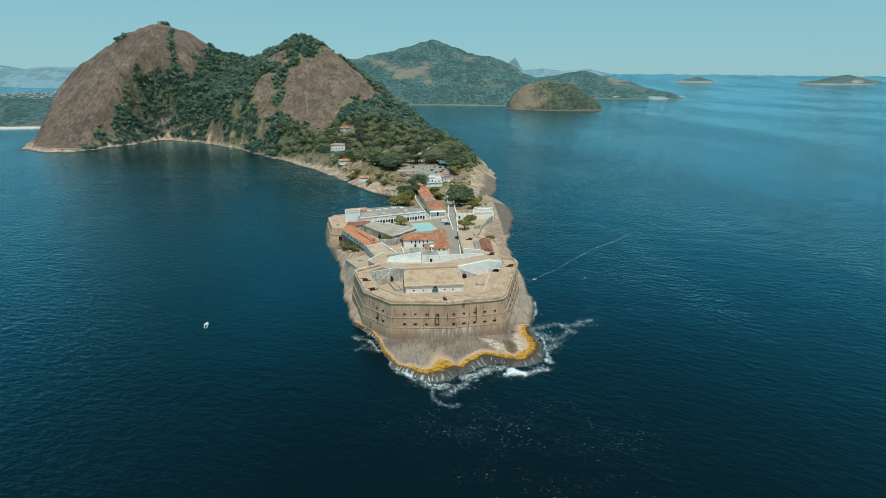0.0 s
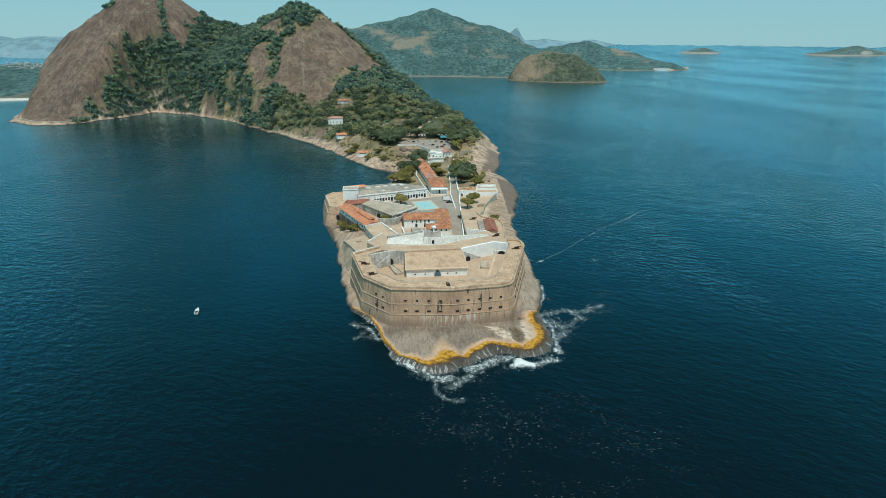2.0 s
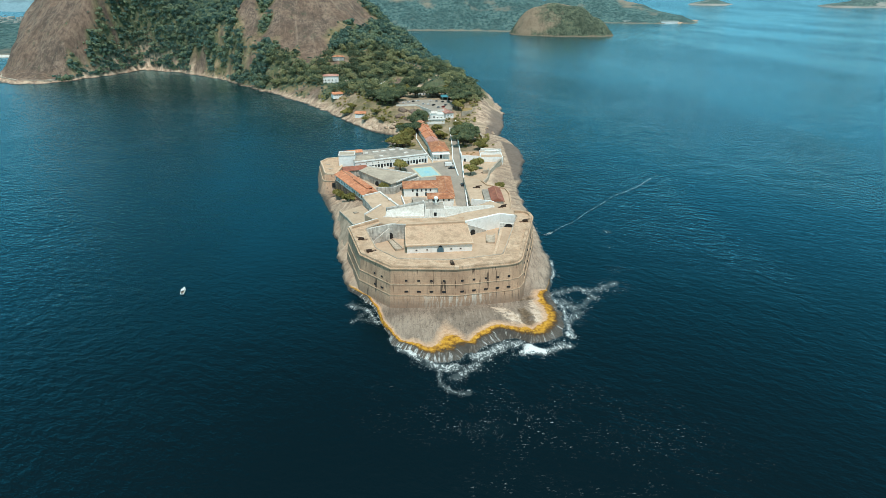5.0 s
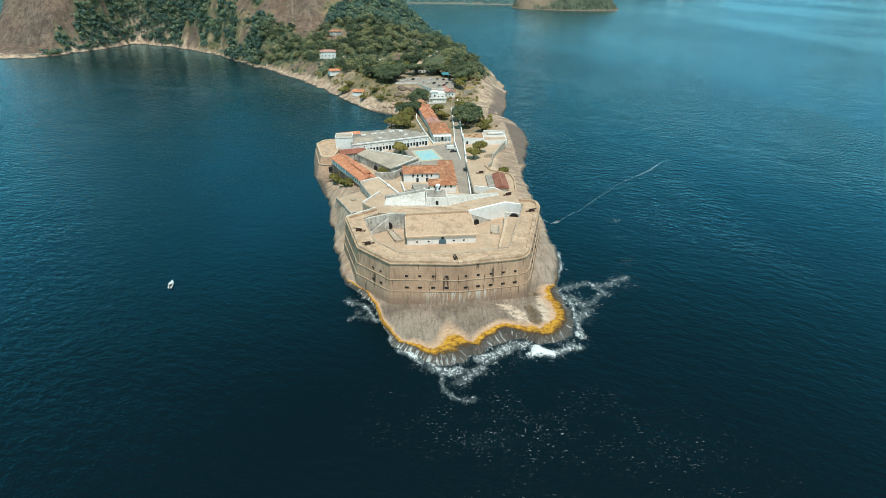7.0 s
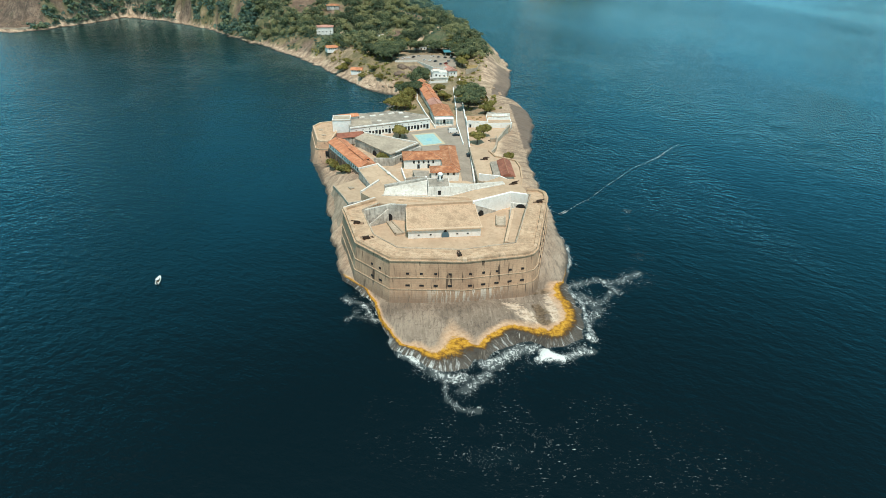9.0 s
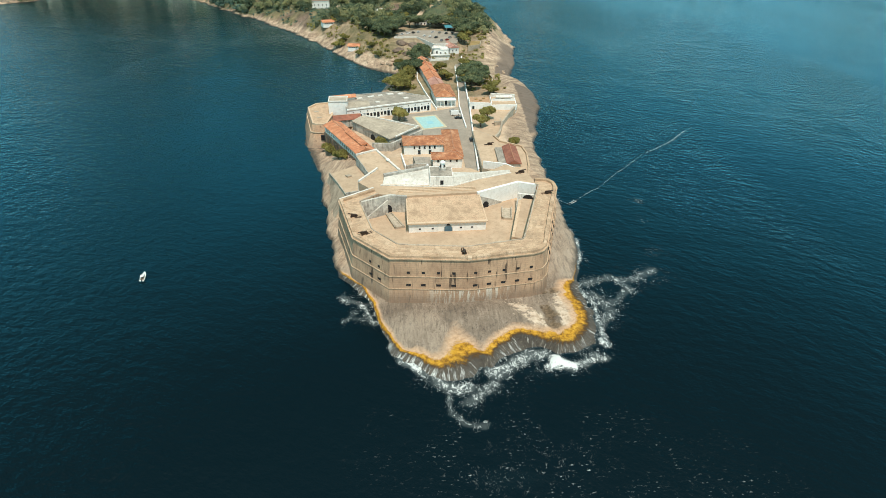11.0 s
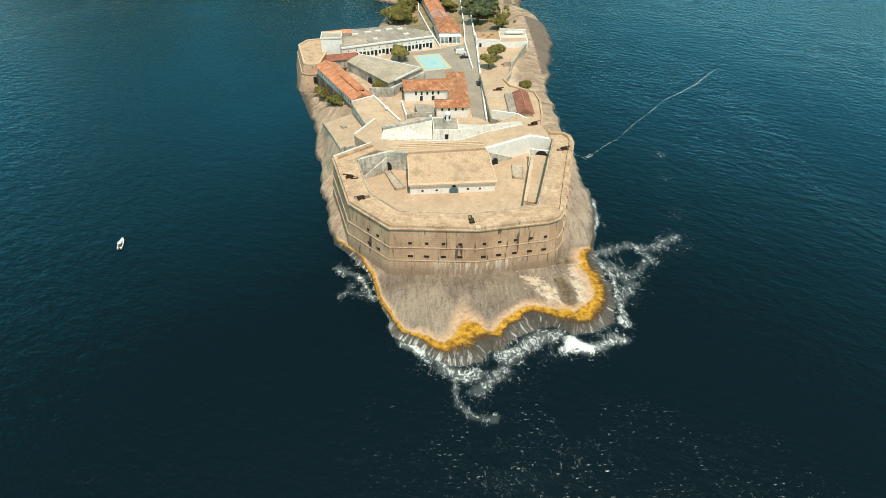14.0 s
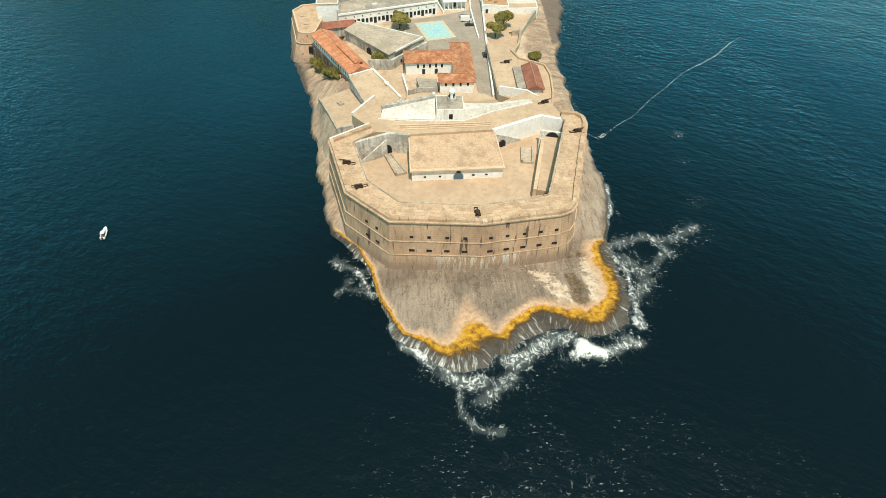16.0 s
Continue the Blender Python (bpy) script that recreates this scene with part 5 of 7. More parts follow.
def barrack_block():
    b = thing("casemate_building", "low white casemate with a broad sandy flat roof", "building", (13, 254, COURTYARD))
    base = [(-2.0, 243.8), (28.2, 245.3), (27.0, 262.4), (-2.4, 259.8)]
    part("body", prism(base, COURTYARD, [14.5, 14.5, 16.6, 16.6]), WHITE, b)
    roof = [(-2.4, 243.62), (28.6, 245.12), (27.3, 263.0), (-2.8, 260.6)]
    part("roof", prism(roof, [14.5, 14.5, 16.6, 16.6], [14.85, 14.85, 17.2, 17.2]), PAVING, b, "sand-coloured stone roof")
    part("cornice", strip([(-2.6, 243.65), (28.8, 245.17)], 1.2, 14.55, 15.1), PLASTER, b, "pale worn coping")
    for chain in ([(-2.4, 243.9), (-2.75, 260.4)], [(28.5, 245.4), (27.2, 262.8)]):
        part("kerb", strip(chain, 0.45, [14.7, 17.0], [15.05, 17.4]), PLASTER, b)
    turn = math.degrees(math.atan2(1.5, 30.2))
    yy = lambda x: 243.8 + (x + 2) * 1.5 / 30.2
    d = part("door", arch(13.4, yy(13.4), COURTYARD, 3.0, 2.6, 0.3, turn), BLUE, b, "blue arched double door")
    part("frame", arch(13.4, yy(13.4) + 0.05, COURTYARD, 3.5, 2.9, 0.22, turn), OLDWASH, d)
    part("crest", arch(13.4, yy(13.4) + 0.02, 13.35, 1.5, 0.75, 0.25, turn), DARK, b)
    for x in (2.3, 7.3, 18.4, 22.8):
        part("vent", box(x, yy(x), 11.9, 0.8, 0.24, 0.55, turn), DARK, b)
    for i in range(3):
        y0, y1 = 262.9 + i * 1.15, 264.9 + i * 0.95
        part("step", prism([(-6.6 + i * 0.3, y0), (26.2, y1), (26.2, y1 + 0.55), (-6.6 + i * 0.3, y0 + 0.55)], 17.0, 18.38 + i * 0.14), PLASTER, b, "pale worn step edge")


barrack_block()


def upper_terrace():
    t = thing("upper_terrace", "sandy upper terrace behind the rampart", "terrace", (10, 268, 12))
    part("fill", prism([(-16.3, 265.0), (-14.4, 262.1), (-9.3, 261.6), (-6.8, 260.9), (-2.9, 260.4), (26.6, 263.0), (45.0, 272.3), (52.2, 270.0), (52.4, 274), (50, 284), (42.5, 290), (31, 281), (17.2, 281.5), (6.8, 282.5), (-11.8, 278.5), (-15.5, 286.8), (-23.2, 273.5)], 5, RAMPART - 0.1), SAND, t, "pale trodden sand")
    part("edge_wall", strip([(-29.2, 256.8), (-16.4, 266.4)], 0.7, RAMPART - 0.3, RAMPART + 0.9), LIME, t)
    part("edge_wall", strip([(-15.6, 286.4), (-23.0, 273.6)], 0.8, 7.0, RAMPART + 0.6), LIME, t)


def cavalier():
    c = thing("gun_platform", "white lime-washed sloping gun platform with a small door", "building", (8, 275, RAMPART))
    part("left_slope", prism([(-13.2, 270.0), (6.8, 268.3), (6.8, 283), (-11.0, 277)], RAMPART - 0.2, [18.3, 18.4, 18.4, 18.3], None), SAND, c)
    part("talus", prism([(-13.0, 270.4), (6.8, 268.8), (6.8, 280.5), (-11.5, 275.0)], RAMPART - 0.1, [20.6, 21.4, 21.8, 20.8], [(-12.0, 272.6), (6.8, 274.6), (6.9, 279.2), (-11.6, 274.2)]), WASH, c, "white sloping parapet")
    part("channel", strip([(-12.2, 273.6), (6.7, 279.2)], 1.6, 19.0, [21.6, 22.6]), OLDWASH, c, "dark weathered ledge")
    part("block", prism([(6.8, 269.0), (17.2, 269.0), (17.2, 280), (6.8, 281)], RAMPART - 0.1, 22.0, [(7.1, 269.8), (17.0, 269.8), (17.0, 279.5), (7.1, 280.5)]), LIME, c, "white block")
    part("roof", box(12.05, 274.9, 22.0, 9.2, 8.8, 0.12), GREY_ROOF, c, "stained grey flat roof")
    part("doorway", box(12.2, 269.35, RAMPART, 1.3, 0.5, 2.2), DARK, c)
    part("right_wall", prism([(17.2, 269.5), (27.5, 275.3), (43.5, 281.6), (43, 283), (27, 277.4), (17.2, 276)], RAMPART - 0.1, [21.2, 20.2, 18.8, 18.8, 20.2, 21.2], [(17.2, 271), (27.3, 276.0), (43.3, 282.0), (43, 283), (27, 277.4), (17.2, 276)]), WASH, c, "stained white sloping wall")
    part("kerb", strip([(-13.6, 270.0), (6.8, 268.2), (17.2, 268.6), (27.6, 274.6), (43.6, 281.0)], 0.5, RAMPART - 0.1, RAMPART + 0.3), LIME, c)
    part("rear_slope", prism([(17.3, 277), (30.5, 279), (33, 296), (16, 295)], 8, [19.6, 18.6, 11.2, 11.0]), SAND, c)
    part("yard_floor", prism([(-8, 283), (6.8, 282.6), (16, 284), (31, 281.5), (38, 288), (34, 297), (28.2, 303), (2, 304), (-3, 302)], 5, 10.4), SAND, c, "sandy yard behind the platform")
    tower = thing("light_tower", "small white lantern tower with a domed cap", "tower", (12.9, 277.0, 22.0))
    part("base", box(12.9, 277.0, 22.0, 3.0, 3.0, 0.9), OLDWASH, tower)
    bm = bmesh.new()
    bmesh.ops.create_cone(bm, cap_ends=True, segments=10, radius1=1.05, radius2=0.95, depth=2.4, matrix=Matrix.Translation((12.9, 277.0, 24.1)))
    part("drum", bm, WHITE, tower)
    bm = bmesh.new()
    bmesh.ops.create_uvsphere(bm, u_segments=12, v_segments=8, radius=1.2, matrix=Matrix.Translation((12.9, 277.0, 25.2)) @ Matrix.Diagonal((1, 1, 0.75, 1)))
    part("dome", bm, WHITE, tower, smooth=True)
    for k in range(4):
        a = k * math.pi / 2 + 0.6
        part("niche", box(12.9 + math.cos(a), 277 + math.sin(a), 23.2, 0.55, 0.4, 1.3, math.degrees(a) + 90), GLASS, tower)
    lamp = thing("globe_lamp", "white globe lamp on a short post", "lamp", (6.6, 283.2, 18.2))
    bm = bmesh.new()
    bmesh.ops.create_cone(bm, cap_ends=True, segments=8, radius1=0.12, radius2=0.1, depth=2.4, matrix=Matrix.Translation((6.6, 283.2, 19.4)))
    part("post", bm, IRON, lamp)
    bm = bmesh.new()
    bmesh.ops.create_uvsphere(bm, u_segments=12, v_segments=8, radius=0.6, matrix=Matrix.Translation((6.6, 283.2, 21.1)))
    part("globe", bm, WHITE, lamp, smooth=True)


upper_terrace()
cavalier()


def side_bastions():
    w = thing("west_bastion", "sandy bastion terrace with grey weathered retaining wall", "bastion", (-17, 300, 8))
    part("mass", prism([(-27.4, 310.0), (-17.8, 316.2), (-5.5, 291.5), (-14.0, 284), (-18.6, 286.0)], 4, 14.2, ), OLDWASH, w)
    part("floor", prism([(-27.0, 309.8), (-17.8, 315.6), (-6.0, 291.7), (-14.0, 284.6), (-18.4, 286.4)], 14.2, 14.32), SAND, w, "bare sandy floor")
    part("parapet", strip([(-27.2, 310.0), (-17.8, 316.0), (-12.6, 305.6), (-5.8, 292.0)], 0.9, 14.2, 15.1), LIME, w, "white parapet")
    part("hatch", box(-11.6, 303.0, 14.9, 2.0, 1.4, 0.5, -62), WHITE, w)
    l = thing("lower_bastion", "sloping sandy outwork with a thin edge wall", "bastion", (-30, 290, 4))
    rim = [(-40.0, 305.0), (-34.0, 288), (-28.6, 271.5), (-22.8, 272.5), (-19, 286), (-27.5, 309)]
    part("rock_face", prism([(-43.0, 306.5), (-40.0, 287), (-35.5, 266), (-22.8, 270.5), (-19, 286), (-27.5, 310)], 0, [6.8, 10.0, 12.8, 13.2, 11.8, 9.4], rim), BROWN_TAN, l, "sloping tan rock face")
    part("floor", prism(rim, [6.8, 10.0, 12.8, 13.2, 11.8, 9.4], [7.0, 10.2, 13.0, 13.4, 12.0, 9.6]), SAND, l, "bare sandy floor")
    part("edge_wall", strip([(-40.0, 305.0), (-34.0, 288), (-28.4, 271.0)], 0.6, [6.4, 9.6, 12.4], [7.8, 11.0, 13.8]), CONCRETE, l, "thin dark stone wall")
    part("cross_wall", strip([(-28.4, 271.2), (-22.4, 273.4)], 0.6, 6.0, 14.2), OLDWASH, l)
    part("buttress", prism([(-40.6, 304.0), (-36.4, 305.4), (-33, 296), (-36.0, 293)], -1, [5.0, 6.5, 7.5, 5.5], [(-39.8, 303.8), (-36.8, 304.6), (-33.4, 296.4), (-35.6, 294)]), STONE, l)
    part("stair", prism([(-31.6, 296.5), (-29.8, 297.4), (-28.2, 294.0), (-30.0, 293.2)], 7.0, [10.4, 10.4, 11.4, 11.4]), CONCRETE, l)
    b = thing("north_bastion", "tall tan stone corner bastion with a flat top", "bastion", (-55, 378, 2))
    top = [(-62.6, 388.0), (-55.8, 361.0), (-53.6, 359.4), (-50.0, 359.2), (-47.4, 361.0), (-45.8, 376), (-50.5, 398.0), (-58.8, 395.4)]
    low = [(-66.0, 388.5), (-59.4, 354.5), (-56.4, 351.4), (-49.4, 351.0), (-45.6, 354.0), (-43.6, 376), (-49.5, 401.0), (-61, 398.5)]
    part("mass", prism(low, -1, 11.4, top), STONE, b, "tan battered masonry")
    part("floor", prism([(-61.9, 388.0), (-55.3, 361.6), (-53.4, 360.2), (-50.2, 360.0), (-48, 361.6), (-46.4, 376), (-50.9, 397.2), (-58.6, 394.7)], 11.4, 11.55), PAVING, b)
    part("parapet", strip(top[:6], 0.9, 11.4, 12.3, side=0.45), PLASTER, b)
    part("parapet", strip(top[5:] + top[:1], 0.9, 11.4, 12.3, side=0.45), PLASTER, b)
    part("string_course", strip([(-63.6, 388.1), (-56.8, 358.6), (-54.4, 356.8), (-49.9, 356.6), (-46.8, 358.6)], 0.4, 7.9, 8.3), PLASTER, b)
    part("doorway", box(-49.6, 354.6, 4.8, 2.0, 1.6, 2.6, 3), DARK, b)
    for x, y in ((-56.4, 381.5), (-53.4, 371.4)):
        part("floor_hatch", box(x, y, 11.55, 2.6, 1.6, 0.35, 15), CONCRETE, b)
    s = thing("south_terrace", "sandy side terrace with a rounded stone edge", "terrace", (46, 308, 8))
    edge = [(33, 296), (50, 283), (52.6, 284.5), (55.6, 297), (57.4, 312), (56.6, 321), (46.4, 328), (44, 336), (36, 345), (33.4, 344)]
    part("mass", prism(edge, 2, 13.6), CONCRETE, s)
    part("floor", prism([(33.4, 296.6), (50, 283.8), (52, 285), (55, 297), (56.8, 312), (56, 320.5), (45.9, 327.6), (43.5, 335.6), (36, 344.4), (33.8, 343.6)], 13.6, 13.72), SAND, s)
    part("parapet", strip(edge[1:8], 0.8, 13.6, 14.5, side=0.3), PAVING, s)
    part("white_wall", strip([(33.2, 296.2), (43.5, 293.0), (50, 284)], 0.7, 13.6, 17.2), WHITE, s)
    y = thing("yard_wall", "long low stone wall along the cliff edge", "wall", (50, 360, 9))
    part("wall", strip([(44, 336), (49.4, 348), (52.6, 362), (59.8, 379), (67.0, 394.5)], 1.0, 6, 12.2), CONCRETE, y)
    part("wall", strip([(48.2, 362), (51.6, 362.6), (52.6, 367)], 0.7, 8, 12.4), CONCRETE, y)


side_bastions()


# ---------------------------------------------------------------- houses
WINDOW_MESH = {}


def unit_box(sx, sy, sz):
    key = (sx, sy, sz)
    if key not in WINDOW_MESH:
        bm = box(0, 0, 0, sx, sy, sz)
        me = bpy.data.meshes.new("opening")
        bm.to_mesh(me)
        bm.free()
        WINDOW_MESH[key] = me
    return WINDOW_MESH[key]


def opening(parent, x, y, z, w, h, turn, pane=None, frame_mat=None, name="window"):
    """A framed window or door on a wall; the pane sits in the frame."""
    here = place_of(parent)
    frame_mat = frame_mat or WHITE
    me = unit_box(w + 0.3, 0.22, h + 0.3).copy()
    me.materials.clear()
    me.materials.append(frame_mat)
    ob = new(name, me)
    ob.parent = parent
    ob.location = Vector((x, y, z - 0.15)) - here
    ob.rotation_euler = (0, 0, radians(turn))
    me2 = unit_box(w, 0.3, h).copy()
    me2.materials.clear()
    me2.materials.append(pane or GLASS)
    p = new("pane", me2)
    p.parent = ob
    p.location = (0, 0, 0.15)
    return ob


def roof_mesh(cx, cy, z, sx, sy, rise, turn, kind, over=0.6):
    """A hipped or gabled roof over a rectangle; the ridge runs along the longer side."""
    bm = bmesh.new()
    c, s = math.cos(radians(turn)), math.sin(radians(turn))
    put = lambda u, v, h: bm.verts.new((cx + c * u - s * v, cy + s * u + c * v, z + h))
    a, b = sx / 2 + over, sy / 2 + over
    lo = [put(-a, -b, -0.25), put(a, -b, -0.25), put(a, b, -0.25), put(-a, b, -0.25)]
    ea = [put(-a, -b, 0), put(a, -b, 0), put(a, b, 0), put(-a, b, 0)]
    cut = min(a, b) * (1.0 if kind == "hip" else 0.0)
    if sx >= sy:
        r = [put(-a + cut, 0, rise), put(a - cut, 0, rise)]
        faces = [(ea[0], ea[1], r[1], r[0]), (ea[2], ea[3], r[0], r[1]), (ea[1], ea[2], r[1]), (ea[3], ea[0], r[0])]
    else:
        r = [put(0, -b + cut, rise), put(0, b - cut, rise)]
        faces = [(ea[1], ea[2], r[1], r[0]), (ea[3], ea[0], r[0], r[1]), (ea[0], ea[1], r[0]), (ea[2], ea[3], r[1])]
    for f in faces:
        bm.faces.new(f)
    for i in range(4):
        bm.faces.new((lo[i], lo[(i + 1) % 4], ea[(i + 1) % 4], ea[i]))
    bm.faces.new(lo[::-1])
    bmesh.ops.recalc_face_normals(bm, faces=bm.faces)
    return bm


def ridge_mesh(cx, cy, z, sx, sy, rise, turn, kind, over=0.6):
    """The rounded capping tiles along ridge and hips."""
    bm = bmesh.new()
    c, s = math.cos(radians(turn)), math.sin(radians(turn))
    put = lambda u, v, k: (cx + c * u - s * v, cy + s * u + c * v, z + k + 0.05)
    a, b = sx / 2 + over, sy / 2 + over
    cut = min(a, b) * (1.0 if kind == "hip" else 0.0)
    r = [(-a + cut, 0), (a - cut, 0)] if sx >= sy else [(0, -b + cut), (0, b - cut)]
    limb(bm, put(*r[0], rise), put(*r[1], rise), 0.2, 0.2, 6)
    if kind == "hip":
        for u, v in ((-a, -b), (a, -b), (a, b), (-a, b)):
            q = min(r, key=lambda k: (k[0] - u) ** 2 + (k[1] - v) ** 2)
            limb(bm, put(u, v, 0), put(*q, rise), 0.17, 0.17, 6)
    return bm


def limb(bm, a, b, r0, r1, seg=7):
    a, b = Vector(a), Vector(b)
    d = (b - a).normalized()
    u = d.orthogonal().normalized()
    v = d.cross(u)
    lo = [bm.verts.new(a + (u * math.cos(k) + v * math.sin(k)) * r0) for k in np.linspace(0, 2 * math.pi, seg + 1)[:-1]]
    hi = [bm.verts.new(b + (u * math.cos(k) + v * math.sin(k)) * r1) for k in np.linspace(0, 2 * math.pi, seg + 1)[:-1]]
    for i in range(seg):
        bm.faces.new((lo[i], lo[(i + 1) % seg], hi[(i + 1) % seg], hi[i]))
    bm.faces.new(hi)


def wing(h, cx, cy, z0, eave, sx, sy, turn, rise, kind, roof_mat, wall_mat, wins=()):
    """One wing of a house: walls, roof, and rows of windows (side, count, sill height, width, height, margin)."""
    part("wall", box(cx, cy, z0, sx, sy, eave - z0, turn), wall_mat, h)
    if kind == "flat":
        part("roof", box(cx, cy, eave, sx + 0.4, sy + 0.4, 0.35, turn), roof_mat, h)
        rim = [(sx / 2, sy / 2), (-sx / 2, sy / 2), (-sx / 2, -sy / 2), (sx / 2, -sy / 2)]
        c, s = math.cos(radians(turn)), math.sin(radians(turn))
        part("parapet", strip([(cx + c * u - s * v, cy + s * u + c * v) for u, v in rim], 0.3, eave + 0.35, eave + 0.8, closed=True, side=0.15), wall_mat, h)
    else:
        part("roof", roof_mesh(cx, cy, eave, sx, sy, rise, turn, kind), roof_mat, h)
        part("ridge_cap", ridge_mesh(cx, cy, eave, sx, sy, rise, turn, kind), RIDGE, h)
    c, s = math.cos(radians(turn)), math.sin(radians(turn))
    for side, count, sill, w, hh, margin, name in wins:
        length = sx if side in "fb" else sy
        for i in range(count):
            k = -length / 2 + margin + (length - 2 * margin) * ((i + 0.5) / count)
            u, v, a = {"f": (k, -sy / 2, 0), "b": (k, sy / 2, 0), "l": (-sx / 2, k, 90), "r": (sx / 2, k, 90)}[side]
            opening(h, cx + c * u - s * v, cy + s * u + c * v, z0 + sill, w, hh, turn + a, name=name, frame_mat=None if name == "window" else BLUE)


def houses():
    h = thing("main_house", "white two-storey house with an L-shaped clay tile roof", "house", (15, 320, 9.6))
    wing(h, 20.6, 325.0, 9.6, 14.8, 8.0, 34, 0, 2.0, "hip", TILE, WHITE, (("r", 6, 3.0, 0.9, 1.4, 2, "window"),))
    wing(h, 16.9, 308.4, 9.6, 14.7, 14.0, 7.6, 2, 1.8, "hip", TILE, WHITE, (("f", 4, 3.4, 0.9, 1.2, 1, "window"),))
    wing(h, 6.2, 328.0, 9.4, 14.9, 21.0, 12.0, 3, 2.3, "hip", TILE, WHITE, (("f", 5, 3.2, 0.9, 1.5, 4, "window"), ("l", 3, 3.2, 0.9, 1.5, 1, "window"), ("f", 2, 0.4, 1.1, 2.0, 5, "door")))
    part("yard_wall", strip([(-3.0, 302.2), (2.0, 304.6), (9.2, 304.0)], 0.5, 9, 12.4), OLDWASH, h)
    part("lean_to", prism([(1.6, 305.0), (9.0, 304.8), (9.0, 310.0), (0.5, 311.0)], 9, [12.2, 12.2, 13.2, 13.2]), GREY_ROOF, h)
    part("yard_wall", strip([(-3.2, 302.4), (-5.4, 317.6)], 0.6, 8, 12.0), WHITE, h)

    h = thing("barrack_house", "long house with a new orange tile roof and clerestory", "house", (-33.5, 337, 5))
    wing(h, -33.4, 336.6, 9.8, 13.4, 44, 9.6, -62, 2.2, "gable", ORANGE, WHITE, (("f", 16, 0.9, 0.9, 1.6, 1, "window"),))
    part("foundation", box(-33.6, 336.5, 1.0, 44.4, 10.2, 8.8, -62), OLD_FOUNDATION, h, "dark weathered masonry foundation")
    for k in range(9):
        u, v = -19 + 4.7 * k, -5.2
        c, q = math.cos(radians(-62)), math.sin(radians(-62))
        part("buttress", box(-33.6 + c * u - q * v, 336.5 + q * u + c * v, 1.0, 0.9, 0.8, 7.4 + 0.5 * (k % 3), -62), OLD_FOUNDATION, h)
    part("clerestory", roof_mesh(-28.6, 329.8, 15.9, 21, 3.4, 0.9, -62, "gable", 0.3), ORANGE, h)
    # near-black wall colour holds the face's shade and its dark windows
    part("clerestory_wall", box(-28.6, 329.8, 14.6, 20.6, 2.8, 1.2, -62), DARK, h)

    h = thing("vaulted_store", "massive grey weathered store with a stained flat roof", "building", (-14, 348, 8))
    q = [(-33.0, 357.5), (-11.5, 330.5), (4.6, 347.6), (-27.5, 366.5)]
    part("mass", prism(q, 7, 14.2), OLDWASH, h)
    part("roof", prism(outset(q + q[:1], 0.3)[:-1], 14.2, 14.7), CONCRETE, h, "stained flat roof")
    part("parapet", strip([(-27.5, 366.2), (4.4, 347.6), (-8.2, 332)], 0.7, 14.7, 15.4, side=-0.4), LIME, h)
    part("arched_doorway", arch(-20.8, 342.0, 9.6, 3.4, 3.0, 0.6, -51.5), DARK, h)
    part("outer_wall", strip([(-20.4, 326.6), (-10.5, 326.2), (6.0, 345.4)], 1.0, 6, 14.0), OLDWASH, h, "dark grey weathered wall")
    for u in (0.25, 0.45, 0.65):
        part("slit", box(-10.5 + 16.5 * u + 0.4, 326.2 + 19.2 * u - 0.35, 11, 0.9, 0.5, 1.4, 49), DARK, h)

    h = thing("brown_shed", "shed with a dull brown tile roof", "shed", (-37, 367, 9))
    wing(h, -37.0, 367.6, 8.5, 13.0, 15.0, 7.0, 14, 1.6, "gable", RUST, OLDWASH)

    h = thing("long_building", "long white arcade building with a flat grey roof", "building", (-12, 390, 9.6))
    q = [(-37.0, 371.0), (12.4, 389.6), (10.6, 397.0), (-9, 407.0), (-36.5, 400), (-40.4, 388)]
    part("wall", prism(q, 8.5, 15.4), WHITE, h)
    part("roof", prism(outset(q + q[:1], 0.2)[:-1], 15.4, 15.8), GREY_ROOF, h, "grey stained roof")
    part("parapet", strip(q[:2], 0.7, 15.8, 16.5, side=0.35), WHITE, h)
    part("parapet", strip(q[2:5], 0.5, 15.8, 16.3, side=0.25), OLDWASH, h)
    turn = math.degrees(math.atan2(18.6, 49.4))
    for i in range(24):
        u = (i + 0.7) / 24.5
        x, y = -37.0 + 49.4 * u, 371.0 + 18.6 * u
        opening(h, x, y, 10.1 if i % 3 == 2 else 10.9, 1.25, 2.7 if i % 3 == 2 else 1.9, turn, frame_mat=BLUE if i % 3 else None, name="door" if i % 3 == 2 else "window")
        if i % 2:
            part("vent", box(x, y, 14.0, 0.5, 0.3, 0.5, turn), DARK, h)
    for x, y, a in ((-31.5, 393.2, 3.4), (-24.6, 396.6, 4), (-19, 399, 3), (-12.8, 401.6, 4), (-6.4, 402.6, 3.2), (-20, 386, 2.5), (-3, 394, 3.0)):
        part("roof_hatch", box(x, y, 15.8, a, 2.0, 0.5, 20), LIME, h)

    part("mast", box(-24.2, 401.4, 15.8, 0.16, 0.16, 5.0), IRON, h, "thin dark roof mast")
    part("roof_patch", prism([(-36, 376), (-24, 380.4), (-26, 390), (-37, 387)], 15.8, 15.83), CONCRETE, h, "pale stained roof patch")

    h = thing("corner_block", "tall white and pale blue corner building", "building", (-43, 384, 9.6))
    wing(h, -43.2, 383.2, 8.5, 18.4, 11.0, 9.5, 3, 0, "flat", CONCRETE, WHITE, (("l", 1, 6.2, 1.2, 1.8, 3, "window"),))
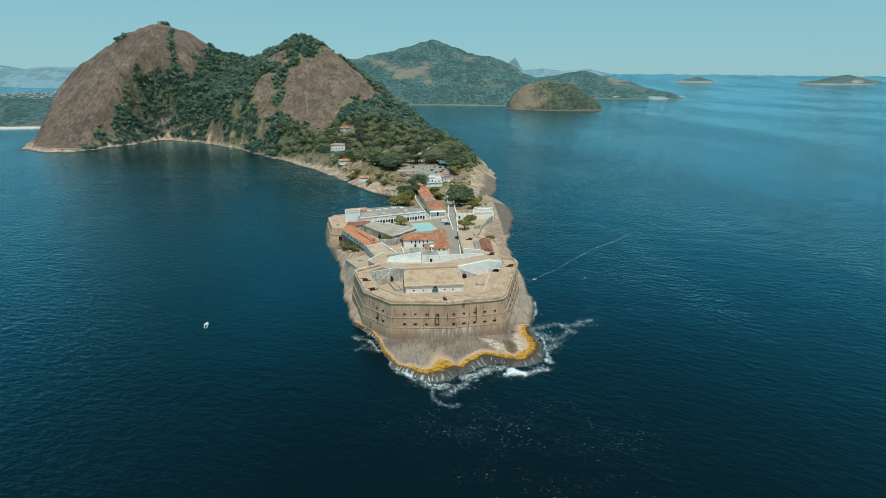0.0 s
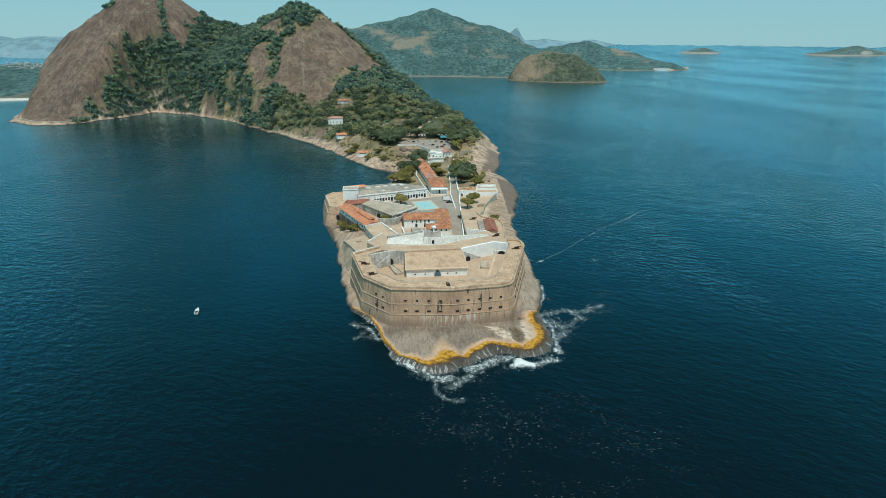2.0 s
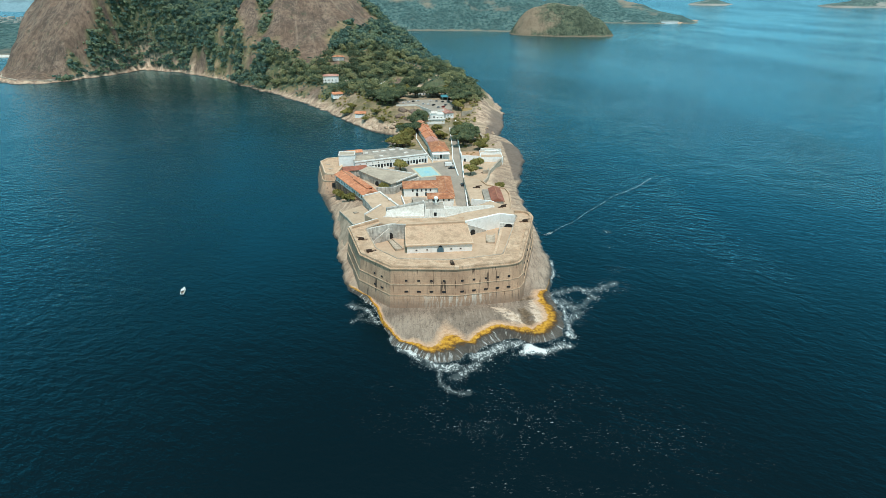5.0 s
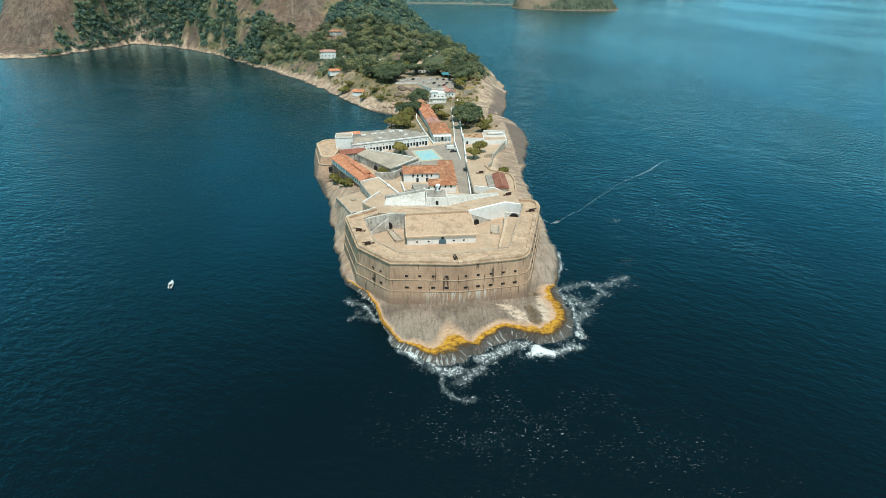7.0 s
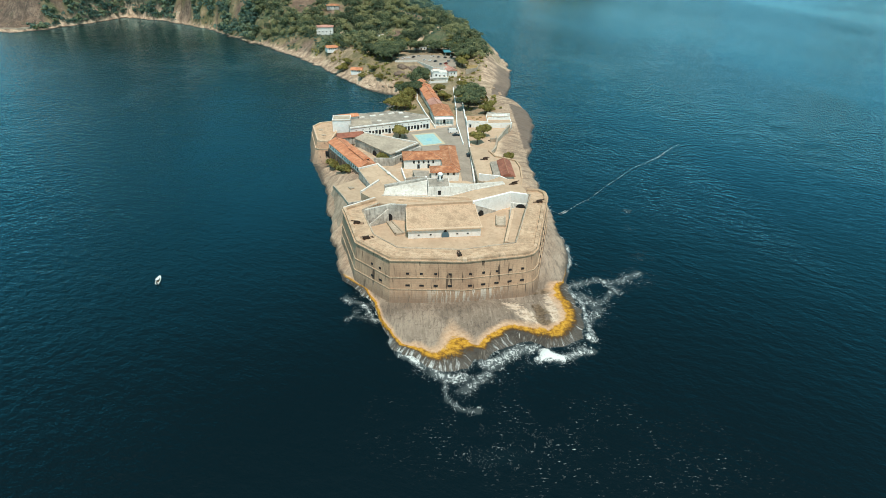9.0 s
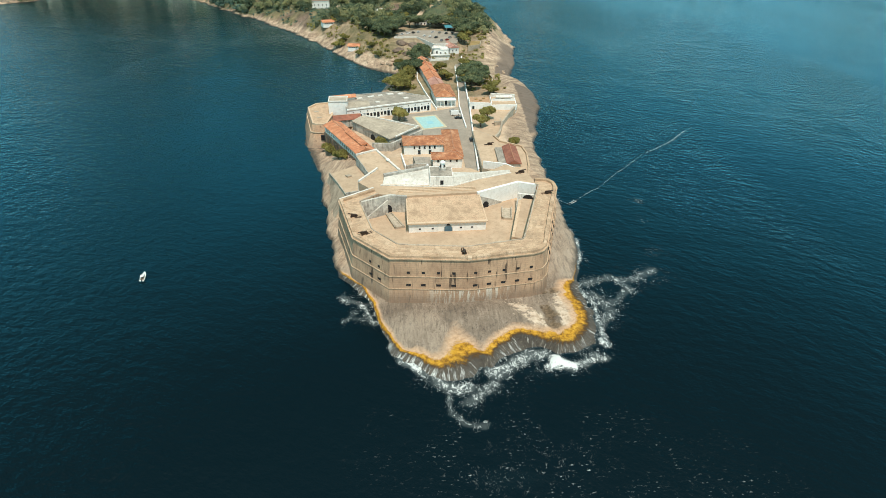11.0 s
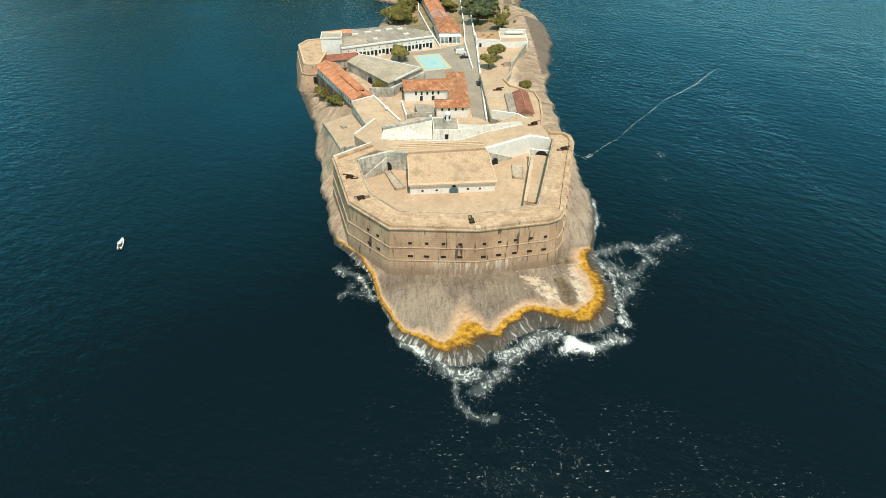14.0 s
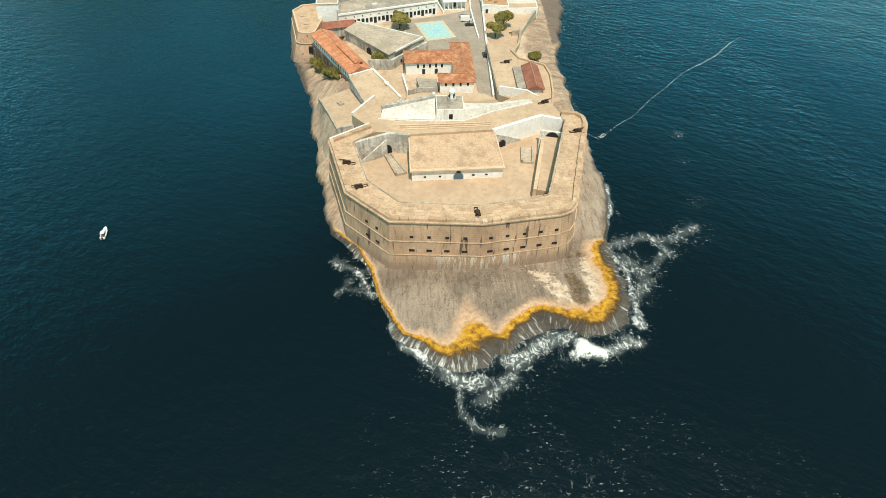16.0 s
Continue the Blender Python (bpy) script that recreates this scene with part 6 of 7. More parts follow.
    part("rear_roof", roof_mesh(-41.5, 391.5, 17.6, 15, 4.6, 1.2, 18, "gable"), ORANGE, h)
    part("rear_wall", box(-41.5, 391.5, 8.5, 14.6, 4.2, 9.1, 18), WHITE, h)

    h = thing("porch_house", "white house with columned porch and hipped tile roof", "house", (22.3, 403, 9.6))
    wing(h, 21.0, 411, 9.6, 15.4, 12.2, 24, 5, 3.0, "hip", TILE, WHITE, (("r", 5, 2.6, 0.9, 1.6, 1, "window"), ("l", 5, 2.6, 0.9, 1.6, 1, "window")))
    part("porch_floor", box(22.1, 397.0, 9.6, 12.4, 4.6, 0.5, 5), LIME, h)
    part("porch_roof", box(22.1, 397.2, 13.9, 12.6, 4.6, 0.4, 5), WHITE, h)
    for i in range(6):
        part("column", box(16.5 + i * 2.3, 394.7 + i * 0.2, 10.1, 0.45, 0.45, 3.8, 5), WHITE, h)
    opening(h, 22.2, 398.95, 10.1, 1.4, 2.6, 5, name="door", frame_mat=BLUE)

    h = thing("row_house", "terrace of low houses under orange tile roofs", "house", (15.5, 450, 9.6))
    for k, (cy, ln, rise, m) in enumerate(((433.5, 17, 2.4, PINK_TILE), (450.5, 16, 2.3, ORANGE), (467.0, 16, 2.4, ORANGE), (484.0, 17, 2.5, ORANGE))):
        cx = 19.0 - (cy - 427.5) * 0.150
        wing(h, cx, cy, 9.6, 13.8 + 0.45 * k, 9.0, ln, 9, rise, "gable", m, WHITE, (("l", 4, 2.2, 0.9, 1.4, 1, "window"), ("r", 4, 2.2, 0.9, 1.4, 1, "window")))

    h = thing("road_building", "white flat building beside the lane", "building", (51, 396, 9.6))
    part("wall", prism([(36.6, 391.2), (50.6, 389.0), (66.0, 389.6), (67, 403), (52, 405), (37.2, 405)], 6, 13.2), WHITE, h)
    part("roof", prism([(37, 391.7), (50.6, 389.5), (65.5, 390.1), (66.5, 402.6), (52, 404.5), (37.6, 404.5)], 13.2, 13.35), SAND, h)
    part("terrace_floor", prism([(37.4, 392.2), (49.4, 390.4), (50.4, 404.0), (38.0, 404.2)], 13.35, 13.42), TERRACOTTA, h, "worn terracotta terrace")
    part("parapet", strip([(37.0, 391.4), (50.2, 389.4), (51.0, 404.2)], 0.4, 13.35, 14.3), WHITE, h)
    part("parapet", strip([(51.0, 396.0), (58.5, 395.4), (66.0, 396.2)], 0.4, 13.35, 14.9), WHITE, h)
    part("shelter_roof", prism([(54, 397), (64.5, 397.4), (64.5, 401.5), (54, 401.2)], 15.2, 15.5), LIME, h, "pale sheet shelter")
    for x, y in ((54.6, 397.6), (63.9, 398.0), (54.6, 400.6), (63.9, 400.9)):
        part("post", box(x, y, 13.35, 0.3, 0.3, 1.9), WHITE, h)
    for x, y in ((41.5, 399.0), (44.2, 396.4), (46.6, 400.4)):
        part("bench", box(x, y, 13.42, 1.8, 0.7, 0.6, 20), DRY_GRASS, h, "ochre painted bench")
    part("rear_wall", strip([(52, 405.5), (67, 404)], 1.2, 9, 15.2), LIME, h)
    opening(h, 39.0, 390.7, 9.8, 1.0, 2.0, -9, name="door", frame_mat=BLUE)

    h = thing("red_shed", "small building with a dark red sheet roof", "shed", (47.2, 309, 13.7))
    wing(h, 48.5, 306.8, 13.6, 15.6, 6.0, 20, -2, 1.6, "gable", RUST, OLDWASH)
    part("lean_to", prism([(41.2, 298.6), (44.6, 298.2), (45.2, 317.6), (41.8, 317.8)], 13.6, [14.8, 15.2, 15.2, 14.8]), GREY_ROOF, h, "slatted grey awning")

    h = thing("gate_house", "white gatehouse with a faded pink roof", "house", (27, 526, 10))
    wing(h, 25.6, 526, 9.6, 15.4, 13.0, 9.0, 4, 0, "flat", LIME, WHITE, (("f", 3, 2.6, 1.0, 1.6, 1, "window"),))
    wing(h, 22.6, 522.4, 9.6, 17.4, 5.0, 3.0, 4, 1.6, "gable", LIME, WHITE, (("f", 1, 3.2, 1.2, 2.0, 1, "window"),))
    wing(h, 35.4, 537, 10.5, 15.8, 8.0, 17, 16, 2.0, "gable", PINK_TILE, WHITE, (("f", 2, 2.4, 0.9, 1.3, 1, "window"), ("l", 4, 2.4, 0.9, 1.3, 1, "window")))
    part("stair_block", prism([(17.5, 514), (33.0, 517), (32.4, 521.6), (18.2, 519.6)], 8.6, 12.6), LIME, h, "whitewashed forecourt")
    part("forecourt_wall", strip([(17.4, 521), (17.3, 513.8), (33.2, 516.6)], 0.5, 12.6, 13.5), WHITE, h)

    h = thing("pavilion", "open pavilion with a teal sheet roof", "pavilion", (40, 594, 16))
    zc = 16.8
    part("roof", roof_mesh(40, 594, zc + 3.4, 13, 11, 1.2, 5, "gable"), GREEN_SHEET, h)
    for x in (35, 40, 45):
        for y in (589.5, 598.5):
            part("post", box(x, y, zc - 1.5, 0.3, 0.3, 5.0), WHITE, h)
    h = thing("canteen", "pale low building above the car park", "building", (14, 618, 16))
    wing(h, 18, 620, 15.0, 21.0, 26, 7, 14, 1.4, "gable", GREY_ROOF, WHITE, (("f", 7, 2.6, 1.2, 1.5, 1, "window"),))

    for cx, cy, sx, sy, turn, wall_h, mat, lab, kind in ((-49, 567, 10, 8.0, -8, 3.0, ORANGE, "small white hut with an orange roof", "gable"), (-97, 716, 19, 13, 5, 7.0, PINK_TILE, "white two-storey house with a low pink roof", "hip"),
                                                         (-80, 634, 11, 9, 20, 3.4, ORANGE, "small house with an orange roof", "gable"), (-92, 765, 15, 8, 8, 3.8, TILE, "pale villa with a tile roof among the trees", "hip"),
                                                         (-29, 668, 8, 9, 0, 4.5, LIME, "pale house half hidden by trees", "gable")):
        z = float(land_height(np.array([cx]), np.array([cy]))[0]) - 1.5
        h = thing("hillside_house", lab, "house", (cx, cy, z))
        wing(h, cx, cy, z, z + wall_h + 1.5, sx, sy, turn, 1.6, kind, mat, OLDWASH if cy > 740 else WHITE, (("f", 4, 3.2, 1.1, 1.2, 1.0, "window"),))


houses()


# ---------------------------------------------------------------- yard, road, court
def paving():
    bm = prism([(-4, 350), (6.5, 346), (26, 342), (26, 304), (31.4, 300), (33.4, 344), (36.4, 382), (37.8, 430), (40.4, 492), (42.5, 521), (37.5, 521), (35.6, 492), (33.0, 430), (31.0, 396), (16, 388), (-4, 381)], 9.0, 9.85)
    tagged(part("pavement_square", bm, ASPHALT), "worn grey asphalt square and lane", "pavement", kind="structure")
    tagged(part("pavement_car_park", prism([(-14, 562), (7, 563), (21, 535), (41, 541), (47, 586), (8, 596), (-9, 582)], 11, 16.9), ASPHALT), "dusty car park", "pavement", kind="structure")
    tagged(part("pavement_yard", prism([(36, 345), (44, 337), (49, 348), (52, 362), (59.3, 379), (65.6, 389), (37, 390.6)], 8.0, 9.9), SAND), "pale sandy yard by the cliff", "yard", kind="structure")
    tagged(part("pavement_ramp", prism([(-12.5, 317), (-4.5, 318), (-3.6, 303), (-6, 292), (-14, 307)], 6.0, 9.9), SAND), "sandy ramp between the walls", "yard", kind="structure")
    lane = thing("lane_wall", "low white wall along the lane", "wall", (34, 360, 9.8))
    part("wall", strip([(31.8, 300), (34.0, 344), (36.8, 390)], 0.7, 9, 11.4), WHITE, lane)
    part("wall", strip([(37.2, 406), (38.2, 430), (40.8, 492), (42.8, 519)], 0.7, 9, 11.4), WHITE, lane)
    lane2 = thing("lane_wall", "low white wall along the lane", "wall", (31, 410, 9.8))
    part("wall", strip([(31.4, 358), (31.0, 372), (30.6, 396), (32.8, 430), (35.2, 490)], 0.6, 9.4, 11.0), WHITE, lane2)
    path = thing("lane_wall", "low white wall beside the row of houses", "wall", (8, 450, 9.8))
    part("wall", strip([(16.0, 390), (10.5, 420), (5.2, 455), (6.0, 500)], 0.6, 8.6, 11.0), WHITE, path)
    c = thing("sports_court", "pale turquoise painted sports court", "court", (10, 368, 9.85))
    q = [(0.3, 377.4), (6.4, 355.6), (20.8, 360.0), (15.0, 380.8)]
    part("border", prism(q, 9.85, 9.93), LINE, c)
    inner = [(2.2, 375.6), (7.4, 357.6), (18.9, 361.2), (14.2, 378.6)]
    part("surface", prism(inner, 9.93, 9.97), COURT, c)
    part("keys", prism([(8.9, 368.6), (10.0, 364.6), (13.4, 365.6), (12.3, 369.8)], 9.97, 9.99), COURT_IN, c)
    # coastal road at the foot of the hills
    road = thing("coast_road", "pale retaining wall and road by the water", "road", (-500, 850, 3))
    line = [(-622, 912), (-588, 856), (-546, 824), (-507, 822), (-488, 846), (-464, 897), (-436, 968)]
    part("wall", strip(line, 2.0, -1, 4.4), CONCRETE, road)
    bridge = thing("road_bridge", "pale low road bridge over the rocks", "bridge", (-405, 955, 3))
    part("deck", strip([(-436, 972), (-372, 940)], 4, 3.0, 6.0), LIME, bridge)
    tagged(part("ground_beach", prism([(-1000, 1110), (-800, 1118), (-700, 1150), (-700, 1190), (-1000, 1160)], -1, 1.5), WASH), "pale sand beach", "beach", kind="structure")


paving()


# ---------------------------------------------------------------- vehicles, guns, boat
def car(name, label, at, turn, length, width, height, mat, category="car"):
    h = thing(name, label, category, at)
    lower = bmesh.new()
    x, w = length / 2, width / 2
    van = height > 2.0
    prism([(-x, -w), (x, -w), (x, w), (-x, w)], 0.35, 0.95 if not van else 1.15, [(-x * 0.97, -w * 0.96), (x * 0.95, -w * 0.96), (x * 0.95, w * 0.96), (-x * 0.97, w * 0.96)], lower)
    bmesh.ops.translate(lower, verts=lower.verts, vec=Vector(at))
    body = part("body", lower, mat, h)
    top = 0.95 if not van else 1.15
    a, b = (-0.62, 0.42) if not van else (-0.95, 0.75)
    c, d = (-0.48, 0.18) if not van else (-0.93, 0.6)
    gl = prism([(x * a, -w * 0.92), (x * b, -w * 0.92), (x * b, w * 0.92), (x * a, w * 0.92)], top, height - 0.1, [(x * c, -w * 0.8), (x * d, -w * 0.8), (x * d, w * 0.8), (x * c, w * 0.8)])
    bmesh.ops.translate(gl, verts=gl.verts, vec=Vector(at))
    part("cabin", gl, GLASS if not van else mat, h, "" if van else "dark glazed cabin")
    rf = prism([(x * c, -w * 0.8), (x * d, -w * 0.8), (x * d, w * 0.8), (x * c, w * 0.8)], height - 0.1, height)
    bmesh.ops.translate(rf, verts=rf.verts, vec=Vector(at))
    part("roof", rf, mat, h)
    if van:
        ws = prism([(x * 0.62, -w * 0.8), (x * 0.76, -w * 0.86), (x * 0.76, w * 0.86), (x * 0.62, w * 0.8)], top + 0.1, height - 0.25)
        bmesh.ops.translate(ws, verts=ws.verts, vec=Vector(at) + Vector((0.05, 0, 0)))
        part("windscreen", ws, GLASS, h)
    for sx in (-0.62, 0.62):
        for sy in (-1, 1):
            bm = bmesh.new()
            bmesh.ops.create_cone(bm, cap_ends=True, segments=12, radius1=0.34, radius2=0.34, depth=0.24, matrix=Matrix.Translation(Vector(at) + Vector((sx * x, sy * (w - 0.1), 0.34))) @ Matrix.Rotation(math.pi / 2, 4, "X"))
            part("wheel", bm, RUBBER, h)
    h.rotation_euler = (0, 0, radians(turn))
    return h


def vehicles():
    car("van", "white passenger van parked on the square", (27.0, 380.4, 9.85), 4, 6.0, 2.1, 2.6, CAR_WHITE, "van")
    car("car", "dark saloon car parked on the square", (28.2, 374.2, 9.85), 6, 4.6, 1.8, 1.45, CAR_DARK)
    car("car", "dark car parked beside the lane", (32.4, 339.4, 9.85), 92, 4.4, 1.8, 1.5, CAR_DARK)
    car("car", "silver car parked on the square", (26.0, 385.6, 9.85), 4, 4.5, 1.8, 1.45, CAR_SILVER)
    rnd = random.Random(4)
    spots = [(-6, 573), (-1, 576), (4, 579), (9, 583), (14, 566), (19, 563), (24, 560), (28, 548), (33, 551), (36, 560), (22, 583), (28, 580), (34, 577), (40, 580)]
    for x, y in spots:
        m, lab = rnd.choice(((CAR_WHITE, "white car in the car park"), (CAR_DARK, "dark car in the car park"), (CAR_SILVER, "silver car in the car park")) if rnd.random() < 0.9 else ((CAR_RED, "dark red car in the car park"),))
        car("car", lab, (x, y, 16.9), 60 + rnd.uniform(-8, 8), 4.3, 1.75, 1.45, m)


vehicles()


def guns():
    h = thing("cannon", "dark iron cannon on a carriage on the rampart", "cannon", (0, 0, 0), "old guns")
    bm = bmesh.new()
    prof = [(-1.7, 0.16), (-1.55, 0.30), (-0.6, 0.34), (0.6, 0.27), (1.9, 0.20), (2.0, 0.26), (2.2, 0.24)]
    rings = []
    for u, r in prof:
        rings.append([bm.verts.new((u, r * math.cos(a), 1.25 + 0.06 * u + r * math.sin(a))) for a in np.linspace(0, 2 * math.pi, 11)[:-1]])
    for a, b in zip(rings[:-1], rings[1:]):
        for i in range(10):
            bm.faces.new((a[i], a[(i + 1) % 10], b[(i + 1) % 10], b[i]))
    bm.faces.new(rings[0][::-1])
    bm.faces.new(rings[-1])
    bmesh.ops.recalc_face_normals(bm, faces=bm.faces)
    part("barrel", bm, IRON, h)
    for s in (-0.55, 0.55):
        part("cheek", prism([(-1.8, s - 0.12), (0.9, s - 0.12), (0.9, s + 0.12), (-1.8, s + 0.12)], 0.35, [0.7, 1.3, 1.3, 0.7]), IRON, h)
        for u in (-1.2, 0.6):
            bm = bmesh.new()
            bmesh.ops.create_cone(bm, cap_ends=True, segments=12, radius1=0.45, radius2=0.45, depth=0.18, matrix=Matrix.Translation((u, s * 1.5, 0.45)) @ Matrix.Rotation(math.pi / 2, 4, "X"))
            part("wheel", bm, IRON, h)
    part("axle", box(0.6, 0, 0.35, 0.2, 1.8, 0.2), IRON, h)
    for q in (-0.5, 0.5):
        part("slide_rail", box(-1.2, q, 0.1, 4.6, 0.16, 0.25), IRON, h)
    part("cross_bar", box(-3.4, 0, 0.1, 0.2, 1.3, 0.3), IRON, h)
    h.scale = (0.88, 0.88, 0.88)
    spots = [(-22.8, 243.6, 18.32, 170), (-18.2, 230.9, 18.32, 200), (16.8, 217.6, 18.32, 275), (56.0, 260.9, 18.32, 12), (48.6, 281.4, 18.1, 20), (40.5, 324, 13.72, 5), (50.4, 364.5, 10.0, 0)]
    for x, y, z, a in spots[1:]:
        copy_thing(h, pose(x, y, z, 0, 0, a))
    x, y, z, a = spots[0]
    h.matrix_basis = pose(x, y, z, 0, 0, a) @ Matrix.Diagonal((*h.scale, 1))


guns()


def boat():
    h = thing("motor_boat", "small white motor boat afloat on the sea", "boat", (-100.4, 232.5, 0))
    bm = bmesh.new()
    secs = []
    for u, w, k in ((-4.2, 1.25, 0.0), (-2, 1.4, 0.0), (1, 1.35, 0.05), (3, 0.85, 0.2), (4.4, 0.06, 0.45)):
        secs.append([bm.verts.new((u, s * w * f, z + k)) for s, f, z in ((-1, 1, 0.9), (-1, 0.8, 0.1), (0, 1, -0.3), (1, 0.8, 0.1), (1, 1, 0.9))])
    for a, b in zip(secs[:-1], secs[1:]):
        for i in range(4):
            bm.faces.new((a[i], a[i + 1], b[i + 1], b[i]))
        bm.faces.new((a[4], a[0], b[0], b[4]))
    bm.faces.new(secs[0])
    bmesh.ops.recalc_face_normals(bm, faces=bm.faces)
    for nm, b, m in (("hull", bm, CAR_WHITE), ("cockpit", box(-1.9, 0, 0.92, 3.2, 1.9, 0.04), BARK), ("cabin", prism([(-0.2, -0.9), (2.2, -0.6), (2.2, 0.6), (-0.2, 0.9)], 0.9, [2.0, 1.5, 1.5, 2.0]), CAR_WHITE), ("windscreen", prism([(-0.3, -0.85), (-0.1, -0.85), (-0.1, 0.85), (-0.3, 0.85)], 1.3, 2.1), GLASS), ("canopy", box(-1.6, 0, 2.3, 2.2, 1.9, 0.08), CAR_WHITE), ("engine", box(-4.4, 0, 0.3, 0.5, 0.6, 1.0), CAR_DARK)):
        bmesh.ops.translate(b, verts=b.verts, vec=Vector((-100.4, 232.5, 0)))
        part(nm, b, m, h)
    h.rotation_euler = (0, 0, radians(100))
    h.scale = (0.64, 0.64, 0.64)


boat()


# ---------------------------------------------------------------- trees
def leaf_cloud(rng, centres, radii, per, size, flat=0.75, loose=0.45):
    """Small leaf sprays round each centre: arrays of corners, four a spray."""
    n = len(centres) * per
    c = np.repeat(centres, per, 0)
    r = np.repeat(radii, per)
    d = rng.normal(size=(n, 3))
    d /= np.linalg.norm(d, axis=1)[:, None]
    d[:, 2] = np.where(d[:, 2] < -0.3, -d[:, 2], d[:, 2])
    p = c + d * (r * rng.uniform(0.72, 1.06, n))[:, None] * np.array([1, 1, flat])
    nrm = d + rng.normal(size=(n, 3)) * loose
    nrm /= np.linalg.norm(nrm, axis=1)[:, None]
    side = np.cross(nrm, rng.normal(size=(n, 3)))
    side /= np.linalg.norm(side, axis=1)[:, None] + 1e-9
    up = np.cross(nrm, side)
    s = (size * rng.uniform(0.6, 1.35, n))[:, None]
    q = np.stack([p - side * s - up * s * 0.55, p + side * s * 0.6 - up * s * 0.75, p + side * s + up * s * 0.5, p - side * s * 0.5 + up * s * 0.8], 1)
    return q.reshape(-1, 3)


def cloud_mesh(name, corners, mat):
    me = bpy.data.meshes.new(name)
    n = len(corners) // 4
    me.vertices.add(len(corners))
    me.vertices.foreach_set("co", corners.astype(np.float32).ravel())
    me.loops.add(n * 4)
    me.loops.foreach_set("vertex_index", np.arange(n * 4, dtype=np.int32))
    me.polygons.add(n)
    me.polygons.foreach_set("loop_start", np.arange(0, n * 4, 4, dtype=np.int32))
    me.polygons.foreach_set("loop_total", np.full(n, 4, np.int32))
    me.update()
    me.materials.append(mat)
    return me


def tree_kind(seed, height, spread, leaf=LEAF):
    rng = np.random.RandomState(seed)
    h = thing("tree", "broad leafy green tree", "tree", (0, 0, 0), "trees on the point")
    bm = bmesh.new()
    top = height * 0.42
    limb(bm, (0, 0, -0.6), (0.2, 0.1, top), 0.38, 0.24)
    cs, rs = [], []
    for k in range(7):
        a = k * 2 * math.pi / 7 + rng.uniform(-0.3, 0.3)
        reach = spread * rng.uniform(0.45, 0.72) * (0.25 if k == 6 else 1)
        tip = (reach * math.cos(a), reach * math.sin(a), height * rng.uniform(0.58, 0.78))
        limb(bm, (0.2, 0.1, top * rng.uniform(0.7, 1.0)), tip, 0.17, 0.06, 5)
        cs.append(tip)
        rs.append(spread * rng.uniform(0.34, 0.5))
        for j in range(2):
            cs.append((tip[0] + rng.normal() * spread * 0.25, tip[1] + rng.normal() * spread * 0.25, tip[2] + rng.uniform(-0.06, 0.16) * height))
            rs.append(spread * rng.uniform(0.26, 0.4))
    part("trunk", bm, BARK, h)
    me = cloud_mesh("crown", leaf_cloud(rng, np.array(cs), np.array(rs), 170, 0.48), leaf)
    crown = new("crown", me)
    crown.parent = h
    return h


def trees():
    kinds = [tree_kind(11, 7.5, 4.6), tree_kind(12, 9.0, 5.4, GROVE), tree_kind(13, 6.0, 4.0), tree_kind(14, 4.0, 2.8), tree_kind(15, 11.0, 7.0, GROVE)]
    rnd = random.Random(21)
    spots = [(39.9, 360.0, 0), (45.6, 373.5, 0), (-7.0, 370.6, 0), (-6.4, 374.2, 2), (-16.5, 333.5, 3), (-15.0, 329.6, 3), (-36.0, 324.0, 3), (-38.4, 328.4, 3), (-43.6, 340.6, 3), (-46.0, 345.0, 3), (56.4, 340.0, 3)]
    for cx, cy, n, sx, sy, ks in ((-2, 480, 8, 7, 9, (0, 1)), (-7, 455, 8, 6, 9, (0, 2)), (-6, 432, 7, 7, 8, (0, 2)), (2, 505, 6, 6, 6, (2, 3)), (44, 466, 9, 6, 10, (4, 1)), (-30, 545, 3, 9, 8, (2, 3)), (9, 517, 4, 4, 5, (4, 1)), (45, 442, 7, 6, 9, (4, 1, 0)), (56, 425, 3, 4, 6, (2, 3)), (44, 490, 4, 4, 6, (2, 3)), (23, 480, 3, 2, 10, (2, 3)), (26, 450, 3, 2, 14, (3, 2)),
                                  (56, 588, 9, 6, 12, (4, 1)), (49, 560, 6, 4, 8, (4, 0)), (62, 610, 6, 6, 10, (4, 1)), (-19, 574, 7, 5, 10, (4, 1)), (-34, 586, 5, 5, 7, (4, 1)), (-16, 602, 7, 7, 7, (4, 1)), (-8, 630, 5, 9, 7, (1, 0)), (-60, 585, 5, 10, 8, (2, 3)), (40, 610, 5, 10, 6, (1, 0)), (3, 606, 4, 5, 2, (4, 1)), (28, 612, 3, 5, 2, (4, 2)), (-16, 588, 4, 3, 4, (4, 1)), (31, 603, 2, 3, 2, (4, 1))):
        for _ in range(n):
            spots.append((cx + rnd.gauss(0, 1) * sx * 0.7, cy + rnd.gauss(0, 1) * sy * 0.7, rnd.choice(ks)))
    used = set()
    for x, y, k in spots:
        z = float(land_height(np.array([x]), np.array([y]))[0])
        m = pose(x, y, z, 0, 0, rnd.uniform(0, 360))
        if k in used:
            copy_thing(kinds[k], m)
        else:
            kinds[k].matrix_basis = m
            used.add(k)


trees()


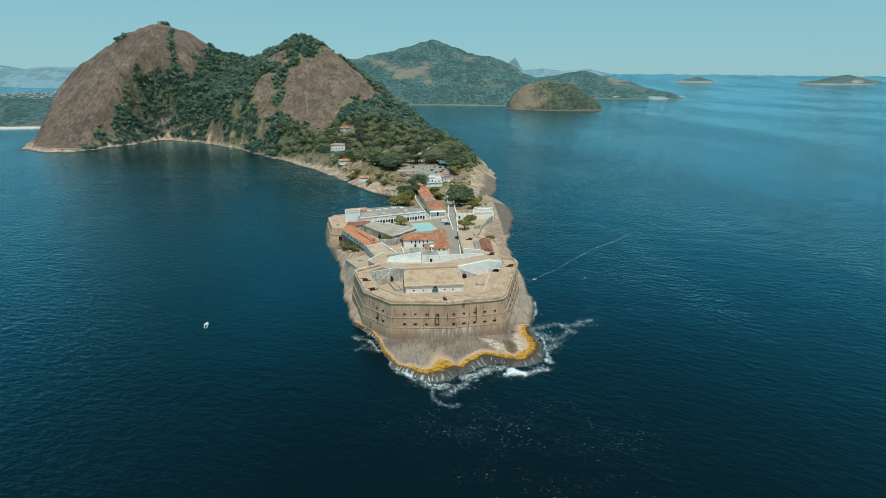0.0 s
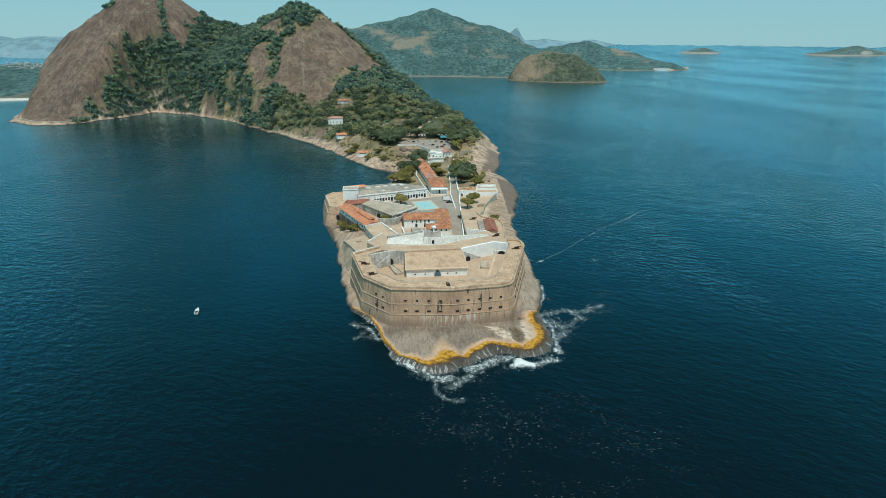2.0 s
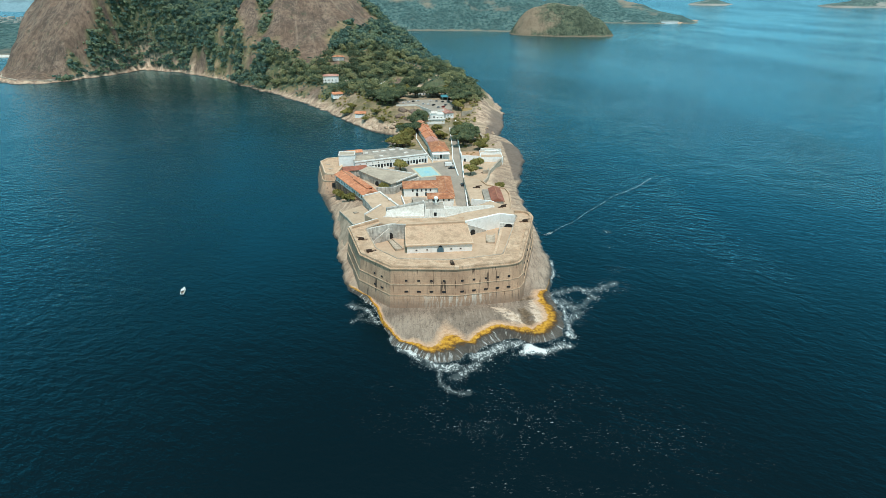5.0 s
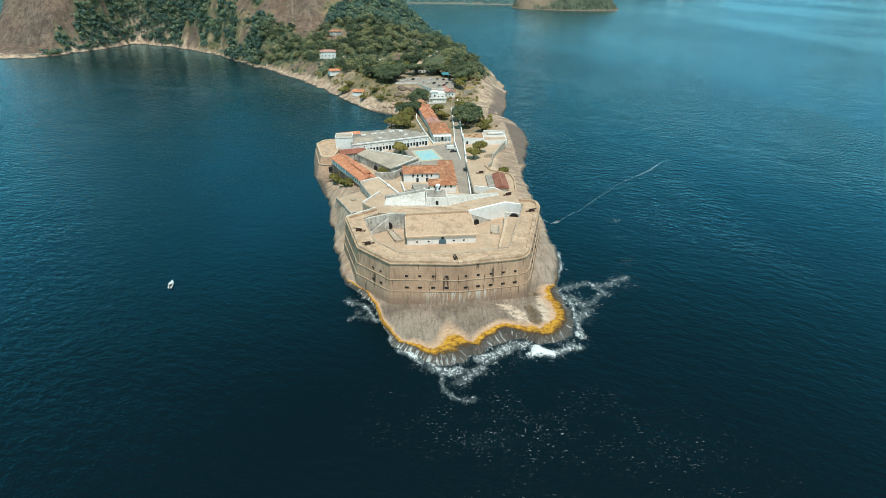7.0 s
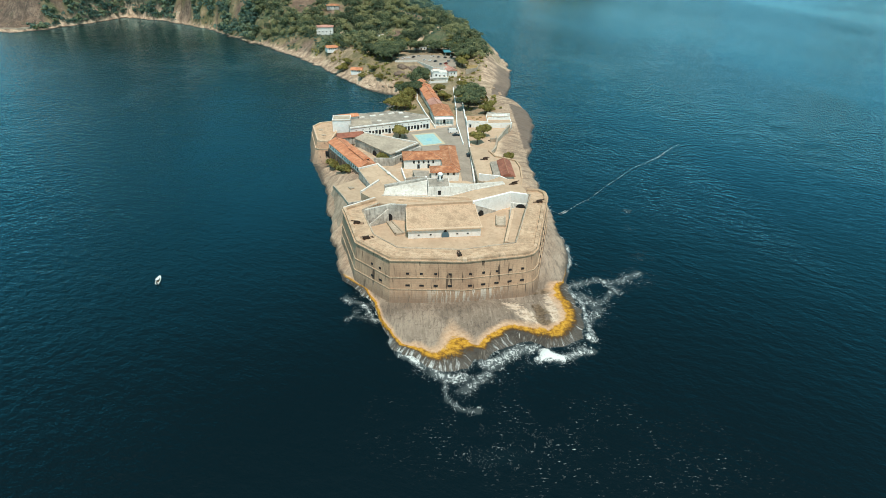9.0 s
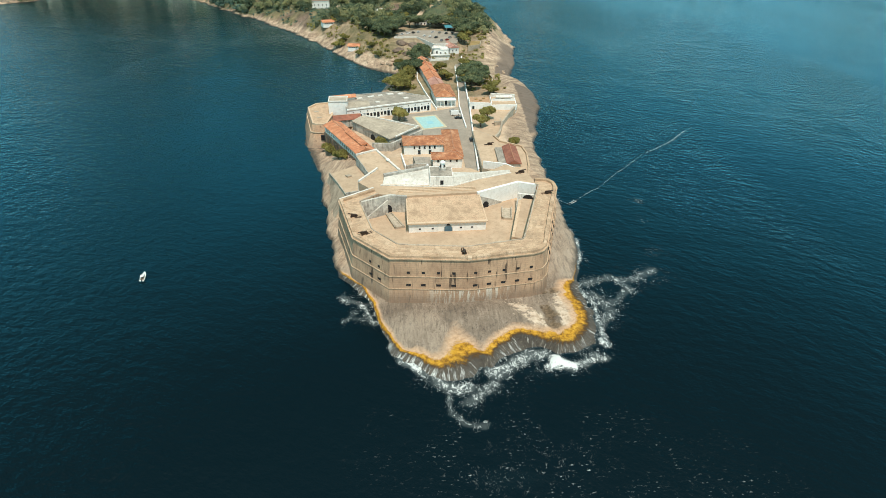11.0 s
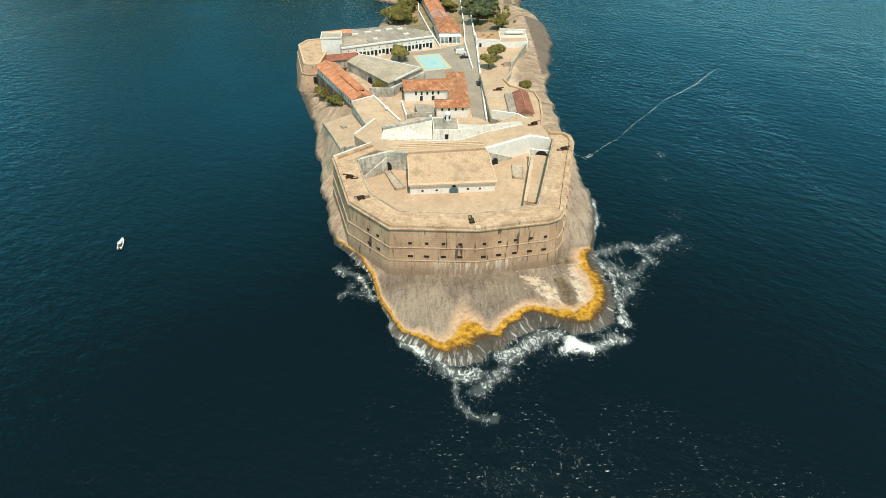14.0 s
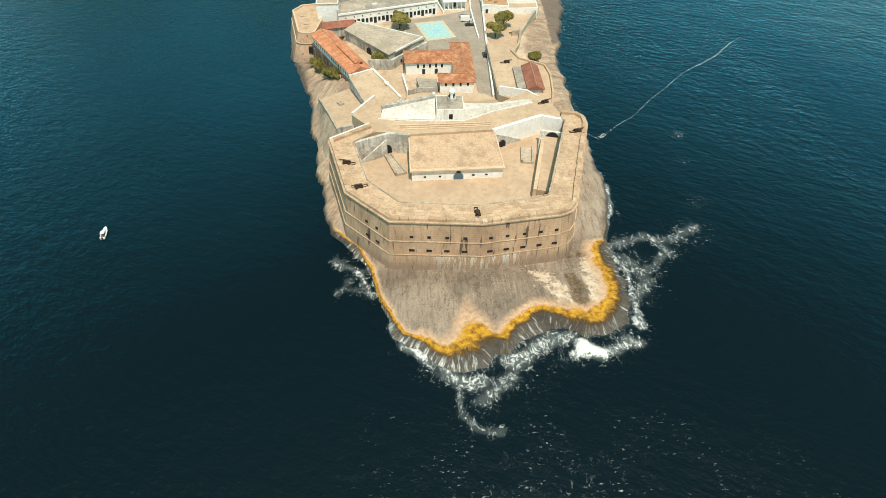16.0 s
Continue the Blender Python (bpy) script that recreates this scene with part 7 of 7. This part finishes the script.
def crown_mesh(name, rng, x, y, r, lift, per, size, mat):
    c = np.stack([x, y, land_height(x, y) + r * lift], 1)
    lobe = np.repeat(c, 3, 0)
    rr = np.repeat(r, 3)
    lobe = lobe + rng.normal(size=lobe.shape) * (rr * 0.42)[:, None] * np.array([1, 1, 0.5])
    corners = leaf_cloud(rng, lobe, rr * rng.uniform(0.5, 0.85, len(rr)), per, size, 0.8, 0.24)
    me = cloud_mesh(name, corners, mat)
    at = me.attributes.new("tone", "FLOAT", "POINT")
    at.data.foreach_set("value", np.repeat(rng.rand(len(x)), 3 * per * 4).astype(np.float32))
    return me


def woods():
    rng = np.random.RandomState(5)

    def grow(step, x0, x1, y0, y1):
        gx, gy = np.meshgrid(np.arange(x0, x1, step), np.arange(y0, y1, step))
        x = (gx + rng.uniform(-0.5, 0.5, gx.shape) * step).ravel()
        y = (gy + rng.uniform(-0.5, 0.5, gy.shape) * step).ravel()
        d = shore_distance(x, y)
        keep = (woods_mask(x, y) > 0.1 * rng.rand(len(x))) & (d > np.interp(y, (600, 700, 780), (12, 9, 4.5))) & ~((y < 650) & (x > -16) & (x < 50)) & ~((x > 40) & (d < 24)) & ~((y < 575) & (x > -45))
        for cx, cy, r in ((-97, 712, 13), (-92, 696, 13), (-97, 664, 15), (-88, 676, 12), (-80, 632, 9), (-80, 620, 11), (-48, 556, 15), (-68, 700, 13), (-62, 690, 9), (28, 674, 14), (36, 702, 9), (-29, 664, 7), (-76, 702, 13), (-70, 686, 10), (5, 655, 9), (28, 655, 16), (30, 690, 8), (46, 728, 8), (-60, 560, 12), (-40, 548, 10)):
            keep &= np.hypot(x - cx, y - cy) > r
        return x[keep], y[keep]

    x, y = grow(7.4, -190, 110, 545, 800)
    r = rng.uniform(2.2, 6.6, len(x)) * np.where(rng.rand(len(x)) < 0.2, 1.3, 1.0)
    tagged(new("woods", crown_mesh("woods", rng, x, y, r, 0.85, 46, 0.72, SPIT_WOODS)), "broad green tree crowns with gaps along the spit", "woodland", kind="stuff")
    x, y = grow(4.3, -660, 110, 680, 1130)
    far = (y >= 800) | (x < -190)
    x, y = x[far], y[far]
    sx, sy = grow(3.9, -475, -300, 880, 1010)  # the steep valley takes more trees
    x, y = np.concatenate([x, sx]), np.concatenate([y, sy])
    r = rng.uniform(2.8, 6.0, len(x))
    tagged(new("woods", crown_mesh("woods", rng, x, y, r, 0.7, 15, 1.2, WOODS)), "dense green woodland on the hills", "woodland", kind="stuff")
    # low scrub on the open slopes
    n = 15000
    x, y = rng.uniform(-600, 95, n), rng.uniform(430, 1080, n)
    v, d = woods_mask(x, y), shore_distance(x, y)
    keep = (d > np.interp(y, (500, 690, 780), (12, 9, 3.5))) & (v > -0.75 + 0.6 * rng.rand(n)) & ~((x > 40) & (d < 24)) & ~((y < 640) & (y > 535) & (x > -16) & (x < 50)) & ~((y < 515) & (x > 4) & (x < 42))
    keep &= (np.hypot(x - 28, y - 655) > 15) & (np.hypot(x + 76, y - 702) > 11)
    x, y = x[keep], y[keep]
    r = rng.uniform(0.7, 2.0, len(x))
    low = y < 660
    r = np.where(low, r * 1.25, r)
    tagged(new("scrub", crown_mesh("scrub", rng, x[~low], y[~low], r[~low], 0.3, 6, 0.6, WOODS)), "patchy dry green scrub on the slopes", "scrub", kind="stuff")
    tagged(new("scrub", crown_mesh("scrub", rng, x[low], y[low], r[low], 0.3, 8, 0.55, LEAF)), "yellow-green bushes round the houses", "scrub", kind="stuff")


woods()


def spit_details():
    at = lambda x, y: float(land_height(np.array([x]), np.array([y]))[0])
    p = thing("footpath", "pale dirt path up the wooded slope", "path", (28, 700, 22))
    line = [(8, 640), (14, 668), (24, 690), (34, 712), (50, 738)]
    part("track", strip(line, 4.5, [at(*q) - 3 for q in line], [at(*q) + 0.7 for q in line]), SAND, p)
    p = thing("dirt_yard", "bare dirt yard beside the white house", "yard", (-78, 700, 18))
    q = [(-84, 684), (-70, 686), (-66, 708), (-78, 716)]
    part("floor", prism(q, [at(*k) - 4 for k in q], [at(*k) + 0.8 for k in q]), SAND, p)
    w = thing("terrace_wall", "low pale wall edging the car park", "wall", (10, 540, 15))
    part("wall", strip([(-13, 561.4), (6.8, 562.4), (20.8, 534.4), (33, 537)], 0.5, 12, 17.5), LIME, w)
    w = thing("terrace_wall", "white parapet wall in front of the gatehouse", "wall", (24, 488, 10))
    part("wall", strip([(14, 512), (17, 508), (32, 511)], 0.6, 8.6, 11.6), WHITE, w)
    f = thing("dry_field", "ochre grass plot behind a low wall", "field", (58, 568, 14))
    q = [(50, 534), (60, 541), (70, 590), (63, 594)]
    part("grass", prism(q, 8, 15.6), DRY_GRASS, f)
    part("wall", strip([(49.6, 533.6), (60.4, 540.6), (70.4, 590)], 0.5, 8, 16.0), CONCRETE, f)
    rock = thing("rock_outcrop", "big rounded brown granite outcrop below the car park", "rock", (-4, 545, 10))
    for i, (x, y, k, up) in enumerate(((-9, 539, 5.5, 9.8), (-1, 533, 5.0, 9.2), (4, 545, 6.0, 12.0), (-6, 550, 6.5, 12.6), (7, 529, 4.0, 8.8), (-14, 545, 4.5, 10.5), (10, 538, 4.0, 11.0))):
        bm = bmesh.new()
        bmesh.ops.create_icosphere(bm, subdivisions=4, radius=k)
        for v in bm.verts:
            v.co *= 1 + 0.45 * noise.noise(v.co * (1.3 / k) + Vector((i * 5.3, 2, 0))) + 0.16 * noise.noise(v.co * 0.7)
            v.co.z *= 0.62
        bmesh.ops.translate(bm, verts=bm.verts, vec=(x, y, up))
        part("boulder", bm, BROWN_ROCK, rock, smooth=True)
    w = thing("terrace_wall", "stone wall along the southern slope", "wall", (60, 480, 8))
    part("wall", strip([(52, 408), (56, 430), (60, 455), (58, 480)], 0.9, 7, 11.6), CONCRETE, w)
    rnd = random.Random(8)
    for i in range(26):
        x, y, r = rnd.choice(((-16, 522, 6), (2, 528, 7), (-24, 484, 5), (-20, 470, 5), (78, 500, 7), (-36, 530, 5)))
        x, y = x + rnd.gauss(0, 1) * r * 0.6, y + rnd.gauss(0, 1) * r * 0.6
        k = rnd.uniform(0.8, 2.6)
        bm = bmesh.new()
        bmesh.ops.create_icosphere(bm, subdivisions=2, radius=k)
        for v in bm.verts:
            v.co *= 1 + 0.5 * noise.noise(v.co * (0.9 / k) + Vector((i * 3.1, 0, 0)))
            v.co.z *= 0.65
        bmesh.ops.translate(bm, verts=bm.verts, vec=(x, y, at(x, y) + 0.1 * k))
        tagged(part("boulder", bm, ROCK), "rounded tan granite boulder by the shore", "boulder", "shore boulders")
    # far town: many small pale houses
    verts, faces = [], []
    rng = np.random.RandomState(3)
    for i in range(620):
        x = rng.uniform(-2700, -1250)
        y = rng.uniform(2050, 2750)
        w, h = rng.uniform(4, 13), rng.uniform(3, 7)
        n = len(verts)
        z = 6
        for dz in (0, h):
            verts += [(x - w / 2, y - 8, z + dz), (x + w / 2, y - 8, z + dz), (x + w / 2, y + 8, z + dz), (x - w / 2, y + 8, z + dz)]
        faces += [tuple(n + k for k in f) for f in ((0, 1, 5, 4), (1, 2, 6, 5), (2, 3, 7, 6), (3, 0, 4, 7), (4, 5, 6, 7))]
    me = bpy.data.meshes.new("far_town")
    me.from_pydata(verts, [], faces)
    me.materials.append(OLDWASH)
    tagged(new("far_town", me), "pale houses of a distant town", "town", kind="stuff")
    # headland tip: white buildings, beach and skerries
    b = thing("shore_building", "long low white building on the headland shore", "building", (1000, 2400, 0))
    part("wall", box(985, 2420, 0, 150, 20, 9, 8), WHITE, b)
    part("roof", box(985, 2420, 9, 154, 24, 1.5, 8), LIME, b)
    b = thing("shore_building", "white building at the tip of the headland", "building", (1090, 2380, 0))
    part("wall", box(1095, 2378, 0, 70, 16, 10, -4), WHITE, b)
    part("roof", box(1095, 2378, 10, 73, 19, 1.5, -4), LIME, b)
    tagged(part("ground_cove_beach", prism([(-160, 1975), (-20, 1925), (-10, 1950), (-150, 2010)], -1, 2.0), SAND), "small pale beach in the cove", "beach", kind="structure")
    tagged(part("ground_headland_rock", prism([(1120, 2350), (1200, 2400), (1330, 2560), (1300, 2590), (1150, 2440)], -1, 7, [(1128, 2362), (1195, 2408), (1310, 2560), (1296, 2575), (1160, 2430)]), SAND), "pale bare rocks at the headland tip", "rock", kind="structure")


spit_details()


# ---------------------------------------------------------------- foam line drifting off the point
def foam_line():
    m, t, p = material("foam_streak")
    n = noise_of(t, 0.55, 6, 0.75)
    mix = t.nodes.new("ShaderNodeMixShader")
    clear = t.nodes.new("ShaderNodeBsdfTransparent")
    p.inputs["Base Color"].default_value = (0.75, 0.78, 0.77, 1)
    p.inputs["Roughness"].default_value = 0.9
    t.links.new(ramp(t, n, (0.45, 0.0), (0.66, 0.75)), mix.inputs[0])
    t.links.new(clear.outputs[0], mix.inputs[1])
    t.links.new(p.outputs[0], mix.inputs[2])
    t.links.new(mix.outputs[0], t.nodes["Material Output"].inputs[0])
    pts = [(69, 290), (73, 284.5), (78, 288), (84, 294), (95, 303), (106, 316), (118, 328), (131, 342), (141, 349), (158, 363), (170, 376), (181, 385)]
    rng = np.random.RandomState(9)
    fine = []
    for (ax, ay), (bx, by) in zip(pts[:-1], pts[1:]):
        for u in np.linspace(0, 1, 9)[:-1]:
            fine.append((ax + (bx - ax) * u + rng.normal() * 0.14, ay + (by - ay) * u + rng.normal() * 0.14))
    bm = bmesh.new()
    rows = []
    for i, (x, y) in enumerate(fine):
        w = 0.16 + 0.34 * max(0.0, math.sin(i * 0.105 + 0.5)) ** 2 + (0.55 if i < 16 else 0.0)
        rows.append((bm.verts.new((x - w * 0.6, y + w * 0.7, 0.06)), bm.verts.new((x + w * 0.6, y - w * 0.7, 0.06))))
    for a, b in zip(rows[:-1], rows[1:]):
        bm.faces.new((a[0], a[1], b[1], b[0]))
    ob = part("foam_streak", bm, m)
    tagged(ob, "thin white line of foam on the water", "foam", kind="stuff")


foam_line()
